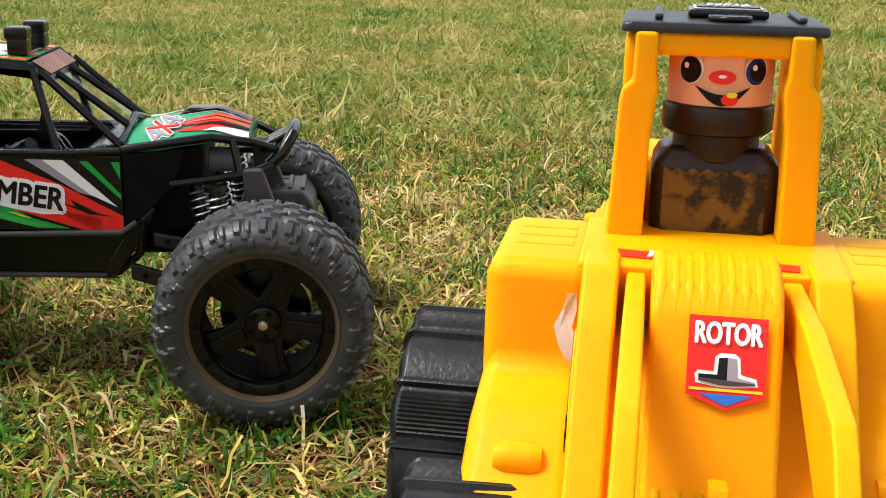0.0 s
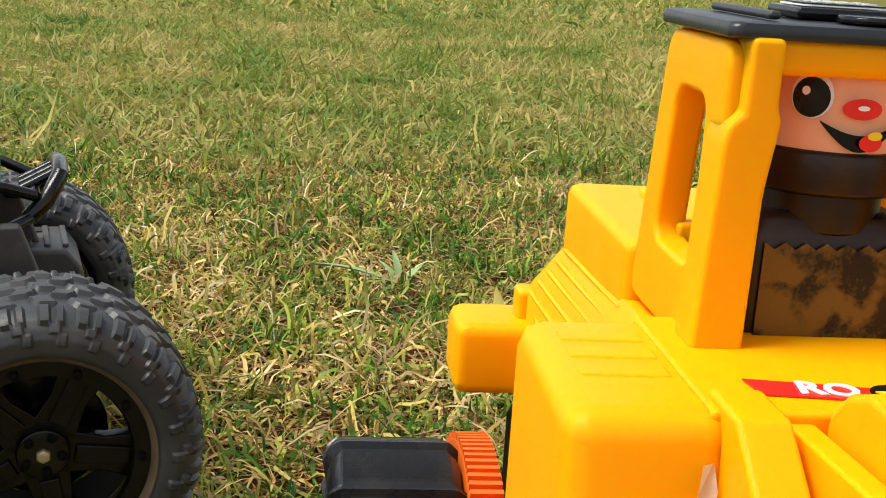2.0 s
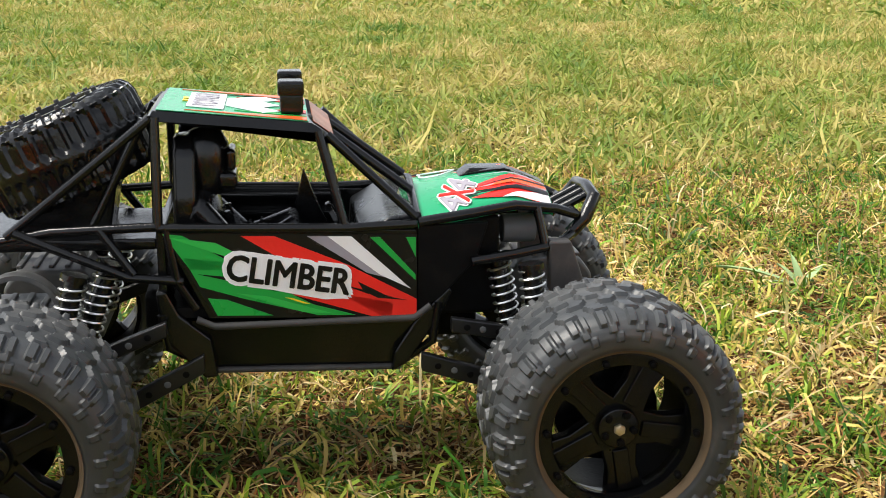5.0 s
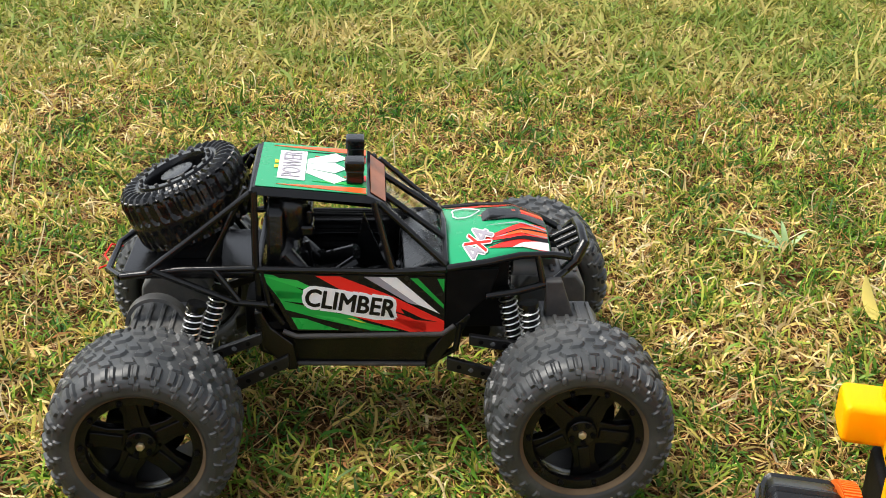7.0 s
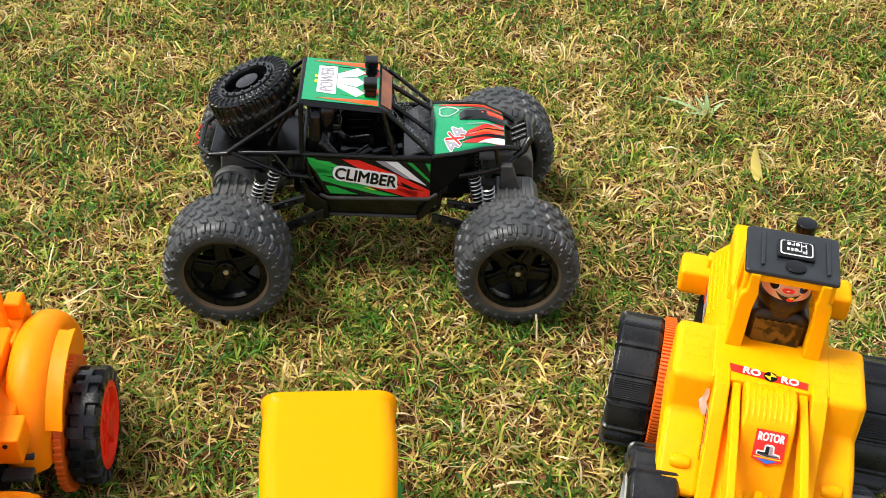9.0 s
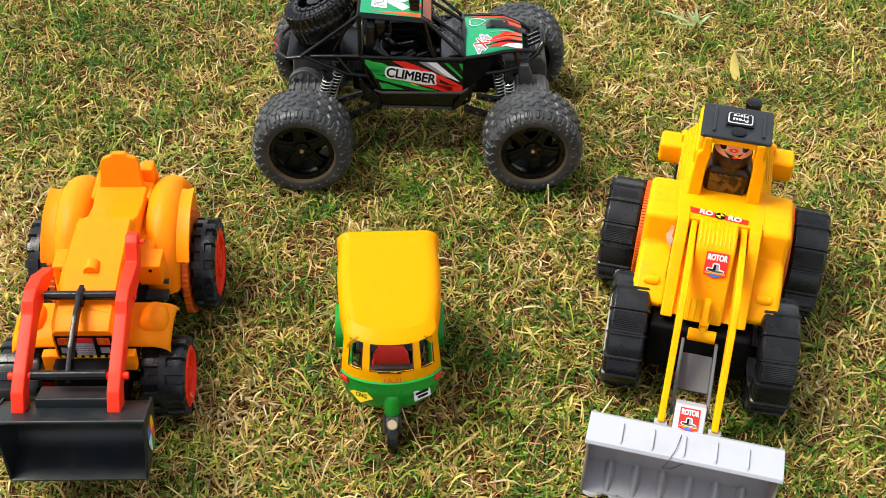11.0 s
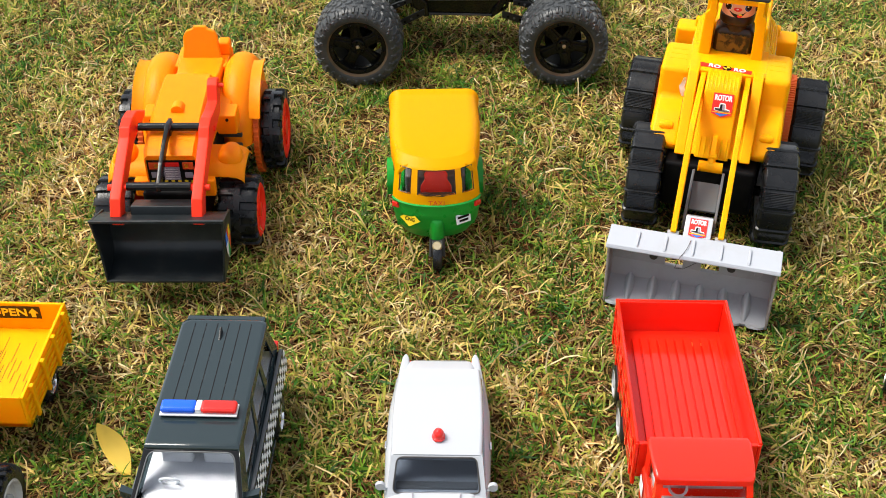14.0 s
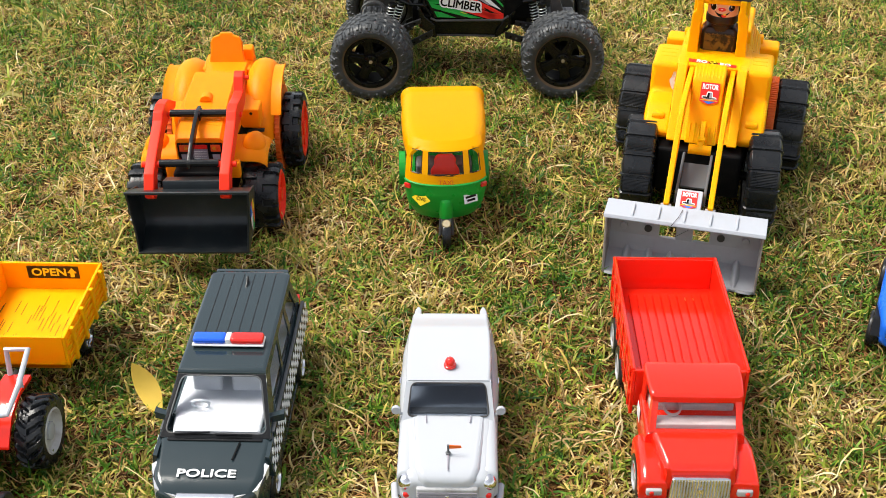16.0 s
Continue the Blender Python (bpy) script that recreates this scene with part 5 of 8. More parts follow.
def wheel_loader():
    L = thing("toy_wheel_loader", LOADER, "yellow plastic toy wheel loader with black roof and grey bucket", "toy loader")
    made = None
    for x, y, yaw in ((-0.0685, 0.056, 0), (0.0685, 0.056, 0), (-0.0505, -0.050, 3), (0.0500, -0.050, 5)):
        m = pose(x, y, 0.0385, 0, 0, yaw + (180 if x < 0 else 0)) @ pose(0, 0, 0, 13 * y * 100, 0, 0)
        if made is None:
            made = pad_wheel(L, m, 0.0400, 0.026, 14, TYRE, RIM_SILVER, 0.024, "worn silver wheel hub")
        else:
            copy_thing(made, m)
    for x in (-0.0520, 0.0520):
        g = lathe([(0.010, -0.0034), (0.0400, -0.0034), (0.0406, -0.0028), (0.0406, 0.0028), (0.0400, 0.0034), (0.010, 0.0034)], 64, "x", (x, 0.056, 0.0385))
        for i in range(110):
            box(x - 0.0032, x + 0.0032, -0.00055, 0.00055, 0.0400, 0.0418, 0.0, pose(0, 0.056, 0.0385) @ pose(0, 0, 0, 3.2727 * i, 0, 0), g, 1)
        part("gear_ring", g, DEEP_ORANGE, L, "orange toothed ring behind the rear wheel")
    part("chassis", box(-0.036, 0.034, -0.070, 0.120, 0.026, 0.066, 0.003), MATT_BLACK, L)
    part("axle", tube([(-0.062, 0.056, 0.0385), (0.060, 0.056, 0.0385)], 0.004, 10), MATT_BLACK, L)
    part("axle", tube([(-0.050, -0.050, 0.0385), (0.046, -0.050, 0.0385)], 0.004, 10), MATT_BLACK, L)
    # fender blocks with stepped front
    prof = [(0.030, 0.1168), (-0.0145, 0.1168), (-0.0165, 0.0925), (-0.034, 0.0890), (-0.0585, 0.0738), (-0.0520, 0.0650), (0.030, 0.0680)]
    for x0, x1 in ((-0.0515, -0.0275), (0.0255, 0.0480)):
        f = part("fender", prism(prof, x0, x1, "x", 0.0042), YELLOW, L)
        bump = lathe([(0.0001, -0.0050), (0.0026, -0.0050), (0.0036, -0.003), (0.0036, 0.003), (0.0026, 0.0050), (0.0001, 0.0050)], 16, "x", ((x0 + x1) / 2, -0.044, 0.0825))
        part("lamp_bump", bump, YELLOW, f)
        for k in range(3):
            part("top_tread", box(x0 + 0.005, x1 - 0.005, 0.0005 + 0.0078 * k, 0.0055 + 0.0078 * k, 0.1150, 0.1171, 0.0006), YELLOW, f)
    part("body_top", box(-0.0310, 0.0290, -0.0125, 0.0310, 0.098, 0.1169, 0.0010), YELLOW, L)
    # rails beside the arms
    rail = [(-0.006, 0.1180), (-0.018, 0.1180), (-0.030, 0.1090), (-0.066, 0.0720), (-0.062, 0.0690), (-0.006, 0.0900)]
    for x0, x1 in ((-0.0295, -0.0215), (0.0195, 0.0275)):
        part("rail", prism(rail, x0, x1, "x", 0.001), YELLOW, L)
    part("front_apron", prism([(-0.004, 0.104), (-0.024, 0.104), (-0.0625, 0.0715), (-0.058, 0.0690), (-0.004, 0.072)], -0.0275, 0.0255, "x", 0.0008), YELLOW, L)
    # hood with a ribbed roll
    hood = part("hood", prism([(-0.0125, 0.1165), (-0.0170, 0.1215), (-0.0235, 0.1240), (-0.0310, 0.1236), (-0.0385, 0.1210), (-0.0430, 0.1167), (-0.0515, 0.1000), (-0.0660, 0.0710), (-0.060, 0.0690), (-0.013, 0.075)], -0.0145, 0.0112, "x", 0.0014), YELLOW, L)
    for k in range(9):
        x = -0.0126 + 0.00275 * k
        part("roll_rib", tube([(x, -0.0140, 0.1162), (x, -0.0175, 0.1198), (x, -0.0237, 0.12222), (x, -0.0307, 0.12192), (x, -0.0377, 0.1195), (x, -0.0413, 0.1157)], 0.0019, 14), YELLOW, hood, smooth=60)
    for k in range(6):
        x = -0.0115 + 0.0040 * k
        part("apron_flute", tube([(x, -0.0578, 0.0856), (x, -0.0611, 0.0790), (x, -0.0642, 0.0722)], 0.0013, 10), YELLOW, hood, smooth=60)
    n = Vector((0, -0.894, 0.447))
    badge = pose(0.0005, -0.0478, 0.1086, 63.5, 0, 0)
    rotor_badge(hood, Matrix.Translation(n * 0.0002) @ badge, 0.0150)
    # name strip on the top plate
    z = 0.11705
    strip = part("sticker", sheet([(-0.0215, -0.0065, z), (-0.002, -0.0085, z), (0.0175, -0.0105, z), (0.0180, -0.0055, z), (-0.002, -0.0035, z), (-0.0225, -0.0005, z)]), S_RED, L, "red strip sticker with white lettering")
    words("lettering", "RO", 0.0066, S_WHITE, strip, pose(-0.0110, -0.0047, z + 0.0004, 0, 0, -7), None, "", 0.0002)
    words("lettering", "RO", 0.0066, S_WHITE, strip, pose(0.0085, -0.0068, z + 0.0004, 0, 0, -4), None, "", 0.0002)
    part("sticker", disc(0.0036, z + 0.0002, z + 0.0004, "z", (-0.0013, -0.0058, 0), 20, None, 0.00005), S_BLACK, strip)
    part("sticker", sheet([(-0.0013, -0.0058, z + 0.0005), (0.0018, -0.0058, z + 0.0005), (-0.0013, -0.0028, z + 0.0005)]), S_YELLOW, strip)
    part("sticker", sheet([(-0.0013, -0.0058, z + 0.0005), (-0.0044, -0.0058, z + 0.0005), (-0.0013, -0.0088, z + 0.0005)]), S_YELLOW, strip)
    rng = random.Random(4)
    torn = B()
    cols = [[torn.verts.new((-0.0300 - 0.0062 * (1 - abs(v - 2) / 3) * u / 2 + rng.uniform(-0.0013, 0.0013), -0.0150 - 0.0015 * v - rng.uniform(0, 0.0022), 0.1105 - 0.0035 * v)) for v in range(5)] for u in range(3)]
    for u in range(2):
        for v in range(4):
            torn.faces.new((cols[u][v], cols[u + 1][v], cols[u + 1][v + 1], cols[u][v + 1]))
    bmesh.ops.solidify(torn, geom=torn.faces[:], thickness=0.0003)
    part("torn_sticker", torn, FOIL, L, "torn crumpled foil sticker")
    # warning sticker under the foil, on the side of the rail
    xs = -0.0295
    warn = part("sticker", sheet([(xs - 0.0003, y, z) for y, z in ((-0.0190, 0.0955), (-0.0205, 0.1010), (-0.0300, 0.1070), (-0.0430, 0.0940), (-0.0430, 0.0850), (-0.0330, 0.0905))]), S_YELLOW, L, "yellow warning sticker with black stripes")
    for k in range(8):
        y, z = -0.0205 - 0.0028 * k, 0.0962 - 0.00125 * k - 0.00008 * k * k
        part("stripe", sheet([(xs - 0.0006, y, z), (xs - 0.0006, y - 0.0011, z - 0.0005), (xs - 0.0006, y - 0.0019, z + 0.0045), (xs - 0.0006, y - 0.0008, z + 0.0050)]), S_BLACK, warn)
    part("stripe", sheet([(xs - 0.0006, y, z) for y, z in ((-0.0230, 0.1015), (-0.0300, 0.1060), (-0.0405, 0.0950), (-0.0385, 0.0925))]), S_ORANGE, warn)
    # lift arms
    arm = [(-0.008, 0.1150), (-0.050, 0.1172), (-0.088, 0.1150), (-0.0935, 0.1115), (-0.149, 0.0600), (-0.146, 0.0520), (-0.114, 0.0770), (-0.086, 0.0960), (-0.045, 0.1070), (-0.008, 0.1065)]
    for x in (-0.0178, 0.0160):
        a = part("lift_arm", prism(arm, x - 0.0021, x + 0.0021, "x", 0.0007), YELLOW, L)
        part("pin", tube([(x - 0.004, -0.147, 0.0555), (x + 0.004, -0.147, 0.0555)], 0.003, 10), SILVER_GREY, a)
    link = prism([(-0.082, 0.071), (-0.088, 0.074), (-0.135, 0.062), (-0.137, 0.054), (-0.128, 0.052)], -0.0130, -0.0110, "x", 0.0005)
    prism([(-0.082, 0.071), (-0.088, 0.074), (-0.135, 0.062), (-0.137, 0.054), (-0.128, 0.052)], 0.0090, 0.0110, "x", 0.0005, link)
    box(-0.011, 0.009, -0.118, -0.090, 0.0610, 0.0630, 0.0005, pose(0, -0.104, 0.062, 14, 0, 0) @ pose(0, 0.104, -0.062), link)
    part("tilt_link", link, GREY, L, "dark grey tilt link")
    ram = tube([(-0.0095, -0.080, 0.0735), (0.0085, -0.080, 0.0735)], 0.0042, 12)
    prism([(-0.084, 0.075), (-0.078, 0.076), (-0.060, 0.090), (-0.066, 0.091)], -0.0022, 0.0016, "x", 0.0006, ram)
    box(-0.0032, 0.0026, -0.0785, -0.0735, 0.076, 0.082, 0.0006, bm=ram)
    part("tilt_ram", ram, YELLOW, L)
    hook = part("bucket_hook", prism([(-0.131, 0.064), (-0.1395, 0.0690), (-0.1550, 0.0590), (-0.152, 0.050), (-0.134, 0.052)], -0.0105, 0.0090, "x", 0.0008), WHITE, L, "white bucket hook with a red shield sticker")
    rotor_badge(hook, pose(-0.0008, -0.1474, 0.0642, 32, 0, 0), 0.0125)
    # bucket
    b0, b1 = -0.0605, 0.0585
    bk = prism([(-0.1500, 0.0290), (-0.1530, 0.0160), (-0.1720, 0.0050), (-0.1720, 0.0030), (-0.1510, 0.0120), (-0.1465, 0.0290)], b0, b1, "x", 0.0004)
    prism([(-0.1536, 0.0548), (-0.1518, 0.0415), (-0.1482, 0.0415), (-0.1500, 0.0548)], b0, b1, "x", 0.0003, bk)
    for xa, xb in ((b0, -0.0205), (-0.0075, 0.0055), (0.0185, b1)):
        prism([(-0.1518, 0.0420), (-0.1499, 0.0285), (-0.1464, 0.0285), (-0.1481, 0.0420)], xa, xb, "x", 0.0003, bk)
    bucket = part("bucket", bk, SILVER_GREY, L, "scuffed silver-grey loader bucket with ridged floor")
    part("top_plate", prism([(-0.1495, 0.0575), (-0.1535, 0.0608), (-0.1755, 0.0595), (-0.1768, 0.0570), (-0.1762, 0.0560), (-0.1745, 0.0574), (-0.1560, 0.0580), (-0.1535, 0.0545), (-0.1500, 0.0545)], b0 - 0.0012, b1 + 0.0012, "x", 0.0005), LIT_SILVER, bucket, "top plate of the bucket, its grey lightened for light from above")
    for x in (b0, b1 - 0.0018):
        part("cheek", prism([(-0.1480, 0.0575), (-0.1745, 0.0575), (-0.1735, 0.0300), (-0.1725, 0.0035), (-0.1520, 0.0120), (-0.1475, 0.0300)], x, x + 0.0018, "x", 0.0005), RUSTY_GREY, bucket, "brown-stained grey bucket cheek")
    for k in range(7):
        x = b0 + 0.0085 + 0.0170 * k
        lip = lathe([(0.0001, 0.0), (0.0068, 0.0), (0.0068, 0.0018), (0.0001, 0.0018)], 12, "z", (0, 0, 0), None, 180, 360)
        bmesh.ops.transform(lip, matrix=pose(x, -0.1712, 0.0032, -24, 0, 0), verts=lip.verts)
        part("lip_tooth", lip, SILVER_GREY, bucket)
    for k in range(6):
        x = b0 + 0.0170 * (k + 1)
        part("floor_ridge", loft([[(x + hw * k, y, z0 + (z1 - z0) * f) for k, f in ((-1.0, 0.0), (-0.55, 0.75), (-0.2, 1.0), (0.2, 1.0), (0.55, 0.75), (1.0, 0.0))] for y, hw, z0, z1 in ((-0.1535, 0.0034, 0.0150, 0.0165), (-0.1570, 0.0040, 0.0125, 0.0225), (-0.1640, 0.0036, 0.0085, 0.0170), (-0.1705, 0.0018, 0.0045, 0.0075))]), SILVER_GREY, bucket, smooth=60)
    for k in range(5):
        x = b0 + 0.020 + 0.0195 * k
        part("top_rib", prism([(-0.1570, 0.0604), (-0.1590, 0.0621), (-0.1725, 0.0613), (-0.1745, 0.0597)], x - 0.0009, x + 0.0009, "x", 0.0004), LIT_SILVER, bucket)
    for x in (-0.048, -0.029, 0.027, 0.046):
        part("back_hole", disc(0.0030, -0.1530, -0.1505, "y", (x, 0, 0.0370), 14, None, 0.0003), SILVER_GREY if abs(x) > 0.04 else DARK_GREY, bucket)
    part("tied_thread", tube([(-0.004, -0.1580, 0.0612), (-0.006, -0.1700, 0.0612), (-0.010, -0.1795, 0.0590), (-0.012, -0.1760, 0.0480), (-0.006, -0.1740, 0.0470), (0.002, -0.1700, 0.0510), (0.004, -0.1600, 0.0540)], 0.00022, 5), BROWN, bucket, "thin thread tied round the bucket")
    # cab
    cab = B()
    off = -0.0012
    for s in (-1, 1):
        prism([(off + s * x, z) for x, z in ((0.0160, 0.1125), (0.0250, 0.1125), (0.0242, 0.1300), (0.0234, 0.1500), (0.0226, 0.1528), (0.0206, 0.1545), (0.0204, 0.1660), (0.0150, 0.1660), (0.0150, 0.1555), (0.0142, 0.1535), (0.0146, 0.1500), (0.0156, 0.1420))], 0.0140, 0.0235, "y", 0.0022, cab)
        x0, x1 = sorted((off + s * 0.0166, off + s * 0.0228))
        join(cab, ring_plate([(0.0170, 0.1130), (0.0600, 0.1130), (0.0500, 0.1650), (0.0170, 0.1650)], [(0.0262, 0.1270), (0.0478, 0.1270), (0.0425, 0.1555), (0.0262, 0.1555)], 0.0045, x0, x1))
    box(off - 0.0206, off + 0.0206, 0.0160, 0.0520, 0.1602, 0.1662, 0.0016, bm=cab)
    box(-0.0200, 0.0200, 0.0455, 0.0500, 0.1125, 0.1300, 0.001, bm=cab)
    part("cab_frame", cab, YELLOW, L)
    outline = [(x, 0.0340 + y) for x, y in rounded(0.0250, -0.0200, 0.0200, 0.0022, 4)]
    rf = loft([[(x * k, 0.0340 + (y - 0.0340) * k, z) for x, y in outline] for k, z in ((0.985, 0.1660), (1.0, 0.1664), (1.0, 0.1676), (0.985, 0.1683), (0.93, 0.1686))])
    bmesh.ops.transform(rf, matrix=Matrix.Translation((-0.0013, 0.0012, -0.0004)) @ Matrix.Diagonal((0.95, 0.97, 1, 1)), verts=rf.verts)
    roof = part("roof", rf, ROOF_BLACK, L, "black cab roof plate")
    for x in (-0.0165, 0.0165):
        part("roof_rib", box(x - 0.001, x + 0.001, 0.020, 0.049, 0.1684, 0.1697, 0.0005), ROOF_BLACK, roof)
    part("roof_disc", disc(0.0052, 0.1684, 0.1696, "z", (0, 0.0225, 0), 22, None, 0.0003), BLACK, roof)
    plate = part("press_plate", box(-0.0095, 0.0095, 0.0285, 0.0430, 0.1684, 0.1703, 0.0006), BLACK, roof)
    part("sticker", sheet([(x * 0.9, 0.0358 + y, 0.1705) for x, y in rounded(0.0092, -0.0060, 0.0060, 0.0018)][::1], 0.0002), S_WHITE, plate)
    part("sticker", sheet([(x * 0.9, 0.0358 + y, 0.1708) for x, y in rounded(0.0085, -0.0053, 0.0053, 0.0015)][::1], 0.0002), S_BLACK, plate)
    words("lettering", "Press", 0.0050, S_WHITE, plate, pose(0, 0.0335, 0.1712, 0, 0, 180))
    words("lettering", "Here", 0.0050, S_WHITE, plate, pose(0, 0.0382, 0.1712, 0, 0, 180))
    # rear engine body
    part("engine_body", loft([[(x, 0.028, z) for x, z in ((-0.034, 0.070), (0.034, 0.070), (0.034, 0.099), (0.0255, 0.113), (-0.0255, 0.113), (-0.034, 0.099))],
                              [(x, 0.118, z) for x, z in ((-0.034, 0.070), (0.034, 0.070), (0.034, 0.095), (0.024, 0.108), (-0.024, 0.108), (-0.034, 0.095))],
                              [(x, 0.130, z) for x, z in ((-0.031, 0.073), (0.031, 0.073), (0.031, 0.091), (0.022, 0.100), (-0.022, 0.100), (-0.031, 0.091))]]), YELLOW, L)
    part("engine_cover", box(-0.0255, 0.0255, 0.058, 0.118, 0.104, 0.1232, 0.0025), YELLOW, L)
    part("engine_cover", box(-0.0110, 0.0110, 0.074, 0.106, 0.1222, 0.1249, 0.0010), YELLOW, L)
    for s in (-1, 1):
        for k in range(5):
            f = (k + 0.5) / 5
            xl, zl = 0.0342 - 0.0095 * f, 0.0965 + 0.0135 * f
            part("louvre", tube([(s * xl, 0.058, zl + 0.0010), (s * xl, 0.112, zl - 0.0014)], 0.0007, 6), YELLOW, L)
        part("side_step", box(min(s * 0.0300, s * 0.0362), max(s * 0.0300, s * 0.0362), 0.1125, 0.121, 0.0720, 0.0965, 0.0015), YELLOW, L)
        x0, x1 = sorted((s * 0.030, s * 0.0515))
        part("side_tank", box(x0, x1, 0.1060, 0.1270, 0.0715, 0.0895, 0.003), YELLOW, L)
        xx = s * 0.0343
        w = part("sticker", sheet([(xx, 0.064, 0.0720), (xx, 0.100, 0.0720), (xx, 0.100, 0.0940), (xx, 0.064, 0.0940)][::-s], 0.0002), S_YELLOW, L, "side sticker with black hazard bars")
        for k in range(7):
            y = 0.066 + 0.005 * k
            part("sticker", sheet([(xx + s * 0.0003, y, 0.0725), (xx + s * 0.0003, y + 0.0025, 0.0725), (xx + s * 0.0003, y + 0.0032, 0.0780), (xx + s * 0.0003, y + 0.0008, 0.0780)][::-s], 0.0002), S_BLACK, w)
        part("sticker", sheet([(xx + s * 0.0003, 0.072, 0.0800), (xx + s * 0.0003, 0.088, 0.0800), (xx + s * 0.0003, 0.088, 0.0925), (xx + s * 0.0003, 0.072, 0.0925)][::-s], 0.0002), S_GREY, w)
        part("sticker", sheet([(xx + s * 0.0003, 0.090, 0.0800), (xx + s * 0.0003, 0.098, 0.0800), (xx + s * 0.0003, 0.098, 0.0925)][::-s], 0.0002), S_RED, w)
    ex = tube([(0.0100, 0.088, 0.108), (0.0100, 0.088, 0.146)], 0.0038, 12)
    disc(0.0058, 0.1440, 0.1520, "z", (0.0100, 0.088, 0), 16, ex)
    part("exhaust", ex, BLACK, L)
    return L


def loader_figure():
    """Toy driver, one plain shape of a square brown body, a round collar and a round head."""
    t = bmesh.new()
    loft([[(x, 0.0328 + (y - 0.0328) * 0.98, z) for x, y in [(p, 0.0328 + q) for p, q in rounded(hw, -hd, hd, 0.0034, 4)]] for z, hw, hd in ((0.1120, 0.0150, 0.0104), (0.1220, 0.0154, 0.0108), (0.1300, 0.0156, 0.0110), (0.1335, 0.0152, 0.0107), (0.1362, 0.0138, 0.0095), (0.1376, 0.0112, 0.0078))], True, t)
    disc(0.0106, 0.1340, 0.1420, "z", (0, 0.0325, 0), 32, t, 0.0006)
    disc(0.0136, 0.1408, 0.1482, "z", (0, 0.0325, 0), 40, t, 0.0009)
    set_slot(t, 0)

    def add(slot, extra):
        set_slot(extra, slot)
        join(t, extra)
    add(1, disc(0.0128, 0.1478, 0.1615, "z", (0, 0.0325, 0), 40, None, 0.0005))
    zig = [(-0.0124, 0.1140), (0.0124, 0.1140), (0.0124, 0.1322)] + [(0.0124 - 0.0248 * (k + 1) / 14, 0.1322 + (0.0007 if k % 2 else -0.0005)) for k in range(14)]
    add(2, sheet([(x, 0.0216, z) for x, z in zig]))

    def on_head(x, z, d):
        a = x / 0.0128
        return (0.0128 * math.sin(a) * (1 + d * 60), 0.0325 - (0.0128 + d) * math.cos(a), z)

    def oval(slot, x, z, rx, rz, d):
        add(slot, sheet([on_head(x + rx * math.cos(k * math.pi / 10), z + rz * math.sin(k * math.pi / 10), d) for k in range(20)], 0.0001))
    for s in (-1, 1):
        oval(3, s * 0.0080, 0.1570, 0.0033, 0.0037, 0.00045)
        oval(6 if s > 0 else 4, s * 0.0080 - 0.0001, 0.1567, 0.0029, 0.0032, 0.0006)
        oval(4, s * 0.0080 + 0.0002, 0.1567, 0.0020, 0.0023, 0.0008)
        oval(3, s * 0.0080 - 0.0009, 0.1577, 0.0006, 0.0007, 0.0010)
    oval(5, -0.0003, 0.1554, 0.0031, 0.0017, 0.0009)
    oval(3, -0.0003, 0.1556, 0.0009, 0.0004, 0.0012)
    low = [on_head(-0.0064 + 0.0128 * k / 12, 0.1530 - 0.0045 * math.sin(math.pi * k / 12), 0.0007) for k in range(13)]
    top = [on_head(-0.0064 + 0.0128 * k / 12, 0.1532 - 0.0020 * math.sin(math.pi * k / 12), 0.0007) for k in range(13)]
    add(4, sheet(low + top[::-1], 0.0001))
    oval(5, 0.0016, 0.1501, 0.0019, 0.0014, 0.0010)
    oval(7, 0.0020, 0.1513, 0.0012, 0.0007, 0.0013)
    ob = part("toy_driver", t, [BROWN, PEACH, TAN_STICKER, S_WHITE, S_BLACK, S_RED, S_NAVY, S_YELLOW])
    ob.matrix_basis = LOADER @ pose(-0.0005, 0, 0)
    tagged(ob, "plain brown and peach round-headed toy driver in the loader cab", "toy figure")


wheel_loader()
loader_figure()


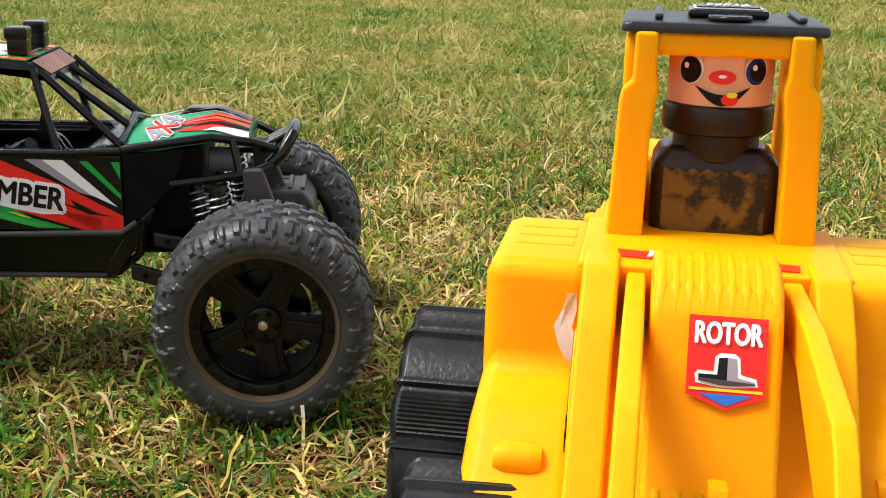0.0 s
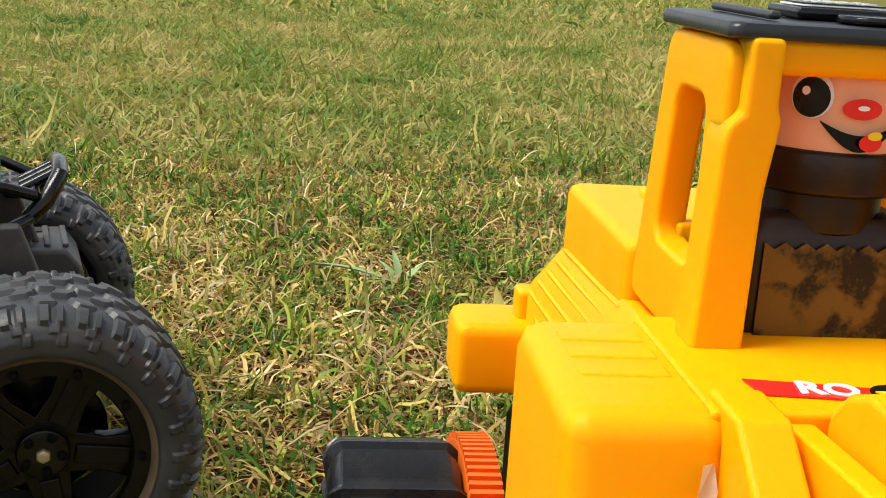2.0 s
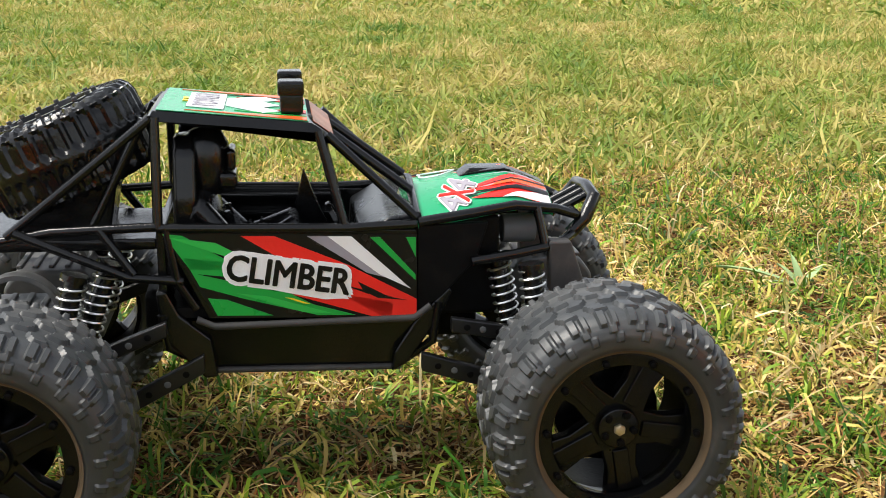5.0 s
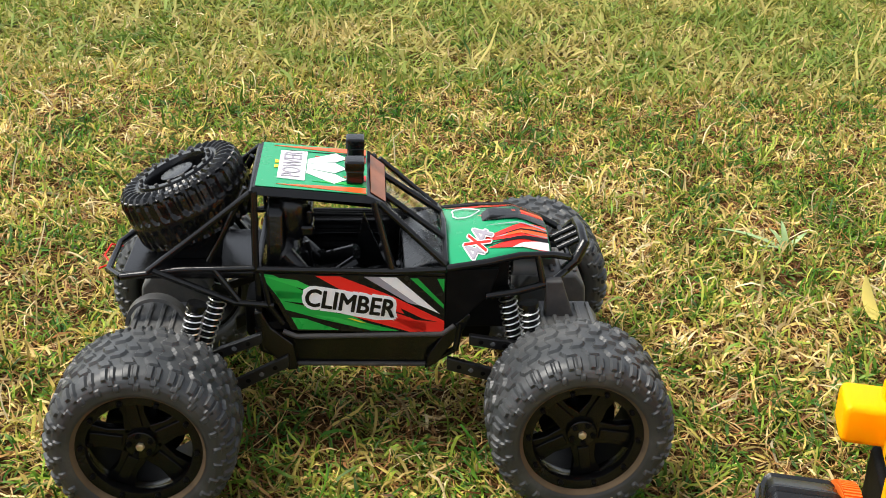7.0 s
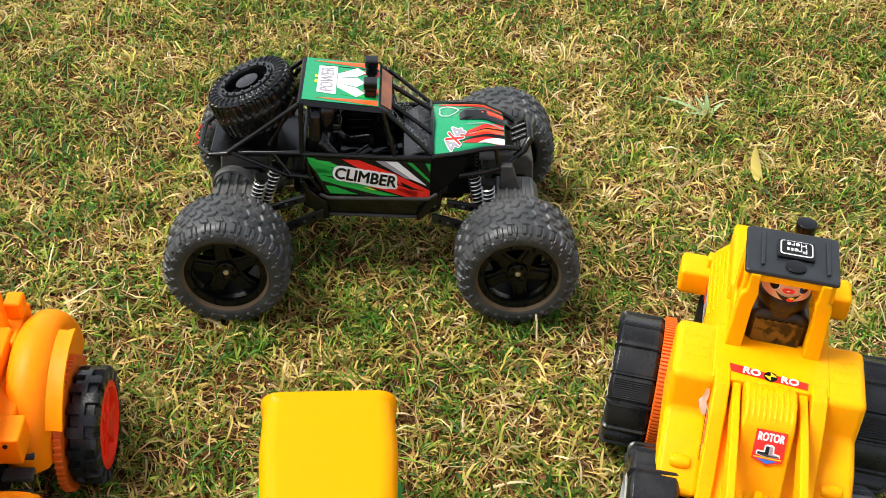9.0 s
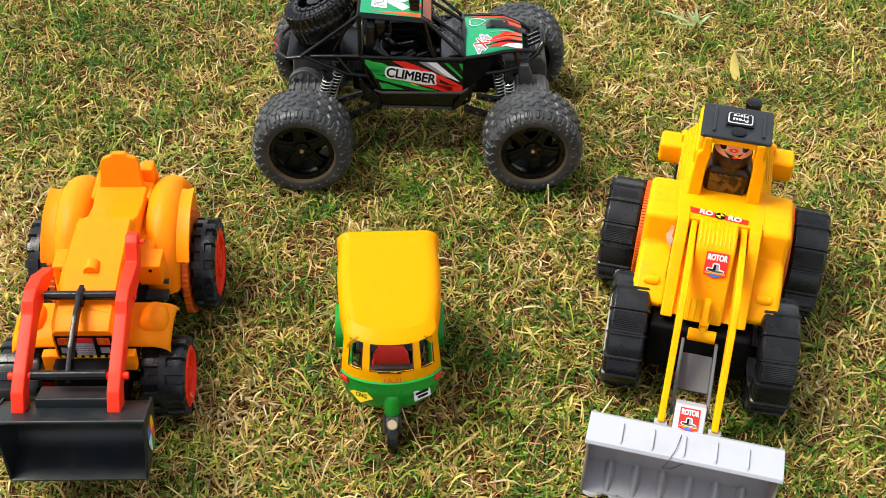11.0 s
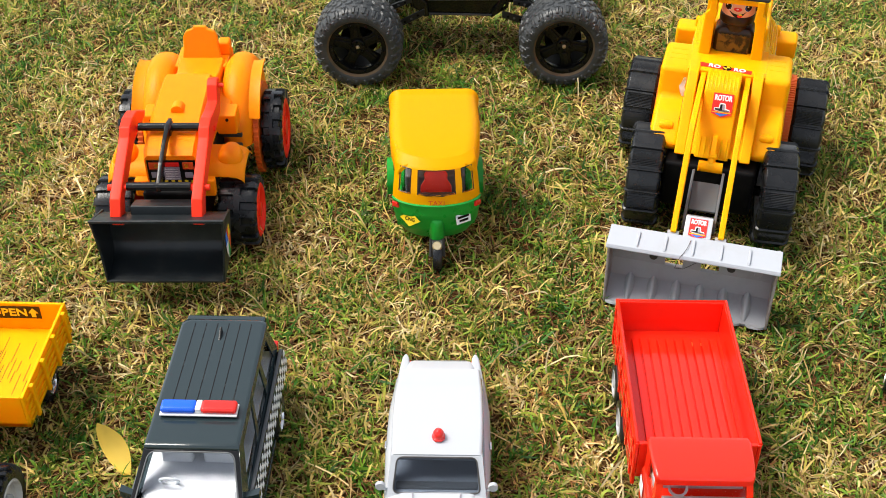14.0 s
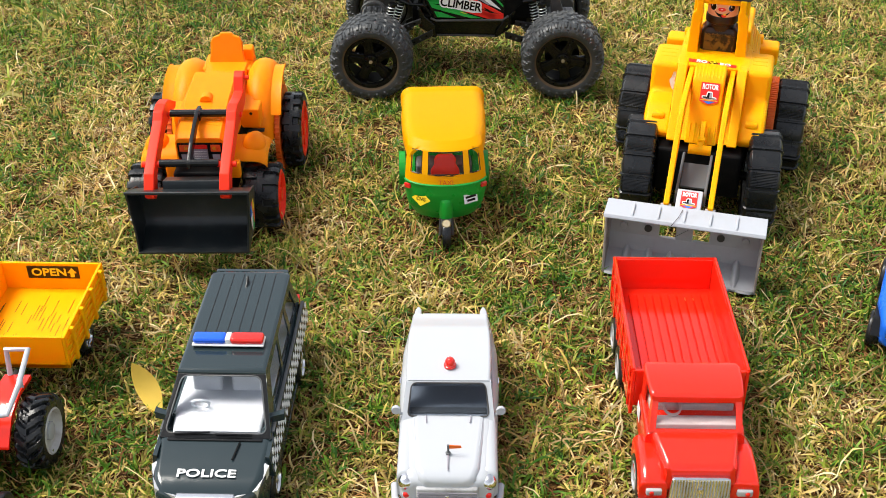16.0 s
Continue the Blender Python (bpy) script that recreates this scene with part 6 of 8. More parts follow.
# ---- orange tractor with a front bucket ----
def orange_tractor():
    T = thing("toy_tractor_loader", pose(-0.325, 0.25, 0.0, 0, 0, 6), "orange plastic toy tractor with red lift arms and black front bucket", "toy tractor")
    rear = front = None
    for s in (-1, 1):
        m = pose(s * 0.0590, 0.036, 0.0350, 0, 0, 0 if s > 0 else 180) @ pose(0, 0, 0, 20, 0, 0)
        rear = pad_wheel(T, m, 0.0355, 0.0175, 16, TYRE, ARM_RED, 0.0255, "bright red wheel hub", 0.45, 6, False) if rear is None else (copy_thing(rear, m), rear)[1]
        m = pose(s * 0.0470 - 0.0030, -0.073, 0.0290, 0, 0, 0 if s > 0 else 180)
        front = pad_wheel(T, m, 0.0292, 0.030, 14, TYRE, ARM_RED, 0.0215, "bright red wheel hub", 0.45, 6, False) if front is None else (copy_thing(front, m), front)[1]
        g = lathe([(0.008, -0.002), (0.0375, -0.002), (0.0375, 0.002), (0.008, 0.002)], 48, "x", (s * 0.0475, 0.036, 0.0365))
        for i in range(56):
            box(s * 0.0475 - 0.0024, s * 0.0475 + 0.0024, -0.0008, 0.0008, 0.0368, 0.0388, 0.0003, pose(0, 0.036, 0.0365) @ pose(0, 0, 0, 6.43 * i, 0, 0), g, 1)
        part("gear_ring", g, DEEP_ORANGE, T)
        # rear mudguard hump round the wheel
        x0, x1 = sorted((s * 0.0195, s * 0.0452))
        hump = lathe([(0.0004, x0), (0.0440, x0), (0.0488, x0 + 0.0012), (0.0522, x0 + 0.0040), (0.0545, x0 + 0.0078), (0.0553, x0 + 0.0120), (0.0549, x0 + 0.0160), (0.0532, x0 + 0.0200), (0.0500, x1 - 0.0020), (0.0440, x1), (0.0004, x1)], 36, "x", (0, 0.046, 0.0400), None, 12, 176)
        part("rear_mudguard", hump, ORANGE, T, smooth=60)
        part("mudguard_lip", lathe([(0.0480, s * 0.0430), (0.0502, s * 0.0430), (0.0500, s * 0.0480), (0.0512, s * 0.0520), (0.0502, s * 0.0524), (0.0486, s * 0.0480)], 24, "x", (0, 0.046, 0.0400), None, 78, 150), ORANGE, T, smooth=60)
        # front mudguard: a wing that droops outwards, with a domed lamp on it
        wing = []
        for x, drop in ((0.0170, 0.0), (0.0300, 0.0), (0.0400, 0.0002), (0.0460, 0.0012), (0.0500, 0.0034), (0.0520, 0.0058)):
            line = [(-0.079, 0.0655), (-0.0755, 0.0700), (-0.068, 0.0728), (-0.056, 0.0735), (-0.045, 0.0715), (-0.038, 0.0650)]
            wing.append([(s * x - 0.002, y, z - drop) for y, z in line] + [(s * x - 0.002, y, z - drop - 0.0016) for y, z in line[::-1]])
        part("front_mudguard", loft(wing if s > 0 else wing[::-1]), ORANGE, T, smooth=60)
        part("lamp_bump", lathe([(0.0001, -0.0110), (0.0050, -0.0104), (0.0084, -0.0080), (0.0098, -0.0030), (0.0094, 0.0040), (0.0066, 0.0110), (0.0001, 0.0140)], 22, "y", (s * 0.0400 - 0.002, -0.061, 0.0705), None, 0, 180), ORANGE, T, smooth=60)
        x0, x1 = sorted((s * 0.0180, s * 0.0370))
        part("side_step", box(x0, x1, -0.020, -0.001, 0.0640, 0.0820, 0.0015), ORANGE, T)
        part("screw", disc(0.0013, -0.0006, 0.0008, "y", (s * 0.0300, -0.0202, 0.0780), 8, None, 0.0002), S_BLACK, T)
        for k in range(3):
            part("foot_step", box(min(s * 0.022, s * 0.038), max(s * 0.022, s * 0.038), -0.026 + 0.009 * k, -0.018 + 0.009 * k, 0.040 + 0.007 * k, 0.043 + 0.007 * k, 0.0006), DARK_GREY, T)
    part("underframe", box(-0.022, 0.022, -0.105, 0.070, 0.030, 0.068, 0.003), MATT_BLACK, T)
    part("axle", tube([(-0.052, -0.073, 0.029), (0.046, -0.073, 0.029)], 0.0035, 10), MATT_BLACK, T)
    part("axle", tube([(-0.056, 0.036, 0.035), (0.056, 0.036, 0.035)], 0.0035, 10), MATT_BLACK, T)
    hood = part("hood", loft([[(x, -0.0925, z) for x, z in ((-0.0195, 0.0640), (0.0195, 0.0640), (0.0195, 0.0890), (0.0165, 0.0925), (-0.0165, 0.0925), (-0.0195, 0.0890))],
                              [(x, -0.0860, z) for x, z in ((-0.0205, 0.0620), (0.0205, 0.0620), (0.0205, 0.0925), (0.0170, 0.0965), (-0.0170, 0.0965), (-0.0205, 0.0925))],
                              [(x, -0.0440, z) for x, z in ((-0.0205, 0.0620), (0.0205, 0.0620), (0.0210, 0.1010), (0.0175, 0.1045), (-0.0175, 0.1045), (-0.0210, 0.1010))],
                              [(x, 0.0010, z) for x, z in ((-0.0215, 0.0620), (0.0215, 0.0620), (0.0200, 0.1035), (0.0170, 0.1075), (-0.0170, 0.1075), (-0.0200, 0.1035))]]), ORANGE, T, smooth=30)
    part("hood_knob", lathe([(0.0001, -0.0045), (0.0048, -0.0045), (0.0048, 0.0045), (0.0001, 0.0045)], 16, "y", (-0.0005, -0.0455, 0.1040), None, 0, 180), ORANGE, hood)
    for k in range(5):
        for s in (-1, 1):
            part("hood_rib", tube([(s * 0.0035, -0.0640 - 0.0035 * k, 0.1010 - 0.00085 * k), (s * 0.0150, -0.0665 - 0.0035 * k, 0.1003 - 0.00085 * k)], 0.0008, 5), ORANGE, hood)
    part("front_skirt", box(-0.0300, 0.0300, -0.0930, -0.0860, 0.0560, 0.0700, 0.001), ORANGE, T)
    part("nose_block", box(-0.0180, 0.0140, -0.1000, -0.0900, 0.0500, 0.0620, 0.001), ORANGE, T)
    gr = part("sticker", box(-0.0180, 0.0180, -0.0932, -0.0926, 0.0690, 0.0885, 0.0), S_BLACK, hood, "printed grille and lamp sticker")
    y = -0.0934

    def print_at(mat, x0, x1, z0, z1):
        part("sticker", sheet([(x0, y, z0), (x1, y, z0), (x1, y, z1), (x0, y, z1)], 0.0002), mat, gr)
    for s in (-1, 1):
        print_at(S_ORANGE, *sorted((s * 0.0085, s * 0.0165)), 0.0810, 0.0870)
        print_at(S_YELLOW, *sorted((s * 0.0100, s * 0.0125)), 0.0825, 0.0855)
        print_at(S_GREY, *sorted((s * 0.0095, s * 0.0155)), 0.0735, 0.0785)
    print_at(S_GREY, -0.0060, 0.0060, 0.0715, 0.0830)
    print_at(S_RED, -0.0060, 0.0060, 0.0835, 0.0870)
    for k in range(5):
        print_at(S_WHITE, -0.0050, 0.0050, 0.0722 + 0.0021 * k, 0.0732 + 0.0021 * k)
    for k in range(7):
        print_at(S_YELLOW, -0.0165 + 0.005 * k, -0.0140 + 0.005 * k, 0.0692, 0.0712)
    # deck, seat
    part("deck", box(-0.030, 0.030, -0.004, 0.072, 0.062, 0.0800, 0.002), ORANGE, T)
    part("rear_box", box(-0.0220, 0.0220, 0.0450, 0.0800, 0.0780, 0.0900, 0.002), ORANGE, T)
    part("rear_box", box(0.0120, 0.0220, 0.0640, 0.0760, 0.0880, 0.1010, 0.002), ORANGE, T)
    part("seat", loft([[(-hw, y, 0.0780), (hw, y, 0.0780), (hw, y, z - 0.002), (hw - 0.002, y, z), (-hw + 0.002, y, z), (-hw, y, z - 0.002)] for y, hw, z in ((-0.002, 0.0190, 0.1050), (0.008, 0.0185, 0.1020), (0.020, 0.0180, 0.0945), (0.036, 0.0180, 0.0910), (0.054, 0.0190, 0.0930))]), ORANGE, T, smooth=50)
    back = prism([(-0.0190, 0.0840), (0.0190, 0.0840), (0.0160, 0.0930), (0.0146, 0.1000), (0.0140, 0.1110), (0.0115, 0.1155), (0.0060, 0.1172), (0.0048, 0.1195), (-0.0048, 0.1195), (-0.0060, 0.1172), (-0.0115, 0.1155), (-0.0140, 0.1110), (-0.0146, 0.1000), (-0.0160, 0.0930)], 0.0, 0.0060, "y", 0.0012, None, pose(0, 0.0520, 0.0, 0, 0, 0) @ pose(0, 0, 0.086, -14, 0, 0) @ pose(0, 0, -0.086))
    part("seat_back", back, ORANGE, T)
    # lift arms
    low = [(-0.062, 0.1125), (-0.076, 0.1150), (-0.086, 0.1130), (-0.092, 0.1075), (-0.128, 0.0920), (-0.139, 0.0860), (-0.146, 0.0750), (-0.146, 0.0690), (-0.141, 0.0650), (-0.135, 0.0670), (-0.128, 0.0800), (-0.098, 0.0920), (-0.082, 0.0970)]
    left = [(-0.040, 0.1000), (-0.046, 0.1030)] + low + [(-0.056, 0.0980), (-0.044, 0.0960)]
    right = [(-0.030, 0.1225), (-0.036, 0.1250), (-0.042, 0.1225), (-0.048, 0.1120)] + low + [(-0.056, 0.0980), (-0.042, 0.1000), (-0.034, 0.1100)]
    for x, prof in ((-0.0312, left), (0.0268, right)):
        a = part("lift_arm", prism(prof, x - 0.0040, x + 0.0040, "x", 0.001), ARM_RED, T, "bright red lift arm")
        part("pin", tube([(x - 0.0055, -0.072, 0.1030), (x + 0.0055, -0.072, 0.1030)], 0.0022, 10), ARM_RED, a)
        part("pin", tube([(x - 0.0075, -0.126, 0.0875), (x + 0.0075, -0.126, 0.0875)], 0.0024, 12), ARM_RED, a)
        part("arm_web", box(x - 0.0034, x + 0.0034, -0.122, -0.095, 0.0855, 0.0985, 0.0010, pose(0, -0.108, 0.092, 22, 0, 0) @ pose(0, 0.108, -0.092)), ARM_RED, a)
    part("pin", tube([(0.0290, -0.0370, 0.1195), (0.0345, -0.0370, 0.1195)], 0.0018, 10), ARM_RED, T)
    for y0, z0 in ((-0.072, 0.1045), (-0.126, 0.0885)):
        part("cross_bar", tube([(-0.0250, y0, z0), (0.0210, y0, z0)], 0.0031, 12), BLACK, T)
    lk = prism([(-0.066, 0.1085), (-0.076, 0.1090), (-0.092, 0.1060), (-0.112, 0.0990), (-0.129, 0.0900), (-0.130, 0.0850), (-0.124, 0.0840), (-0.108, 0.0925), (-0.088, 0.1000), (-0.070, 0.1020)], -0.0038, -0.0006, "x", 0.0006)
    box(-0.0048, 0.0004, -0.0800, -0.0680, 0.1010, 0.1078, 0.0010, bm=lk)
    part("tilt_link", lk, BLACK, T)
    part("bucket_tube", tube([(-0.016, -0.126, 0.0660), (0.018, -0.126, 0.0660)], 0.0050, 12), BLACK, T)
    # bucket
    b0, b1 = -0.0475, 0.0475

    def scoop(u, v):
        """Open scoop: v from the upper lip over the back to the lower lip, u across; narrower towards the bottom."""
        path = ((-0.1555, 0.0790), (-0.1420, 0.0745), (-0.1300, 0.0690), (-0.1262, 0.0600), (-0.1262, 0.0480), (-0.1290, 0.0370), (-0.1380, 0.0310), (-0.1590, 0.0262))
        k = min(max(v, 0.0), 0.99999) * 7
        i = int(k)
        f = k - i
        yy, zz = (path[i][j] * (1 - f) + path[i + 1][j] * f for j in (0, 1))
        half = 0.0475 - 0.0045 * v
        return (half * (2 * u - 1), yy, zz)
    bk = shell(scoop, [0, 0.5, 1], [k / 14 for k in range(15)], lambda u, v: False, 0.0016)
    for s in (-1, 1):
        x0, x1 = sorted((s * 0.0475, s * 0.0458))
        side = prism([(-0.1270, 0.0690), (-0.1430, 0.0752), (-0.1560, 0.0793), (-0.1548, 0.0500), (-0.1592, 0.0262), (-0.1380, 0.0308), (-0.1290, 0.0368), (-0.1255, 0.0480), (-0.1255, 0.0600)], x0, x1, "x", 0.0004)
        for v in side.verts:
            v.co.x -= s * 0.0045 * (0.079 - v.co.z) / 0.053
        join(bk, side)
    tube([(b0, -0.1557, 0.0790), (b1, -0.1557, 0.0790)], 0.0011, 8, bk)
    box(-0.0220, 0.0240, -0.1400, -0.1240, 0.0690, 0.0775, 0.0008, pose(0, -0.132, 0.072, -18, 0, 0) @ pose(0, 0.132, -0.072), bk)
    bucket = part("bucket", bk, SCOOP, T, "matt black scoop bucket")
    xs = b1 - 0.0016
    cols = (S_YELLOW, S_RED, S_BLUE, S_WHITE, S_GREEN, S_ORANGE)
    for k in range(6):
        a0, a1 = k * 60, k * 60 + 60
        c = Vector((xs, -0.1430, 0.0540))
        pts = [c] + [c + Vector((0, 0.0085 * math.cos(radians(a)), 0.0150 * math.sin(radians(a)))) for a in (a0, a0 + 30, a1)]
        part("sticker", sheet(pts), cols[k], bucket, "round multicoloured sticker" if k == 0 else "")
    return T


orange_tractor()


# ---- auto-rickshaw ----
def rickshaw():
    R = thing("toy_auto_rickshaw", pose(-0.127, 0.23, 0.0, 0, 0, 7.5), "yellow and green toy auto-rickshaw with a red seat on grass", "toy rickshaw")
    # canopy: a rounded sheet over the cabin
    rings = []
    for y, hw, z in ((0.0520, 0.0300, 0.0800), (0.0514, 0.0350, 0.0868), (0.0490, 0.0364, 0.0890), (0.0455, 0.0352, 0.0876), (0.0420, 0.0350, 0.0868), (0.0150, 0.0358, 0.0868), (-0.0150, 0.0342, 0.0860), (-0.0340, 0.0312, 0.0840), (-0.0455, 0.0293, 0.0816), (-0.0475, 0.0288, 0.0806)):
        arch = [(x, zz) for x, zz in rounded(hw, z - 0.0190, z, 0.0095, 5)][:12]
        inner = [(x * (hw - 0.0015) / hw, zz - 0.0015) for x, zz in arch]
        outer = [(hw, z - 0.0170)] + arch + [(-hw, z - 0.0170)]
        inner = [(hw - 0.0015, z - 0.0170)] + inner + [(-hw + 0.0015, z - 0.0170)]
        rings.append([(x, y, zz) for x, zz in outer + inner[::-1]])
    part("canopy", loft(rings), RICK_YELLOW, R, "smooth golden-yellow canopy", smooth=60)
    part("canopy_back", prism([(0.0400, 0.0660), (0.0500, 0.0700), (0.0520, 0.0420), (0.0450, 0.0400)], -0.0300, 0.0300, "x", 0.002), RICK_YELLOW, R)

    def skin(u, v):
        """Front of the cabin: u across, v up from the bottom lip to the canopy."""
        heights = (0.0185, 0.0300, 0.0440, 0.0545, 0.0640, 0.0800, 0.0845)
        depth = (-0.0545, -0.0610, -0.0645, -0.0640, -0.0615, -0.0530, -0.0440)
        width = (0.0262, 0.0308, 0.0328, 0.0330, 0.0322, 0.0303, 0.0284)
        a = min(max(v, 0.0), 0.99999) * 6
        i = int(a)
        f = a - i
        z, d, w = (p[i] * (1 - f) + p[i + 1] * f for p in (heights, depth, width))
        s = 2 * u - 1
        return (w * math.sin(s * 1.35) / math.sin(1.35), d + 0.024 * (1 - math.cos(s * 1.15)) ** 1.0, z)
    us = [k / 30 for k in range(31)]
    low = shell(skin, us, [k / 24 for k in range(13)], lambda u, v: False, 0.0012)
    front = part("front_panel", low, GREEN, R, "glossy green nose panel", smooth=60)
    vs = [0.5, 0.56, 0.64, 0.68, 0.72, 0.76, 0.80, 0.84, 0.88, 0.94, 1.0]

    def open_at(u, v):
        if not 0.645 < v < 0.825:
            return False
        return 0.335 < u < 0.665 or 0.125 < u < 0.265 or 0.735 < u < 0.875
    us2 = sorted({*us, 0.335, 0.665, 0.125, 0.265, 0.735, 0.875})
    mask = part("windscreen_frame", shell(skin, us2, sorted({*vs, 0.645, 0.825}), open_at, 0.0013), RICK_YELLOW, R, "golden-yellow windscreen surround", smooth=60)
    for a, b in ((0.335, 0.665), (0.125, 0.265), (0.735, 0.875)):
        pane = part("pane", shell(lambda u, v, a=a, b=b: Vector(skin(a + (b - a) * u, 0.645 + 0.18 * v)) + Vector((0, 0.0007, 0)), [k / 6 for k in range(7)], [0, 0.5, 1], lambda u, v: False, 0.0003), CLEAR, mask)
        pane.visible_shadow = False
        ringp = [Vector(skin(a + (b - a) * t, 0.645)) for t in (0, 0.25, 0.5, 0.75, 1)] + [Vector(skin(a + (b - a) * t, 0.825)) for t in (1, 0.75, 0.5, 0.25, 0)]
        part("pane_seal", tube(ringp, 0.0004, 6, None, True), BROWN, mask)
    part("lip", tube([Vector(skin(k / 24, 0.5)) + Vector((0, -0.0003, 0)) for k in range(25)], 0.0010, 6), S_GREEN, R)
    p = Vector(skin(0.5, 0.545))
    words("lettering", "TAXI", 0.0058, DEEP_ORANGE, mask, pose(p.x, p.y - 0.0007, p.z, 80, 0, 0), 0.0120)
    part("wiper", tube([(-0.009, -0.0622, 0.0630), (0.006, -0.0626, 0.0625)], 0.0004, 6), BLACK, R)
    part("dash_badge", box(-0.0035, 0.0035, -0.0628, -0.0618, 0.0618, 0.0630, 0.0003), RICK_YELLOW, R)
    for s in (-1, 1):
        u = 0.5 + s * 0.43
        q = Vector(skin(u, 0.43))
        part("indicator_lamp", box(-0.0035, 0.0035, -0.0012, 0.0012, -0.0022, 0.0022, 0.0008, pose(q.x, q.y - 0.0006, q.z, 0, s * 15, s * 52)), LENS_RED, R)
    q = Vector(skin(0.265, 0.30))
    dm = pose(q.x - 0.0004, q.y - 0.0009, q.z, 74, 0, -27)
    d = part("sticker", sheet([dm @ Vector(c) for c in ((-0.0085, 0, 0), (0, -0.0060, 0), (0.0085, 0, 0), (0, 0.0060, 0))]), S_YELLOW, front, "yellow diamond sticker with lettering")
    words("lettering", "CNG", 0.0042, S_BLACK, d, dm @ pose(0, 0, 0.0005), 0.0080)
    q = Vector(skin(0.735, 0.30))
    pm = pose(q.x + 0.0004, q.y - 0.0009, q.z, 74, 0, 28)
    plate = part("number_plate", sheet([pm @ Vector(c) for c in ((-0.0062, -0.0038, 0), (0.0062, -0.0038, 0), (0.0062, 0.0038, 0), (-0.0062, 0.0038, 0))]), S_WHITE, front, "white plate with two dark bars")
    for y0, w in ((0.0014, 0.0048), (-0.0014, 0.0038)):
        part("plate_bar", sheet([pm @ Vector(c) for c in ((-w, y0 - 0.0009, 0.0005), (w, y0 - 0.0009, 0.0005), (w, y0 + 0.0009, 0.0005), (-w, y0 + 0.0009, 0.0005))], 0.0001), S_BLACK, plate)
    # nose column, fork and front wheel
    part("nose_column", loft([[(hw * math.cos(k * math.pi / 8), -0.0600 - dep * math.sin(k * math.pi / 8), z) for k in range(9)] for z, hw, dep in ((0.0420, 0.0046, 0.0035), (0.0395, 0.0054, 0.0062), (0.0300, 0.0058, 0.0075), (0.0215, 0.0058, 0.0070), (0.0185, 0.0052, 0.0050))]), GREEN, R, smooth=60)
    fork = B()
    for s in (-1, 1):
        tube([(s * 0.0046, -0.0640, 0.0240), (s * 0.0050, -0.0690, 0.0110)], 0.0014, 8, fork)
    lathe([(0.0001, -0.004), (0.0058, -0.004), (0.0062, 0.004), (0.0001, 0.004)], 16, "x", (0, -0.0680, 0.0190), fork, 20, 200)
    part("fork", fork, DARK_GREY, R, "dark grey front fork")
    part("headlamp", lathe([(0.0001, -0.0040), (0.0034, -0.0040), (0.0038, 0.0008), (0.0030, 0.0018), (0.0001, 0.0018)], 20, "z"), BRASS, R, "small round brass-coloured headlamp", at=pose(0, -0.0735, 0.0240, 40, 0, 0))
    w = part("wheel", disc(0.0045, -0.0035, 0.0035, "x", seg=12), GREY, R, at=pose(0, -0.0700, 0.0125))
    part("tyre", lathe([(0.0075, 0.003), (0.0110, 0.0036), (0.0125, 0.0022), (0.0125, -0.0022), (0.0110, -0.0036), (0.0075, -0.003)], 28, "x"), TYRE, w)
    part("rim", lathe([(0.0040, 0.0022), (0.0076, 0.0026), (0.0076, -0.0026), (0.0040, -0.0022)], 20, "x"), GREY, w)
    made = None
    for s in (-1, 1):
        m = pose(s * 0.0290, 0.0300, 0.0130, 0, 0, 0 if s > 0 else 180)
        made = car_wheel(R, m, 0.0130, 0.0080) if made is None else (copy_thing(made, m), made)[1]
        part("rear_mudguard", lathe([(0.0140, s * 0.0250), (0.0165, s * 0.0250), (0.0165, s * 0.0388), (0.0140, s * 0.0388)], 20, "x", (0, 0.0220, 0.0220), None, -20, 200), GREEN, R)
        part("side_sill", box(min(s * 0.0265, s * 0.0305), max(s * 0.0265, s * 0.0305), -0.0330, 0.0140, 0.0140, 0.0260, 0.0012), GREEN, R)
        part("canopy_post", tube([(s * 0.0310, -0.0140, 0.0260), (s * 0.0315, -0.0140, 0.0700)], 0.0014, 8), BLACK, R)
        part("canopy_post", tube([(s * 0.0305, 0.0180, 0.0300), (s * 0.0315, 0.0180, 0.0700)], 0.0014, 8), BLACK, R)
    part("floor", box(-0.0220, 0.0220, -0.0400, 0.0480, 0.0130, 0.0170, 0.001), MATT_BLACK, R)
    part("tail_body", loft([[(x, y, z) for x, z in rounded(hw, 0.0140, 0.0440, 0.005)] for y, hw in ((0.0180, 0.0260), (0.0420, 0.0300), (0.0510, 0.0270))]), GREEN, R)
    part("rear_seat", box(-0.0240, 0.0240, 0.0000, 0.0230, 0.0160, 0.0380, 0.002), GREY, R)
    part("rear_seat_back", box(-0.0240, 0.0240, 0.0200, 0.0270, 0.0360, 0.0640, 0.002), GREY, R)
    part("driver_seat", box(-0.0130, 0.0130, -0.0470, -0.0260, 0.0160, 0.0400, 0.002), ARM_RED, R)
    part("driver_seat_back", prism([(-0.0125, 0.0380), (0.0125, 0.0380), (0.0118, 0.0560), (0.0085, 0.0610), (0.0092, 0.0650), (0.0060, 0.0690), (-0.0060, 0.0690), (-0.0092, 0.0650), (-0.0085, 0.0610), (-0.0118, 0.0560)], -0.0018, 0.0018, "y", 0.001, None, pose(0, -0.0440, 0.038, -22, 0, 0) @ pose(0, 0, -0.038)), LIT_SEAT_RED, R, "red moulded seat back, colour brightened against the canopy shade")
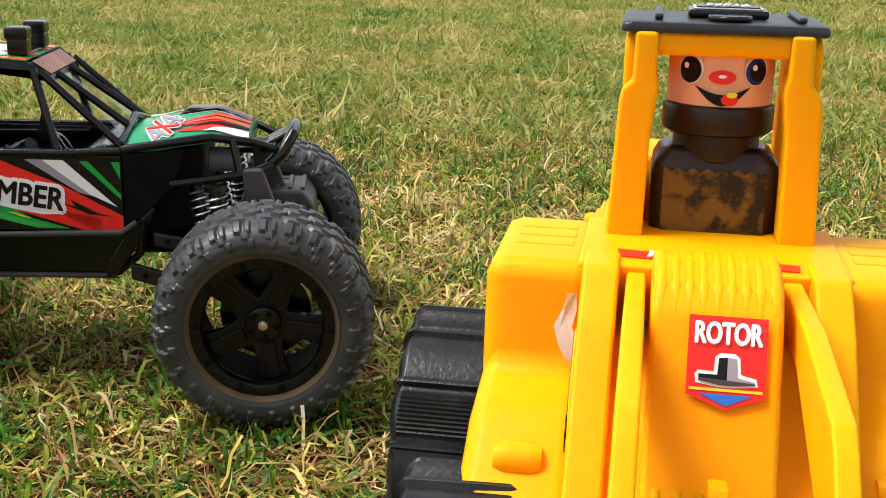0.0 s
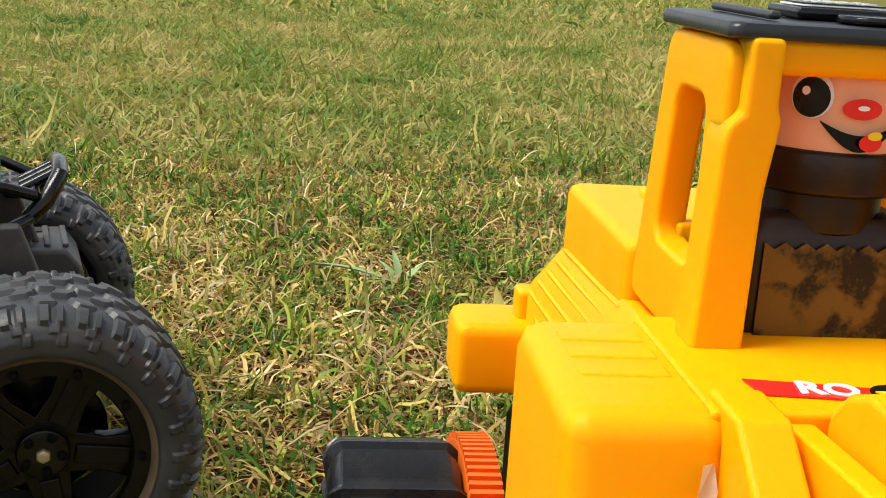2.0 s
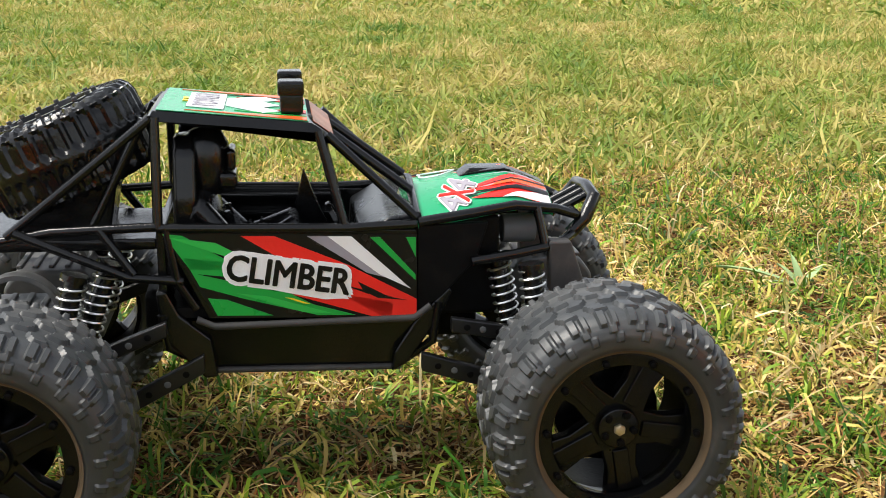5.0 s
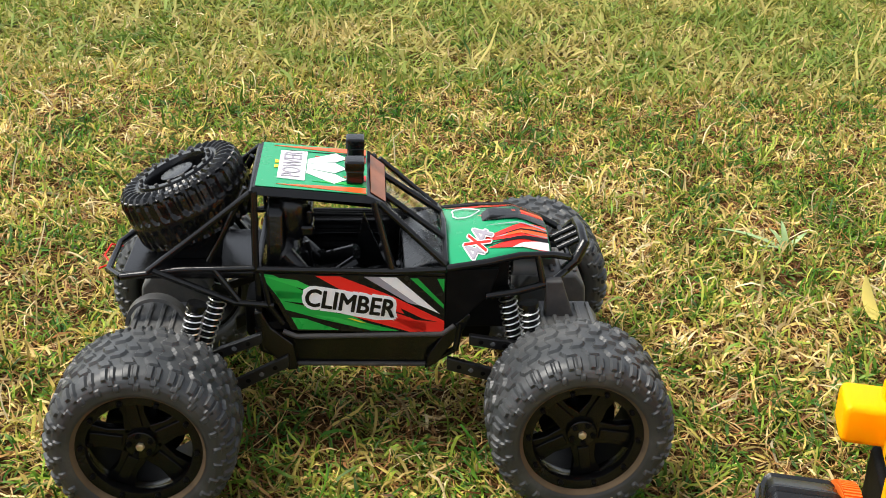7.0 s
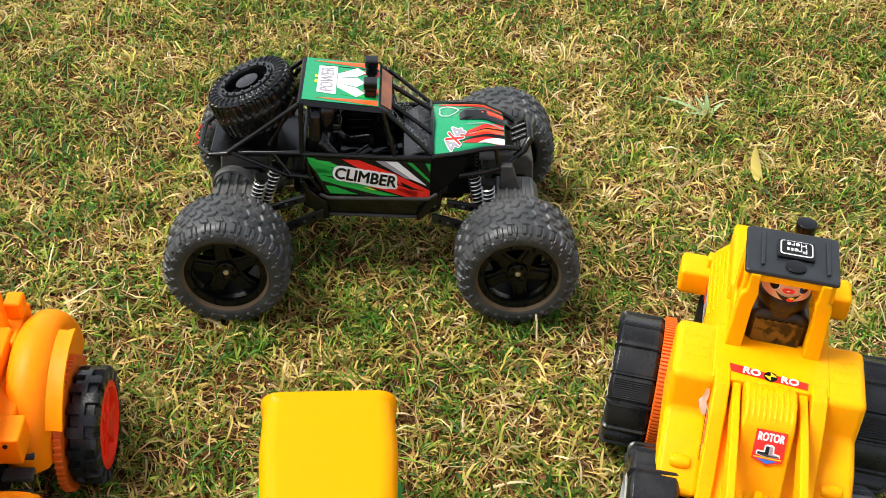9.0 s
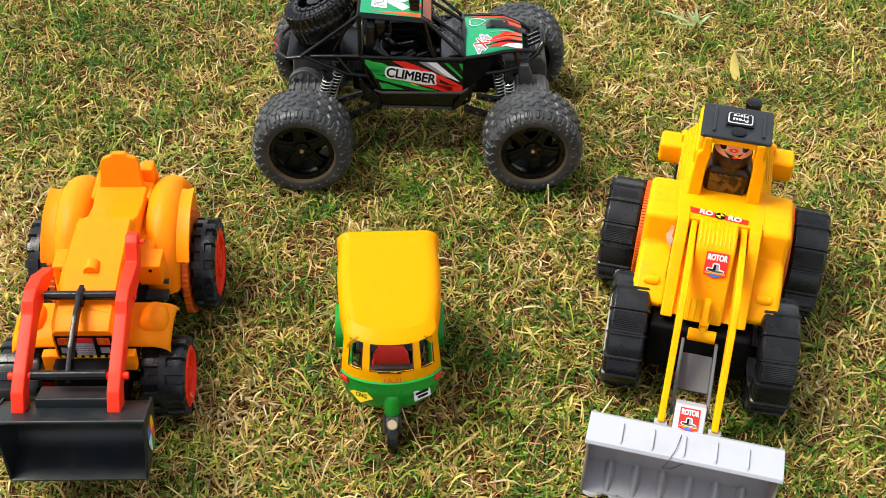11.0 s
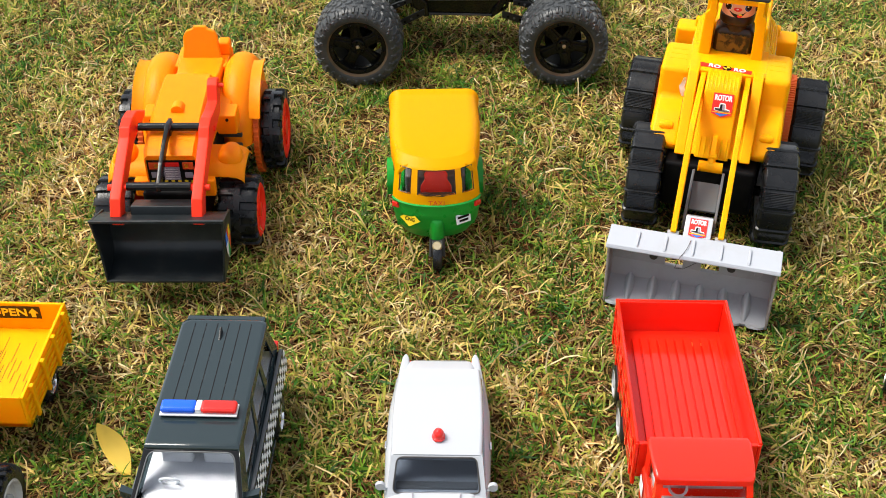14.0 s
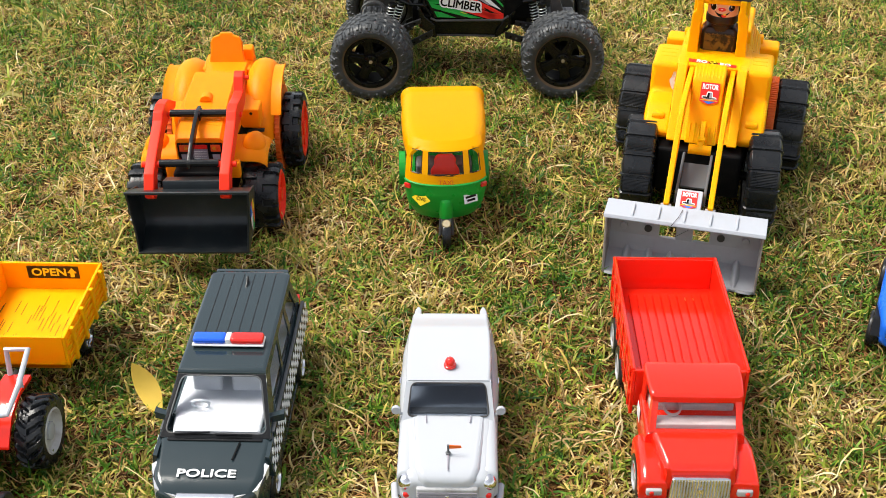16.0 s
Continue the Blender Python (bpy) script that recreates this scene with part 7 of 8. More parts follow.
    part("handlebar", tube([(-0.0110, -0.0440, 0.0500), (-0.0040, -0.0480, 0.0530), (0.0040, -0.0480, 0.0530), (0.0110, -0.0440, 0.0500)], 0.0012, 8), BLACK, R)
    part("dashboard", box(-0.0250, 0.0250, -0.0530, -0.0485, 0.0430, 0.0570, 0.001), DARK_GREY, R)
    return R


rickshaw()


# ---- black police car ----
def police_car():
    S = thing("toy_police_car", pose(-0.2315, -0.0805, 0.0, 0, 0, 4.2), "glossy black toy police car with blue and red light bar", "toy car")
    rows = ((-0.0930, 0.0230, 0.0130, 0.0300), (-0.0890, 0.0300, 0.0110, 0.0362), (-0.0800, 0.0338, 0.0105, 0.0405), (-0.0600, 0.0356, 0.0100, 0.0435), (-0.0520, 0.0358, 0.0100, 0.0460), (0.0000, 0.0352, 0.0100, 0.0470), (0.0600, 0.0342, 0.0100, 0.0475), (0.0900, 0.0322, 0.0110, 0.0470), (0.0975, 0.0290, 0.0140, 0.0430))
    part("body", hull(rows, 0.0055), CAR_BLACK, S, "glossy black car body", smooth=50)
    # greenhouse
    bl, br, fl, fr = (-0.0316, 0.0900, 0.0465), (0.0316, 0.0900, 0.0465), (-0.0340, -0.0540, 0.0455), (0.0340, -0.0540, 0.0455)
    tbl, tbr, tfl, tfr = (-0.0264, 0.0865, 0.0665), (0.0264, 0.0865, 0.0665), (-0.0275, -0.0200, 0.0680), (0.0275, -0.0200, 0.0680)
    screen(S, fl, fr, tfr, tfl, 0.0030, 0.0030, 0.0014, 0.0048, BLACK, CLEAR, GREY)
    glazed(S, "rear_window_frame", quad(br, bl, tbl, tbr), [(0.10, 0.90, 0.25, 0.88)], CAR_BLACK, SMOKED)
    glazed(S, "side_window_frame", quad(fr, br, tbr, tfr), [(0.12, 0.40, 0.10, 0.86), (0.44, 0.68, 0.10, 0.86), (0.73, 0.92, 0.12, 0.84)], CAR_BLACK, CLEAR)
    glazed(S, "side_window_frame", quad(bl, fl, tfl, tbl), [(0.08, 0.27, 0.12, 0.84), (0.32, 0.56, 0.10, 0.86), (0.60, 0.88, 0.10, 0.86)], CAR_BLACK, CLEAR)
    roof = part("roof", loft([[(x, y, z0) for x, y in ((-hw, y0), (hw, y0), (hw, y1 - 0.005), (hw - 0.001, y1 - 0.002), (hw - 0.004, y1), (-hw + 0.004, y1), (-hw + 0.001, y1 - 0.002), (-hw, y1 - 0.005))] for hw, y0, y1, z0 in ((0.0271, -0.0195, 0.0890, 0.0668), (0.0277, -0.0197, 0.0910, 0.0684), (0.0272, -0.0185, 0.0900, 0.0698), (0.0250, -0.0165, 0.0870, 0.0706))]), CAR_BLACK, S, "black ribbed roof", smooth=40)
    for k in range(6):
        x = -0.0180 + 0.0072 * k
        part("roof_groove", box(x - 0.00025, x + 0.00025, 0.0150, 0.0850, 0.0704, 0.0708, 0.0), S_BLACK, roof)
    part("spoiler", box(-0.0255, 0.0255, 0.0830, 0.0955, 0.0655, 0.0688, 0.0014), CAR_BLACK, S)
    part("roof_aerial", prism([(0.0690, 0.0705), (0.0780, 0.0705), (0.0775, 0.0745)], -0.0008, 0.0008, "x", 0.0003), BLACK, roof)
    # light bar
    bar = part("light_bar", box(-0.0225, 0.0225, 0.0030, 0.0115, 0.0705, 0.0722, 0.0006), BLACK, S, "blue and red light bar with a white middle")
    part("bar_base", box(-0.0228, 0.0228, 0.0018, 0.0118, 0.0720, 0.0732, 0.0004), S_WHITE, bar)
    part("blue_lens", box(-0.0225, -0.0015, 0.0026, 0.0112, 0.0730, 0.0775, 0.0018), LENS_BLUE, bar, "blue plastic lens")
    part("red_lens", box(0.0015, 0.0225, 0.0026, 0.0112, 0.0730, 0.0775, 0.0018), LENS_RED, bar, "red plastic lens")
    part("middle_lens", box(-0.0017, 0.0017, 0.0030, 0.0110, 0.0730, 0.0770, 0.0006), S_WHITE, bar)
    # white interior
    part("dashboard", hull(((-0.0500, 0.0270, 0.0400, 0.0475), (-0.0400, 0.0280, 0.0400, 0.0500), (-0.0330, 0.0280, 0.0400, 0.0485)), 0.003), INTERIOR, S, "pale grey dashboard")
    part("cabin_floor", box(-0.0290, 0.0290, -0.0350, 0.0850, 0.0380, 0.0478, 0.001), INTERIOR, S)
    part("steering_wheel", lathe([(0.0046, -0.0006), (0.0060, -0.0006), (0.0060, 0.0006), (0.0046, 0.0006)], 20, "y"), INTERIOR, S, at=pose(-0.0130, -0.0300, 0.0520, 25, 0, 0))
    for y in (-0.0120, 0.0250, 0.0580):
        for x in (-0.0125, 0.0125):
            part("seat_back", box(x - 0.0095, x + 0.0095, y, y + 0.0050, 0.0470, 0.0620, 0.0018, pose(0, y, 0.047, -10, 0, 0) @ pose(0, -y, -0.047)), INTERIOR, S)
    # bonnet details
    part("bonnet_crease", tube([(0.0155, -0.0570, 0.0452), (0.0130, -0.0700, 0.0432)], 0.0006, 6), S_BLACK, S)
    for x, a in ((-0.013, 4), (0.012, -5)):
        part("wiper", tube([(x - 0.012, -0.0530, 0.0478), (x + 0.010, -0.0525, 0.0482 + 0.0002 * a)], 0.0006, 6), BLACK, S)
    part("cowl", box(-0.0290, 0.0290, -0.0560, -0.0515, 0.0440, 0.0459, 0.0006), BLACK, S)
    thicken(words("lettering", "POLICE", 0.0074, S_WHITE, S, pose(-0.0008, -0.0800, 0.0414, 12, 0, 0), 0.0345, "white block lettering on the bonnet"), 0.00022)
    gr = part("grille", box(-0.0175, 0.0175, -0.0940, -0.0880, 0.0255, 0.0350, 0.0012), CHROME, S, "silver mesh grille")
    for k in range(12):
        x = -0.0155 + 0.0028 * k
        part("grille_bar", box(x - 0.0004, x + 0.0004, -0.0944, -0.0937, 0.0262, 0.0344, 0.0), GREY, gr)
    part("grille_badge", disc(0.0034, -0.0955, -0.0935, "y", (0, 0, 0.0322), 18, None, 0.0004), BLACK, gr)
    part("bumper", hull(((-0.0975, 0.0255, 0.0100, 0.0220), (-0.0925, 0.0320, 0.0100, 0.0230), (-0.0800, 0.0352, 0.0100, 0.0220)), 0.004), CAR_BLACK, S)
    for s in (-1, 1):
        part("headlamp", loft([[(s * 0.0175, -0.0925, 0.0292), (s * 0.0175, -0.0918, 0.0338), (s * 0.0175, -0.0840, 0.0345), (s * 0.0175, -0.0840, 0.0292)],
                               [(s * 0.0300, -0.0892, 0.0305), (s * 0.0305, -0.0876, 0.0362), (s * 0.0280, -0.0810, 0.0376), (s * 0.0280, -0.0800, 0.0305)],
                               [(s * 0.0352, -0.0745, 0.0360), (s * 0.0352, -0.0715, 0.0404), (s * 0.0325, -0.0700, 0.0412), (s * 0.0325, -0.0700, 0.0360)]]), HEADLAMP, S, "clear silver headlamp")
        part("wing_mirror", loft([[(s * 0.0320, -0.0400 + dy, z) for dy, z in ((0, 0.0465), (0.004, 0.0465), (0.004, 0.0510), (0, 0.0510))], [(s * 0.0400, -0.0380 + dy, z) for dy, z in ((0, 0.0470), (0.005, 0.0470), (0.005, 0.0520), (0, 0.0520))]]), CAR_BLACK, S)
        part("running_board", box(min(s * 0.0320, s * 0.0350), max(s * 0.0320, s * 0.0350), -0.0380, 0.0400, 0.0090, 0.0125, 0.0006), CAR_BLACK, S)
        part("belt_strip", box(min(s * 0.0330, s * 0.0352), max(s * 0.0330, s * 0.0352), -0.0480, 0.0880, 0.0455, 0.0468, 0.0004), GREY, S)
        # chequered band on a leaning side strip
        part("side_band", loft([[(s * 0.0325, y, 0.0290 + up), (s * 0.0370, y, 0.0290 + up), (s * 0.0350, y, 0.0440 + up * 0.5), (s * 0.0325, y, 0.0440 + up * 0.5)] for y, up in ((-0.0680, 0.0), (-0.0400, 0.0015), (0.0900, 0.0020))]), CAR_BLACK, S)
        for k in range(38):
            for j in range(4):
                if (k + j) % 2 == 0:
                    y0 = -0.0660 + 0.0041 * k
                    z0 = 0.0302 + 0.0015 * min(k, 7) / 7 + 0.0032 * j
                    xa, xb = s * (0.03720 - 0.00043 * j), s * (0.03677 - 0.00043 * j)
                    part("check", sheet([(xa, y0, z0), (xa, y0 + 0.0041, z0), (xb, y0 + 0.0041, z0 + 0.0032), (xb, y0, z0 + 0.0032)][::s], 0.0002), S_WHITE, S)
        part("tail_lamp", box(min(s * 0.0270, s * 0.0315), max(s * 0.0270, s * 0.0315), 0.0905, 0.0962, 0.0390, 0.0470, 0.001), LENS_RED, S)
        part("door_gap", box(min(s * 0.0334, s * 0.0342), max(s * 0.0334, s * 0.0342), -0.0020, -0.0012, 0.0140, 0.0450, 0.0), S_BLACK, S)
    made = None
    for x in (-0.0312, 0.0312):
        for y in (-0.0560, 0.0570):
            m = pose(x, y, 0.0150, 0, 0, 0 if x > 0 else 180)
            made = car_wheel(S, m, 0.0155, 0.0100) if made is None else (copy_thing(made, m), made)[1]
            part("wheel_arch", lathe([(0.0158, math.copysign(0.0325, x)), (0.0185, math.copysign(0.0325, x)), (0.0185, math.copysign(0.0346, x)), (0.0158, math.copysign(0.0346, x))], 20, "x", (0, y, 0.0150), None, -5, 185), BLACK, S)
    return S


police_car()


# ---- white saloon ----
def white_saloon():
    A = thing("toy_saloon_car", pose(-0.0925, -0.065, 0.0, 0, 0, 5), "glossy white toy saloon car with red roof beacon and bonnet flag", "toy car")
    rows = ((-0.0790, 0.0235, 0.0110, 0.0290), (-0.0760, 0.0285, 0.0100, 0.0330), (-0.0680, 0.0300, 0.0095, 0.0350), (-0.0500, 0.0305, 0.0090, 0.0372), (-0.0300, 0.0310, 0.0090, 0.0390), (0.0100, 0.0325, 0.0090, 0.0385), (0.0450, 0.0322, 0.0090, 0.0375), (0.0750, 0.0295, 0.0095, 0.0345), (0.0900, 0.0250, 0.0110, 0.0300), (0.0940, 0.0200, 0.0140, 0.0260))
    part("body", hull(rows, 0.0090), WHITE, A, "glossy white rounded car body", smooth=60)
    # bulging bonnet and boot
    part("bonnet", loft([[(x, y, z) for x, z in rounded(hw, z1 - 0.010, z1, 0.0045, 5)] for y, hw, z1 in ((-0.0800, 0.0130, 0.0315), (-0.0770, 0.0175, 0.0352), (-0.0700, 0.0200, 0.0374), (-0.0500, 0.0222, 0.0391), (-0.0290, 0.0240, 0.0402))]), WHITE, A, smooth=60)
    part("boot", loft([[(x, y, z) for x, z in rounded(hw, z1 - 0.012, z1, 0.0050, 5)] for y, hw, z1 in ((0.0480, 0.0245, 0.0415), (0.0680, 0.0240, 0.0392), (0.0860, 0.0230, 0.0350), (0.0915, 0.0215, 0.0310))]), WHITE, A, smooth=60)
    for s in (-1, 1):
        part("tail_fin", loft([[(s * (0.0262 - 0.06 * max(0.0, y - 0.035) + x), y, z) for x, z in rounded(w, 0.0180, z1, w * 0.6, 4)] for y, w, z1 in ((0.0350, 0.0052, 0.0325), (0.0560, 0.0050, 0.0328), (0.0740, 0.0042, 0.0335), (0.0840, 0.0032, 0.0348), (0.0885, 0.0022, 0.0368), (0.0902, 0.0008, 0.0375))]), WHITE, A)
        part("tail_lamp", box(min(s * 0.0195, s * 0.0225), max(s * 0.0195, s * 0.0225), 0.0905, 0.0928, 0.0230, 0.0295, 0.0008), LENS_RED, A)
        part("wing", loft([[(s * (0.0250 + x), y, z) for x, z in rounded(0.0055, 0.0150, z1, 0.0045, 4)] for y, z1 in ((-0.0740, 0.0315), (-0.0700, 0.0345), (-0.0500, 0.0368), (-0.0250, 0.0385))]), WHITE, A, smooth=60)
        part("headlamp", lathe([(0.0001, -0.0785), (0.0030, -0.0780), (0.0046, -0.0762), (0.0052, -0.0740), (0.0052, -0.0690), (0.0001, -0.0690)], 20, "y", (s * 0.0246, 0, 0.0275)), CHROME, A, "round chrome headlamp")
        part("indicator_lamp", disc(0.0020, -0.0792, -0.0765, "y", (s * 0.0246, 0, 0.0205), 14, None, 0.0005), LENS_RED, A)
        part("wing_mirror", lathe([(0.0001, -0.0012), (0.0028, -0.0012), (0.0031, 0.0), (0.0028, 0.0012), (0.0001, 0.0012)], 16, "y", (s * 0.0328, -0.0265, 0.0425)), WHITE, A)
        part("mirror_stalk", tube([(s * 0.0290, -0.0265, 0.0390), (s * 0.0325, -0.0265, 0.0415)], 0.0010, 6), WHITE, A)
        part("door_handle", box(min(s * 0.0315, s * 0.0328), max(s * 0.0315, s * 0.0328), 0.0100, 0.0160, 0.0330, 0.0345, 0.0004), CHROME, A)
        part("panel_gap", tube([(s * 0.0140, -0.0300, 0.0411), (s * 0.0135, -0.0360, 0.0408)], 0.0004, 5), S_GREY, A)
        part("panel_gap", tube([(s * 0.0140, 0.0530, 0.0418), (s * 0.0138, 0.0600, 0.0409)], 0.0004, 5), S_GREY, A)
        part("bonnet_gap", tube([(s * 0.0215, -0.0300, 0.0397), (s * 0.0198, -0.0500, 0.0386), (s * 0.0172, -0.0720, 0.0362)], 0.0002, 5), INTERIOR, A)
    # cabin
    b = 0.0375
    bl, br, fl, fr = (-0.0272, 0.0670, b + 0.0005), (0.0272, 0.0670, b + 0.0005), (-0.0290, -0.0310, b), (0.0290, -0.0310, b)
    tbl, tbr, tfl, tfr = (-0.0250, 0.0520, 0.0540), (0.0250, 0.0520, 0.0540), (-0.0265, -0.0160, 0.0570), (0.0265, -0.0160, 0.0570)
    screen(A, fl, fr, tfr, tfl, 0.0035, 0.0028, 0.0010, 0.0036, WHITE, TINTED, DARK_GREY)
    glazed(A, "rear_window_frame", quad(br, bl, tbl, tbr), [(0.14, 0.86, 0.25, 0.85)], WHITE, TINTED)
    glazed(A, "side_window_frame", quad(fr, br, tbr, tfr), [(0.14, 0.46, 0.18, 0.85), (0.51, 0.84, 0.18, 0.85)], WHITE, TINTED)
    glazed(A, "side_window_frame", quad(bl, fl, tfl, tbl), [(0.16, 0.49, 0.18, 0.85), (0.54, 0.86, 0.18, 0.85)], WHITE, TINTED)
    rings = []
    for k in range(9):
        f = k / 8
        y = -0.0158 + 0.0765 * f
        top = 0.0578 + 0.0036 * math.sin(math.pi * min(1, f * 1.15)) ** 0.7 - 0.006 * max(0, f - 0.6) ** 1.2 / 0.4
        hw = 0.0275 - 0.0018 * f ** 2 - 0.0012 * (1 - f) ** 4
        rings.append([(x, y, z) for x, z in rounded(hw, top - 0.0048, top, 0.0022, 4)])
    roof = part("roof", loft(rings), WHITE, A, "glossy white domed roof", smooth=60)
    part("beacon", lathe([(0.0001, 0.0), (0.0040, 0.0), (0.0040, 0.0012), (0.0034, 0.0016), (0.0033, 0.0040), (0.0022, 0.0058), (0.0001, 0.0064)], 22, "z", (0.0008, -0.0045, 0.0602)), LENS_RED, roof, "red dome beacon")
    part("dashboard", box(-0.0240, 0.0240, -0.0260, -0.0200, 0.0330, 0.0400, 0.001), GREY, A)
    part("cabin_floor", box(-0.0250, 0.0250, -0.0270, 0.0540, 0.0280, 0.0378, 0.001), DARK_GREY, A)
    for x in (-0.0115, 0.0115):
        part("seat_back", box(x - 0.0090, x + 0.0090, 0.0080, 0.0130, 0.0370, 0.0500, 0.0015), GREY, A)
    flag = part("flag_mast", tube([(0.0004, -0.0620, 0.0388), (0.0004, -0.0622, 0.0460)], 0.0007, 8), GREY, A)
    part("flag_base", disc(0.0016, 0.0385, 0.0400, "z", (0.0004, -0.0620, 0), 12, None, 0.0003), GREY, flag)
    part("flag_cloth", prism([(0.0010, 0.0430), (0.0085, 0.0437), (0.0080, 0.0456), (0.0010, 0.0459)], -0.0625, -0.0619, "y", 0.0002), DEEP_ORANGE, flag, "small orange-red flag")
    part("bonnet_line", tube([(0.0004, -0.0640, 0.0394), (0.0004, -0.0745, 0.0372)], 0.0004, 6), S_GREY, A)
    gr = part("grille", box(-0.0185, 0.0185, -0.0818, -0.0770, 0.0180, 0.0285, 0.0012), RIM_SILVER, A, "chrome grille")
    for k in range(5):
        part("grille_bar", box(-0.0178, 0.0178, -0.0823, -0.0815, 0.0190 + 0.0016 * k, 0.0195 + 0.0016 * k, 0.0), S_GREY, gr)
    part("grille_badge", disc(0.0012, -0.0828, -0.0815, "y", (0, 0, 0.0230), 12, None, 0.0003), CHROME, gr)
    part("bumper", tube([(-0.0325, -0.0640, 0.0150), (-0.0315, -0.0760, 0.0145), (-0.0240, -0.0835, 0.0140), (0.0, -0.0850, 0.0140), (0.0240, -0.0835, 0.0140), (0.0315, -0.0760, 0.0145), (0.0325, -0.0640, 0.0150)], 0.0024, 8), WHITE, A)
    part("bumper", tube([(-0.0270, 0.0930, 0.0145), (0.0, 0.0980, 0.0145), (0.0270, 0.0930, 0.0145)], 0.0024, 8), WHITE, A)
    made = None
    for x in (-0.0270, 0.0270):
        for y in (-0.0530, 0.0520):
            m = pose(x, y, 0.0130, 0, 0, 0 if x > 0 else 180)
            made = car_wheel(A, m, 0.0132, 0.0080) if made is None else (copy_thing(made, m), made)[1]
    return A


white_saloon()


# ---- red tipper truck ----
def red_truck():
    K = thing("toy_truck", pose(0.0555, -0.02, 0.0, 0, 0, 4.5), "bright red plastic toy truck with an open empty load bed", "toy truck")
    x0, x1, y0, y1, zf, zt = -0.0352, 0.0385, -0.0390, 0.0905, 0.0335, 0.0590
    bed = part("load_bed", box(x0, x1, y0, y1, zf - 0.003, zf, 0.0006), RED, K, "open red load bed")
    for a, b, c, d in ((x0, x0 + 0.0024, y0, y1), (x1 - 0.0024, x1, y0, y1), (x0 + 0.0024, x1 - 0.0024, y1 - 0.0024, y1), (x0 + 0.0024, x1 - 0.0024, y0, y0 + 0.0024)):
        part("bed_wall", box(a, b, c, d, zf - 0.010 if a < x0 + 0.001 or b > x1 - 0.001 else zf - 0.003, zt, 0.0006), RED, bed)
    rim = B()
    tube([(x0 + 0.0008, y0 + 0.001, zt), (x0 + 0.0008, y1 - 0.001, zt), (x1 - 0.0008, y1 - 0.001, zt), (x1 - 0.0008, y0 + 0.001, zt)], 0.0014, 6, rim)
    part("bed_rim", rim, RED, bed)
    for k in range(11):
        x = x0 + 0.0080 + 0.0058 * k
        part("floor_plank", box(x - 0.0024, x + 0.0024, y0 + 0.004, y1 - 0.012, zf - 0.0004, zf + 0.0020, 0.0005), RED, bed)
    # Flat orange oval near the rear end of the bed floor.
    part("floor_oval", sheet([(0.0180 + 0.0055 * math.cos(k * 0.7), 0.0745 + 0.0022 * math.sin(k * 0.7), zf + 0.0004) for k in range(9)], 0.0002), S_ORANGE, bed)
    for x, s in ((x0, -1), (x1, 1)):
        for k in range(6):
            y = y0 + 0.006 + 0.0230 * k
            part("bed_post", box(min(x, x + s * 0.0009), max(x, x + s * 0.0009), y, y + 0.0035, zf - 0.008, zt - 0.001, 0.0005), RED, bed)
        for z in (0.0370, 0.0480):
            part("bed_rail", box(min(x, x + s * 0.0006), max(x, x + s * 0.0006), y0 + 0.002, y1 - 0.002, z, z + 0.002, 0.0004), RED, bed)
    part("chassis", box(-0.0180, 0.0200, -0.0950, 0.0850, 0.0150, 0.0310, 0.001), MATT_BLACK, K)
    # cab
    part("cab_body", hull(((-0.0790, 0.0300, 0.0160, 0.0425), (-0.0740, 0.0305, 0.0160, 0.0450), (-0.0430, 0.0300, 0.0160, 0.0450)), 0.003), RED, K)
    fl, fr, bl, br = (-0.0285, -0.0790, 0.0435), (0.0285, -0.0790, 0.0435), (-0.0290, -0.0430, 0.0440), (0.0290, -0.0430, 0.0440)
    tfl, tfr, tbl, tbr = (-0.0268, -0.0710, 0.0640), (0.0268, -0.0710, 0.0640), (-0.0282, -0.0430, 0.0650), (0.0282, -0.0430, 0.0650)
    glazed(K, "windscreen_frame", quad(fl, fr, tfr, tfl), [(0.07, 0.93, 0.10, 0.93)], RED, CLEAR)
    glazed(K, "side_window_frame", quad(fr, br, tbr, tfr), [(0.16, 0.72, 0.14, 0.82)], RED, CLEAR)
    glazed(K, "side_window_frame", quad(bl, fl, tfl, tbl), [(0.28, 0.84, 0.14, 0.82)], RED, CLEAR)
    part("cab_back", box(-0.0288, 0.0288, -0.0440, -0.0420, 0.0430, 0.0650, 0.0004), RED, K)
    part("cab_roof", loft([[(x, y, z) for x, z in rounded(hw, zt2 - 0.0042, zt2, 0.002, 4)] for y, hw, zt2 in ((-0.0718, 0.0268, 0.0654), (-0.0690, 0.0282, 0.0675), (-0.0580, 0.0293, 0.0690), (-0.0450, 0.0298, 0.0690), (-0.0415, 0.0292, 0.0680))]), RED, K, "rounded red cab roof", smooth=60)
    # bonnet and wings
    part("bonnet", loft([[(x, y, z) for x, z in rounded(hw, 0.0220, z1, 0.0035, 4)] for y, hw, z1 in ((-0.0780, 0.0265, 0.0440), (-0.0850, 0.0250, 0.0430), (-0.1000, 0.0215, 0.0400), (-0.1060, 0.0205, 0.0370))]), RED, K, smooth=60)
    for s in (-1, 1):
        part("bonnet_crease", tube([(s * 0.0252, -0.0800, 0.0410), (s * 0.0205, -0.1030, 0.0365)], 0.0009, 6), RED, K)
        part("wing", loft([[(s * 0.0274 + x, y, z) for x, z in rounded(0.0085, 0.0120, z1, 0.0055, 5)] for y, z1 in ((-0.1075, 0.0270), (-0.1055, 0.0310), (-0.0950, 0.0345), (-0.0800, 0.0355), (-0.0680, 0.0320))]), RED, K, smooth=60)
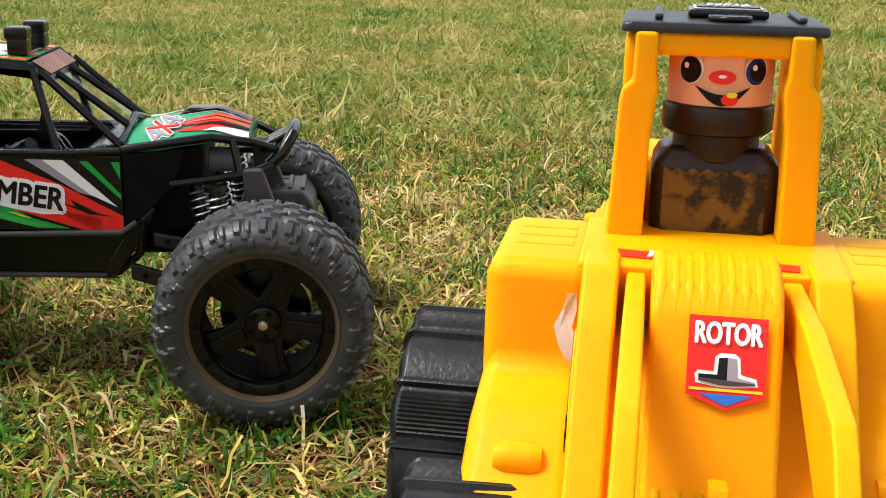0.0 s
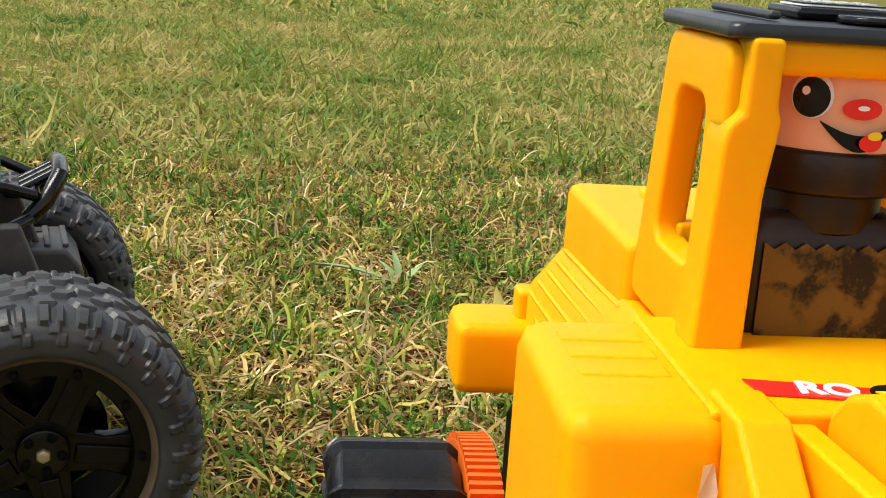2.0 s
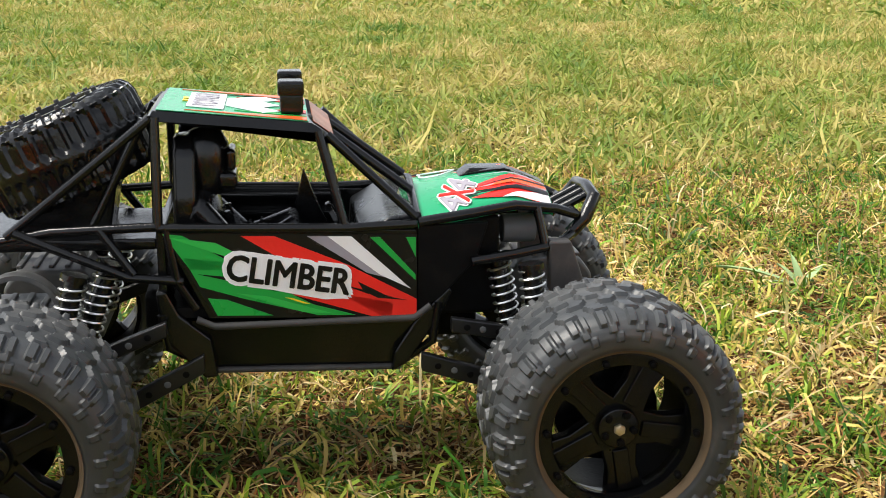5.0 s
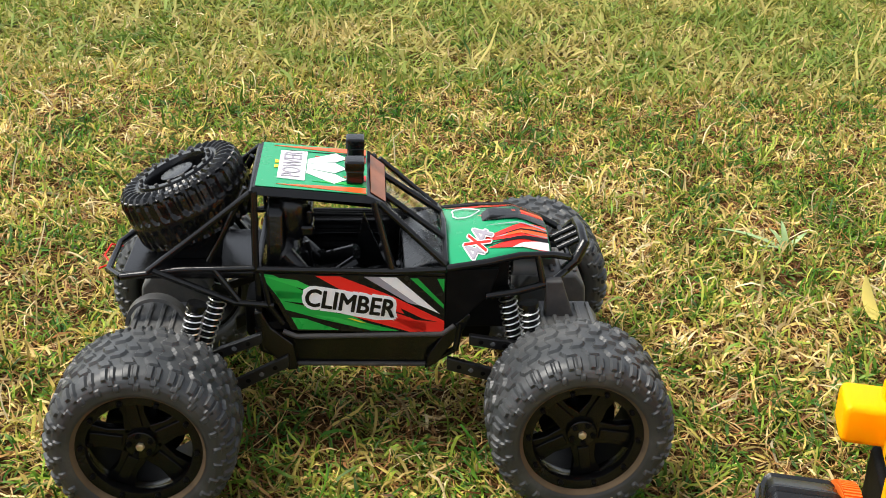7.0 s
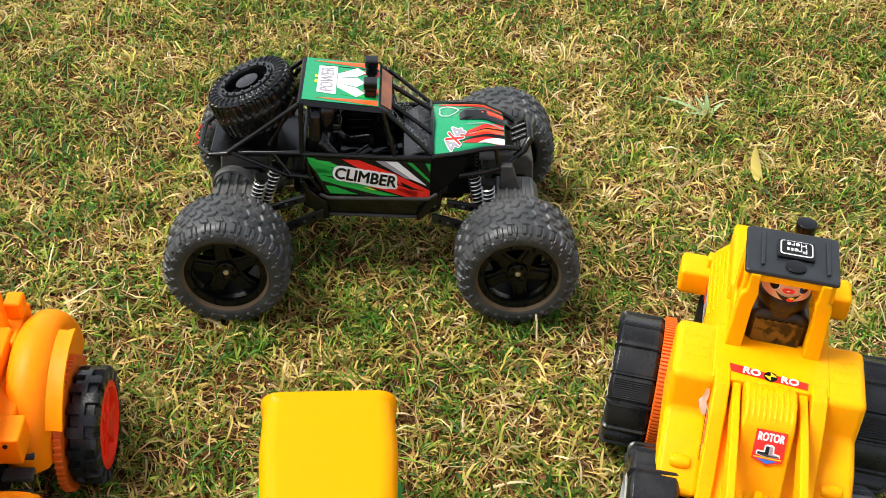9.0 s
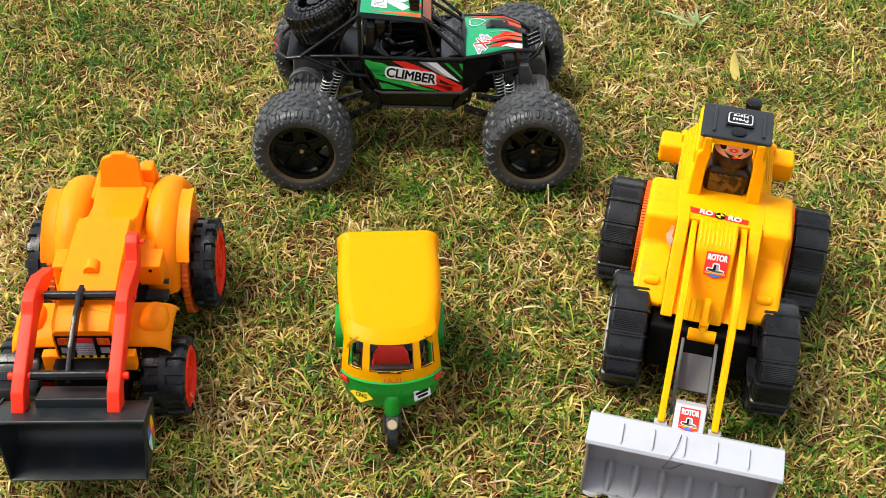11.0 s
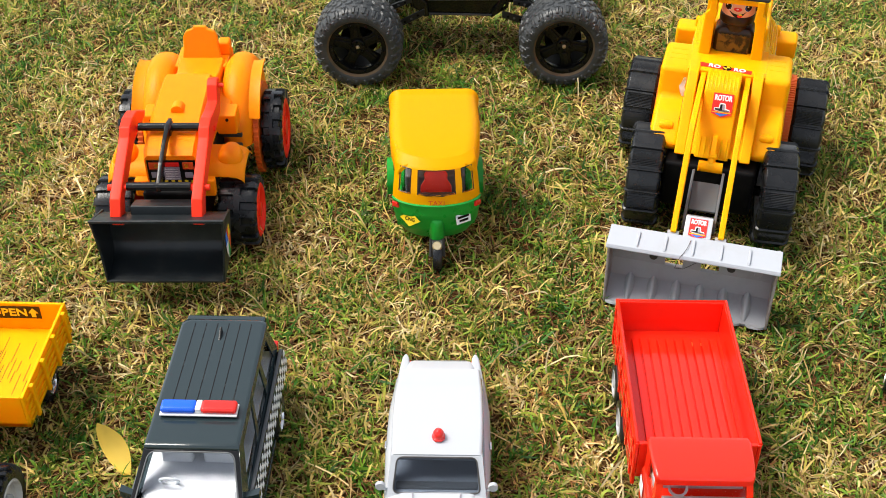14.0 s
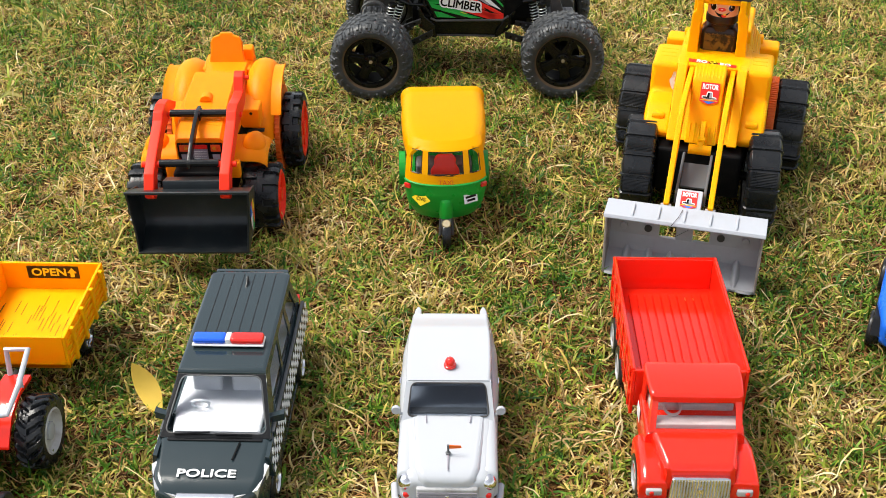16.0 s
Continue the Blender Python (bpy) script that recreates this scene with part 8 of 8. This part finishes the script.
        part("headlamp", box(s * 0.0270 - 0.0048, s * 0.0270 + 0.0048, -0.1098, -0.1070, 0.0205, 0.0250, 0.001), RIM_SILVER, K, "oblong clear headlamp")
        part("lamp_lens", disc(0.0015, -0.1106, -0.1096, "y", (s * 0.0285, 0, 0.0228), 12, None, 0.0003), LENS_RED, K)
        part("side_sticker", sheet([(s * 0.0308, -0.0560, 0.0310), (s * 0.0308, -0.0460, 0.0310), (s * 0.0308, -0.0460, 0.0410), (s * 0.0308, -0.0560, 0.0410)][::s]), S_WHITE, K)
    gr = part("grille", prism([(-0.0185, 0.0170), (0.0185, 0.0170), (0.0175, 0.0335), (0.0165, 0.0345), (-0.0165, 0.0345), (-0.0175, 0.0335)], -0.1100, -0.1050, "y", 0.001), CHROME, K, "silver ribbed grille with an emblem")
    for k in range(20):
        x = -0.0165 + 0.00174 * k
        part("grille_bar", box(x - 0.0003, x + 0.0003, -0.1106, -0.1096, 0.0180, 0.0335, 0.0), SILVER_GREY, gr)
    part("grille_badge", box(-0.0015, 0.0015, -0.1112, -0.1098, 0.0240, 0.0275, 0.0004), CHROME, gr)
    part("bumper", box(-0.0370, 0.0370, -0.1110, -0.1060, 0.0105, 0.0165, 0.0015), GREY, K)
    part("dashboard", box(-0.0270, 0.0270, -0.0770, -0.0680, 0.0440, 0.0485, 0.001), CAB_GREY, K)
    part("cab_seat", box(-0.0260, 0.0260, -0.0600, -0.0450, 0.0440, 0.0500, 0.0015), CAB_GREY, K)
    part("cab_seat_back", box(-0.0260, 0.0260, -0.0490, -0.0446, 0.0490, 0.0600, 0.0015), CAB_GREY, K)
    part("steering_wheel", lathe([(0.0044, -0.0006), (0.0058, -0.0006), (0.0058, 0.0006), (0.0044, 0.0006)], 18, "z"), CAB_GREY, K, at=pose(-0.0130, -0.0650, 0.0520, 30, 0, 0))
    made = None
    for x in (-0.0310, 0.0310):
        for y in (-0.0870, 0.0200, 0.0550):
            m = pose(x, y, 0.0150, 0, 0, 0 if x > 0 else 180)
            made = car_wheel(K, m, 0.0152, 0.0105, RIM_SILVER) if made is None else (copy_thing(made, m), made)[1]
    return K


red_truck()


# ---- yellow trailer and red tractor ----
def trailer():
    Y = thing("toy_trailer", pose(-0.40, 0.0, 0.0, 0, 0, 4), "yellow plastic toy farm trailer with an open empty box", "toy trailer")
    x0, x1, y0, y1, zf, zt = -0.0290, 0.0465, -0.0630, 0.0270, 0.0335, 0.0560
    bed = part("box_floor", box(x0, x1, y0, y1, 0.0300, zf, 0.0006), YELLOW, Y)
    for a, b, c, d in ((x0, x0 + 0.002, y0, y1), (x1 - 0.002, x1, y0, y1), (x0 + 0.002, x1 - 0.002, y1 - 0.002, y1), (x0 + 0.002, x1 - 0.002, y0, y0 + 0.002)):
        part("box_wall", box(a, b, c, d, 0.0300, zt, 0.0005), YELLOW, bed)
    for s, x in ((-1, x0), (1, x1)):
        for k in range(4):
            y = y0 + 0.010 + 0.0225 * k
            part("side_post", prism([(y, 0.0300), (y + 0.0035, 0.0300), (y + 0.0035, zt), (y, zt)], min(x, x + s * 0.0028), max(x, x + s * 0.0028), "x", 0.0006), YELLOW, bed)
        for k in range(4):
            part("side_rib", box(min(x, x + s * 0.0012), max(x, x + s * 0.0012), y0 + 0.002, y1 - 0.002, 0.0325 + 0.0055 * k, 0.0350 + 0.0055 * k, 0.0004), YELLOW, bed)
    rng = random.Random(2)
    for k in range(28):
        x, y, ln = x0 + 0.006 + 0.0022 * k + rng.uniform(-0.001, 0.001), rng.uniform(y0 + 0.012, y1 - 0.030), rng.uniform(0.008, 0.020)
        part("floor_groove", box(x - 0.00016, x + 0.00016, y, y + ln, zf - 0.0002, zf + 0.0002, 0.0), BROWN, bed)
    yb = y1 - 0.0021
    sign = part("sticker", sheet([(-0.0090, yb, 0.0430), (0.0290, yb, 0.0430), (0.0290, yb, 0.0535), (-0.0090, yb, 0.0535)]), BROWN, bed, "dark brown sticker with pale lettering and an arrow")
    words("lettering", "OPEN", 0.0088, S_YELLOW, sign, pose(0.0070, yb - 0.0005, 0.0482, 90, 0, 0), 0.0255, "pale block lettering", 0.0002)
    part("arrow", prism([(0.0225, 0.0445), (0.0255, 0.0445), (0.0255, 0.0480), (0.0275, 0.0480), (0.0240, 0.0522), (0.0205, 0.0480), (0.0225, 0.0480)], yb - 0.0006, yb - 0.0003, "y", 0.0), S_YELLOW, sign)
    part("drawbar", tube([(0.009, y0, 0.026), (0.009, y0 - 0.030, 0.024)], 0.0025, 8), DARK_GREY, Y)
    part("undercarriage", box(-0.018, 0.036, -0.040, 0.018, 0.0200, 0.0300, 0.001), MATT_BLACK, Y)
    made = None
    for x in (-0.0200, 0.0350):
        for y in (-0.0060,):
            m = pose(x, y, 0.0125, 0, 0, 0 if x > 0.01 else 180)
            made = car_wheel(Y, m, 0.0128, 0.0080) if made is None else (copy_thing(made, m), made)[1]
    return Y


def red_tractor():
    T = thing("toy_tractor", pose(-0.388, -0.12, 0.0, 0, 0, 4), "red toy tractor with white rails and white wheel hubs", "toy tractor")
    made = None
    for s in (-1, 1):
        m = pose(s * 0.0400, 0.0, 0.0260, 0, 0, 0 if s > 0 else 180)
        if made is None:
            w = part("wheel", disc(0.006, -0.004, 0.0075, "x", seg=16), WHITE, T, at=m)
            prof = resample([(0.0150, 0.0085), (0.0205, 0.0088), (0.0225, 0.0080), (0.0236, 0.0062), (0.0240, 0.0030), (0.0240, -0.0030), (0.0236, -0.0062), (0.0225, -0.0080), (0.0205, -0.0088), (0.0150, -0.0085)], 0.0010)

            def chevrons(a, way, rad):
                """Slanting lugs, those of one half set between those of the other."""
                if rad < 0.0205:
                    return 0.0
                v = (a * 9 / math.pi + (0.5 if way > 0 else 0.0) + abs(way) / 0.0105) % 1.0
                return 0.0024 if v < 0.42 and abs(way) > 0.0004 else 0.0
            t = treaded(prof, turns(216), chevrons)
            part("tyre", t, TYRE, w, "black tractor tyre with chevron lugs", smooth=30)
            part("rim", lathe([(0.0150, -0.0080), (0.0150, 0.0087), (0.0140, 0.0091), (0.0128, 0.0050), (0.0040, 0.0050), (0.0040, 0.0030), (0.0135, 0.0035), (0.0140, -0.0095)], 32, "x"), DIRTY_WHITE, w, "white wheel hub with brown dirt")
            made = w
        else:
            copy_thing(made, m)
        part("mudguard", loft([[(s * x, y, z) for x, z in ((0.0130, z1 - 0.003), (0.0300, z1 - 0.003), (0.0300, z1), (0.0130, z1))] for y, z1 in ((-0.0250, 0.0350), (-0.0120, 0.0480), (0.0060, 0.0525), (0.0260, 0.0500))]), RED, T)
        part("mudguard_side", prism([(-0.0260, 0.0330), (0.0260, 0.0480), (0.0240, 0.0300), (-0.0220, 0.0220)], min(s * 0.0115, s * 0.0150), max(s * 0.0115, s * 0.0150), "x", 0.0006), RED, T)
        part("rail", tube([(s * 0.0165, 0.0260, 0.0500), (s * 0.0165, 0.0290, 0.0680), (s * 0.0310, 0.0280, 0.0690), (s * 0.0318, 0.0020, 0.0600), (s * 0.0300, -0.0170, 0.0535), (s * 0.0080, -0.0200, 0.0520)], 0.0019, 8), WHITE, T, "white plastic rail")
        part("rail_foot", tube([(s * 0.0285, 0.0120, 0.0510), (s * 0.0288, 0.0120, 0.0580)], 0.0018, 8), WHITE, T)
    part("body", hull(((-0.0850, 0.0120, 0.0200, 0.0420), (-0.0800, 0.0150, 0.0180, 0.0460), (-0.0250, 0.0160, 0.0160, 0.0480), (0.0200, 0.0160, 0.0160, 0.0400)), 0.003), RED, T)
    part("seat", box(-0.0080, 0.0080, 0.0020, 0.0160, 0.0400, 0.0450, 0.002), WHITE, T)
    part("seat_back", box(-0.0080, 0.0080, 0.0140, 0.0190, 0.0440, 0.0600, 0.002), WHITE, T)
    part("hitch", box(-0.0090, 0.0090, 0.0200, 0.0320, 0.0180, 0.0400, 0.001), DARK_GREY, T)
    for s in (-1, 1):
        m = pose(s * 0.0330, -0.0640, 0.0150, 0, 0, 0 if s > 0 else 180)
        w = part("front_wheel", disc(0.004, -0.003, 0.0055, "x", seg=14), WHITE, T, at=m)
        part("tyre", lathe([(0.0090, 0.0060), (0.0135, 0.0060), (0.0150, 0.0045), (0.0150, -0.0045), (0.0135, -0.0060), (0.0090, -0.0060)], 28, "x"), TYRE, w)
        part("rim", lathe([(0.0030, 0.003), (0.0092, 0.0062), (0.0092, -0.006), (0.0030, 0.001)], 24, "x"), WHITE, w)
    return T


trailer()
red_tractor()


# ---- blue car at the edge ----
def blue_car():
    C = thing("toy_pickup_car", pose(0.2420, 0.0880, 0.0, 0, 0, -18), "blue plastic toy car with black trim on grass", "toy car")
    part("body", hull(((-0.0600, 0.0200, 0.0160, 0.0300), (-0.0550, 0.0240, 0.0130, 0.0340), (-0.0300, 0.0300, 0.0120, 0.0380), (0.0500, 0.0300, 0.0120, 0.0400), (0.0600, 0.0270, 0.0140, 0.0370)), 0.005), BLUE, C, smooth=50)
    part("cabin", hull(((-0.0200, 0.0215, 0.0360, 0.0400), (-0.0080, 0.0205, 0.0360, 0.0510), (0.0350, 0.0205, 0.0360, 0.0510), (0.0480, 0.0215, 0.0360, 0.0400)), 0.004), BLUE, C, smooth=50)
    for s in (-1, 1):
        part("fender_flare", prism([(-0.0560, 0.0200), (-0.0480, 0.0300), (-0.0260, 0.0300), (-0.0180, 0.0200), (-0.0240, 0.0200), (-0.0290, 0.0260), (-0.0450, 0.0260), (-0.0500, 0.0200)], min(s * 0.0230, s * 0.0306), max(s * 0.0230, s * 0.0306), "x", 0.0008), BLACK, C)
        part("lamp", box(min(s * 0.0130, s * 0.0200), max(s * 0.0130, s * 0.0200), -0.0605, -0.0580, 0.0230, 0.0280, 0.0008), CHROME, C)
    made = None
    for x in (-0.0285, 0.0285):
        for y in (-0.0370, 0.0370):
            m = pose(x, y, 0.0132, 0, 0, 0 if x > 0 else 180)
            made = car_wheel(C, m, 0.0136, 0.0090) if made is None else (copy_thing(made, m), made)[1]
    return C


blue_car()
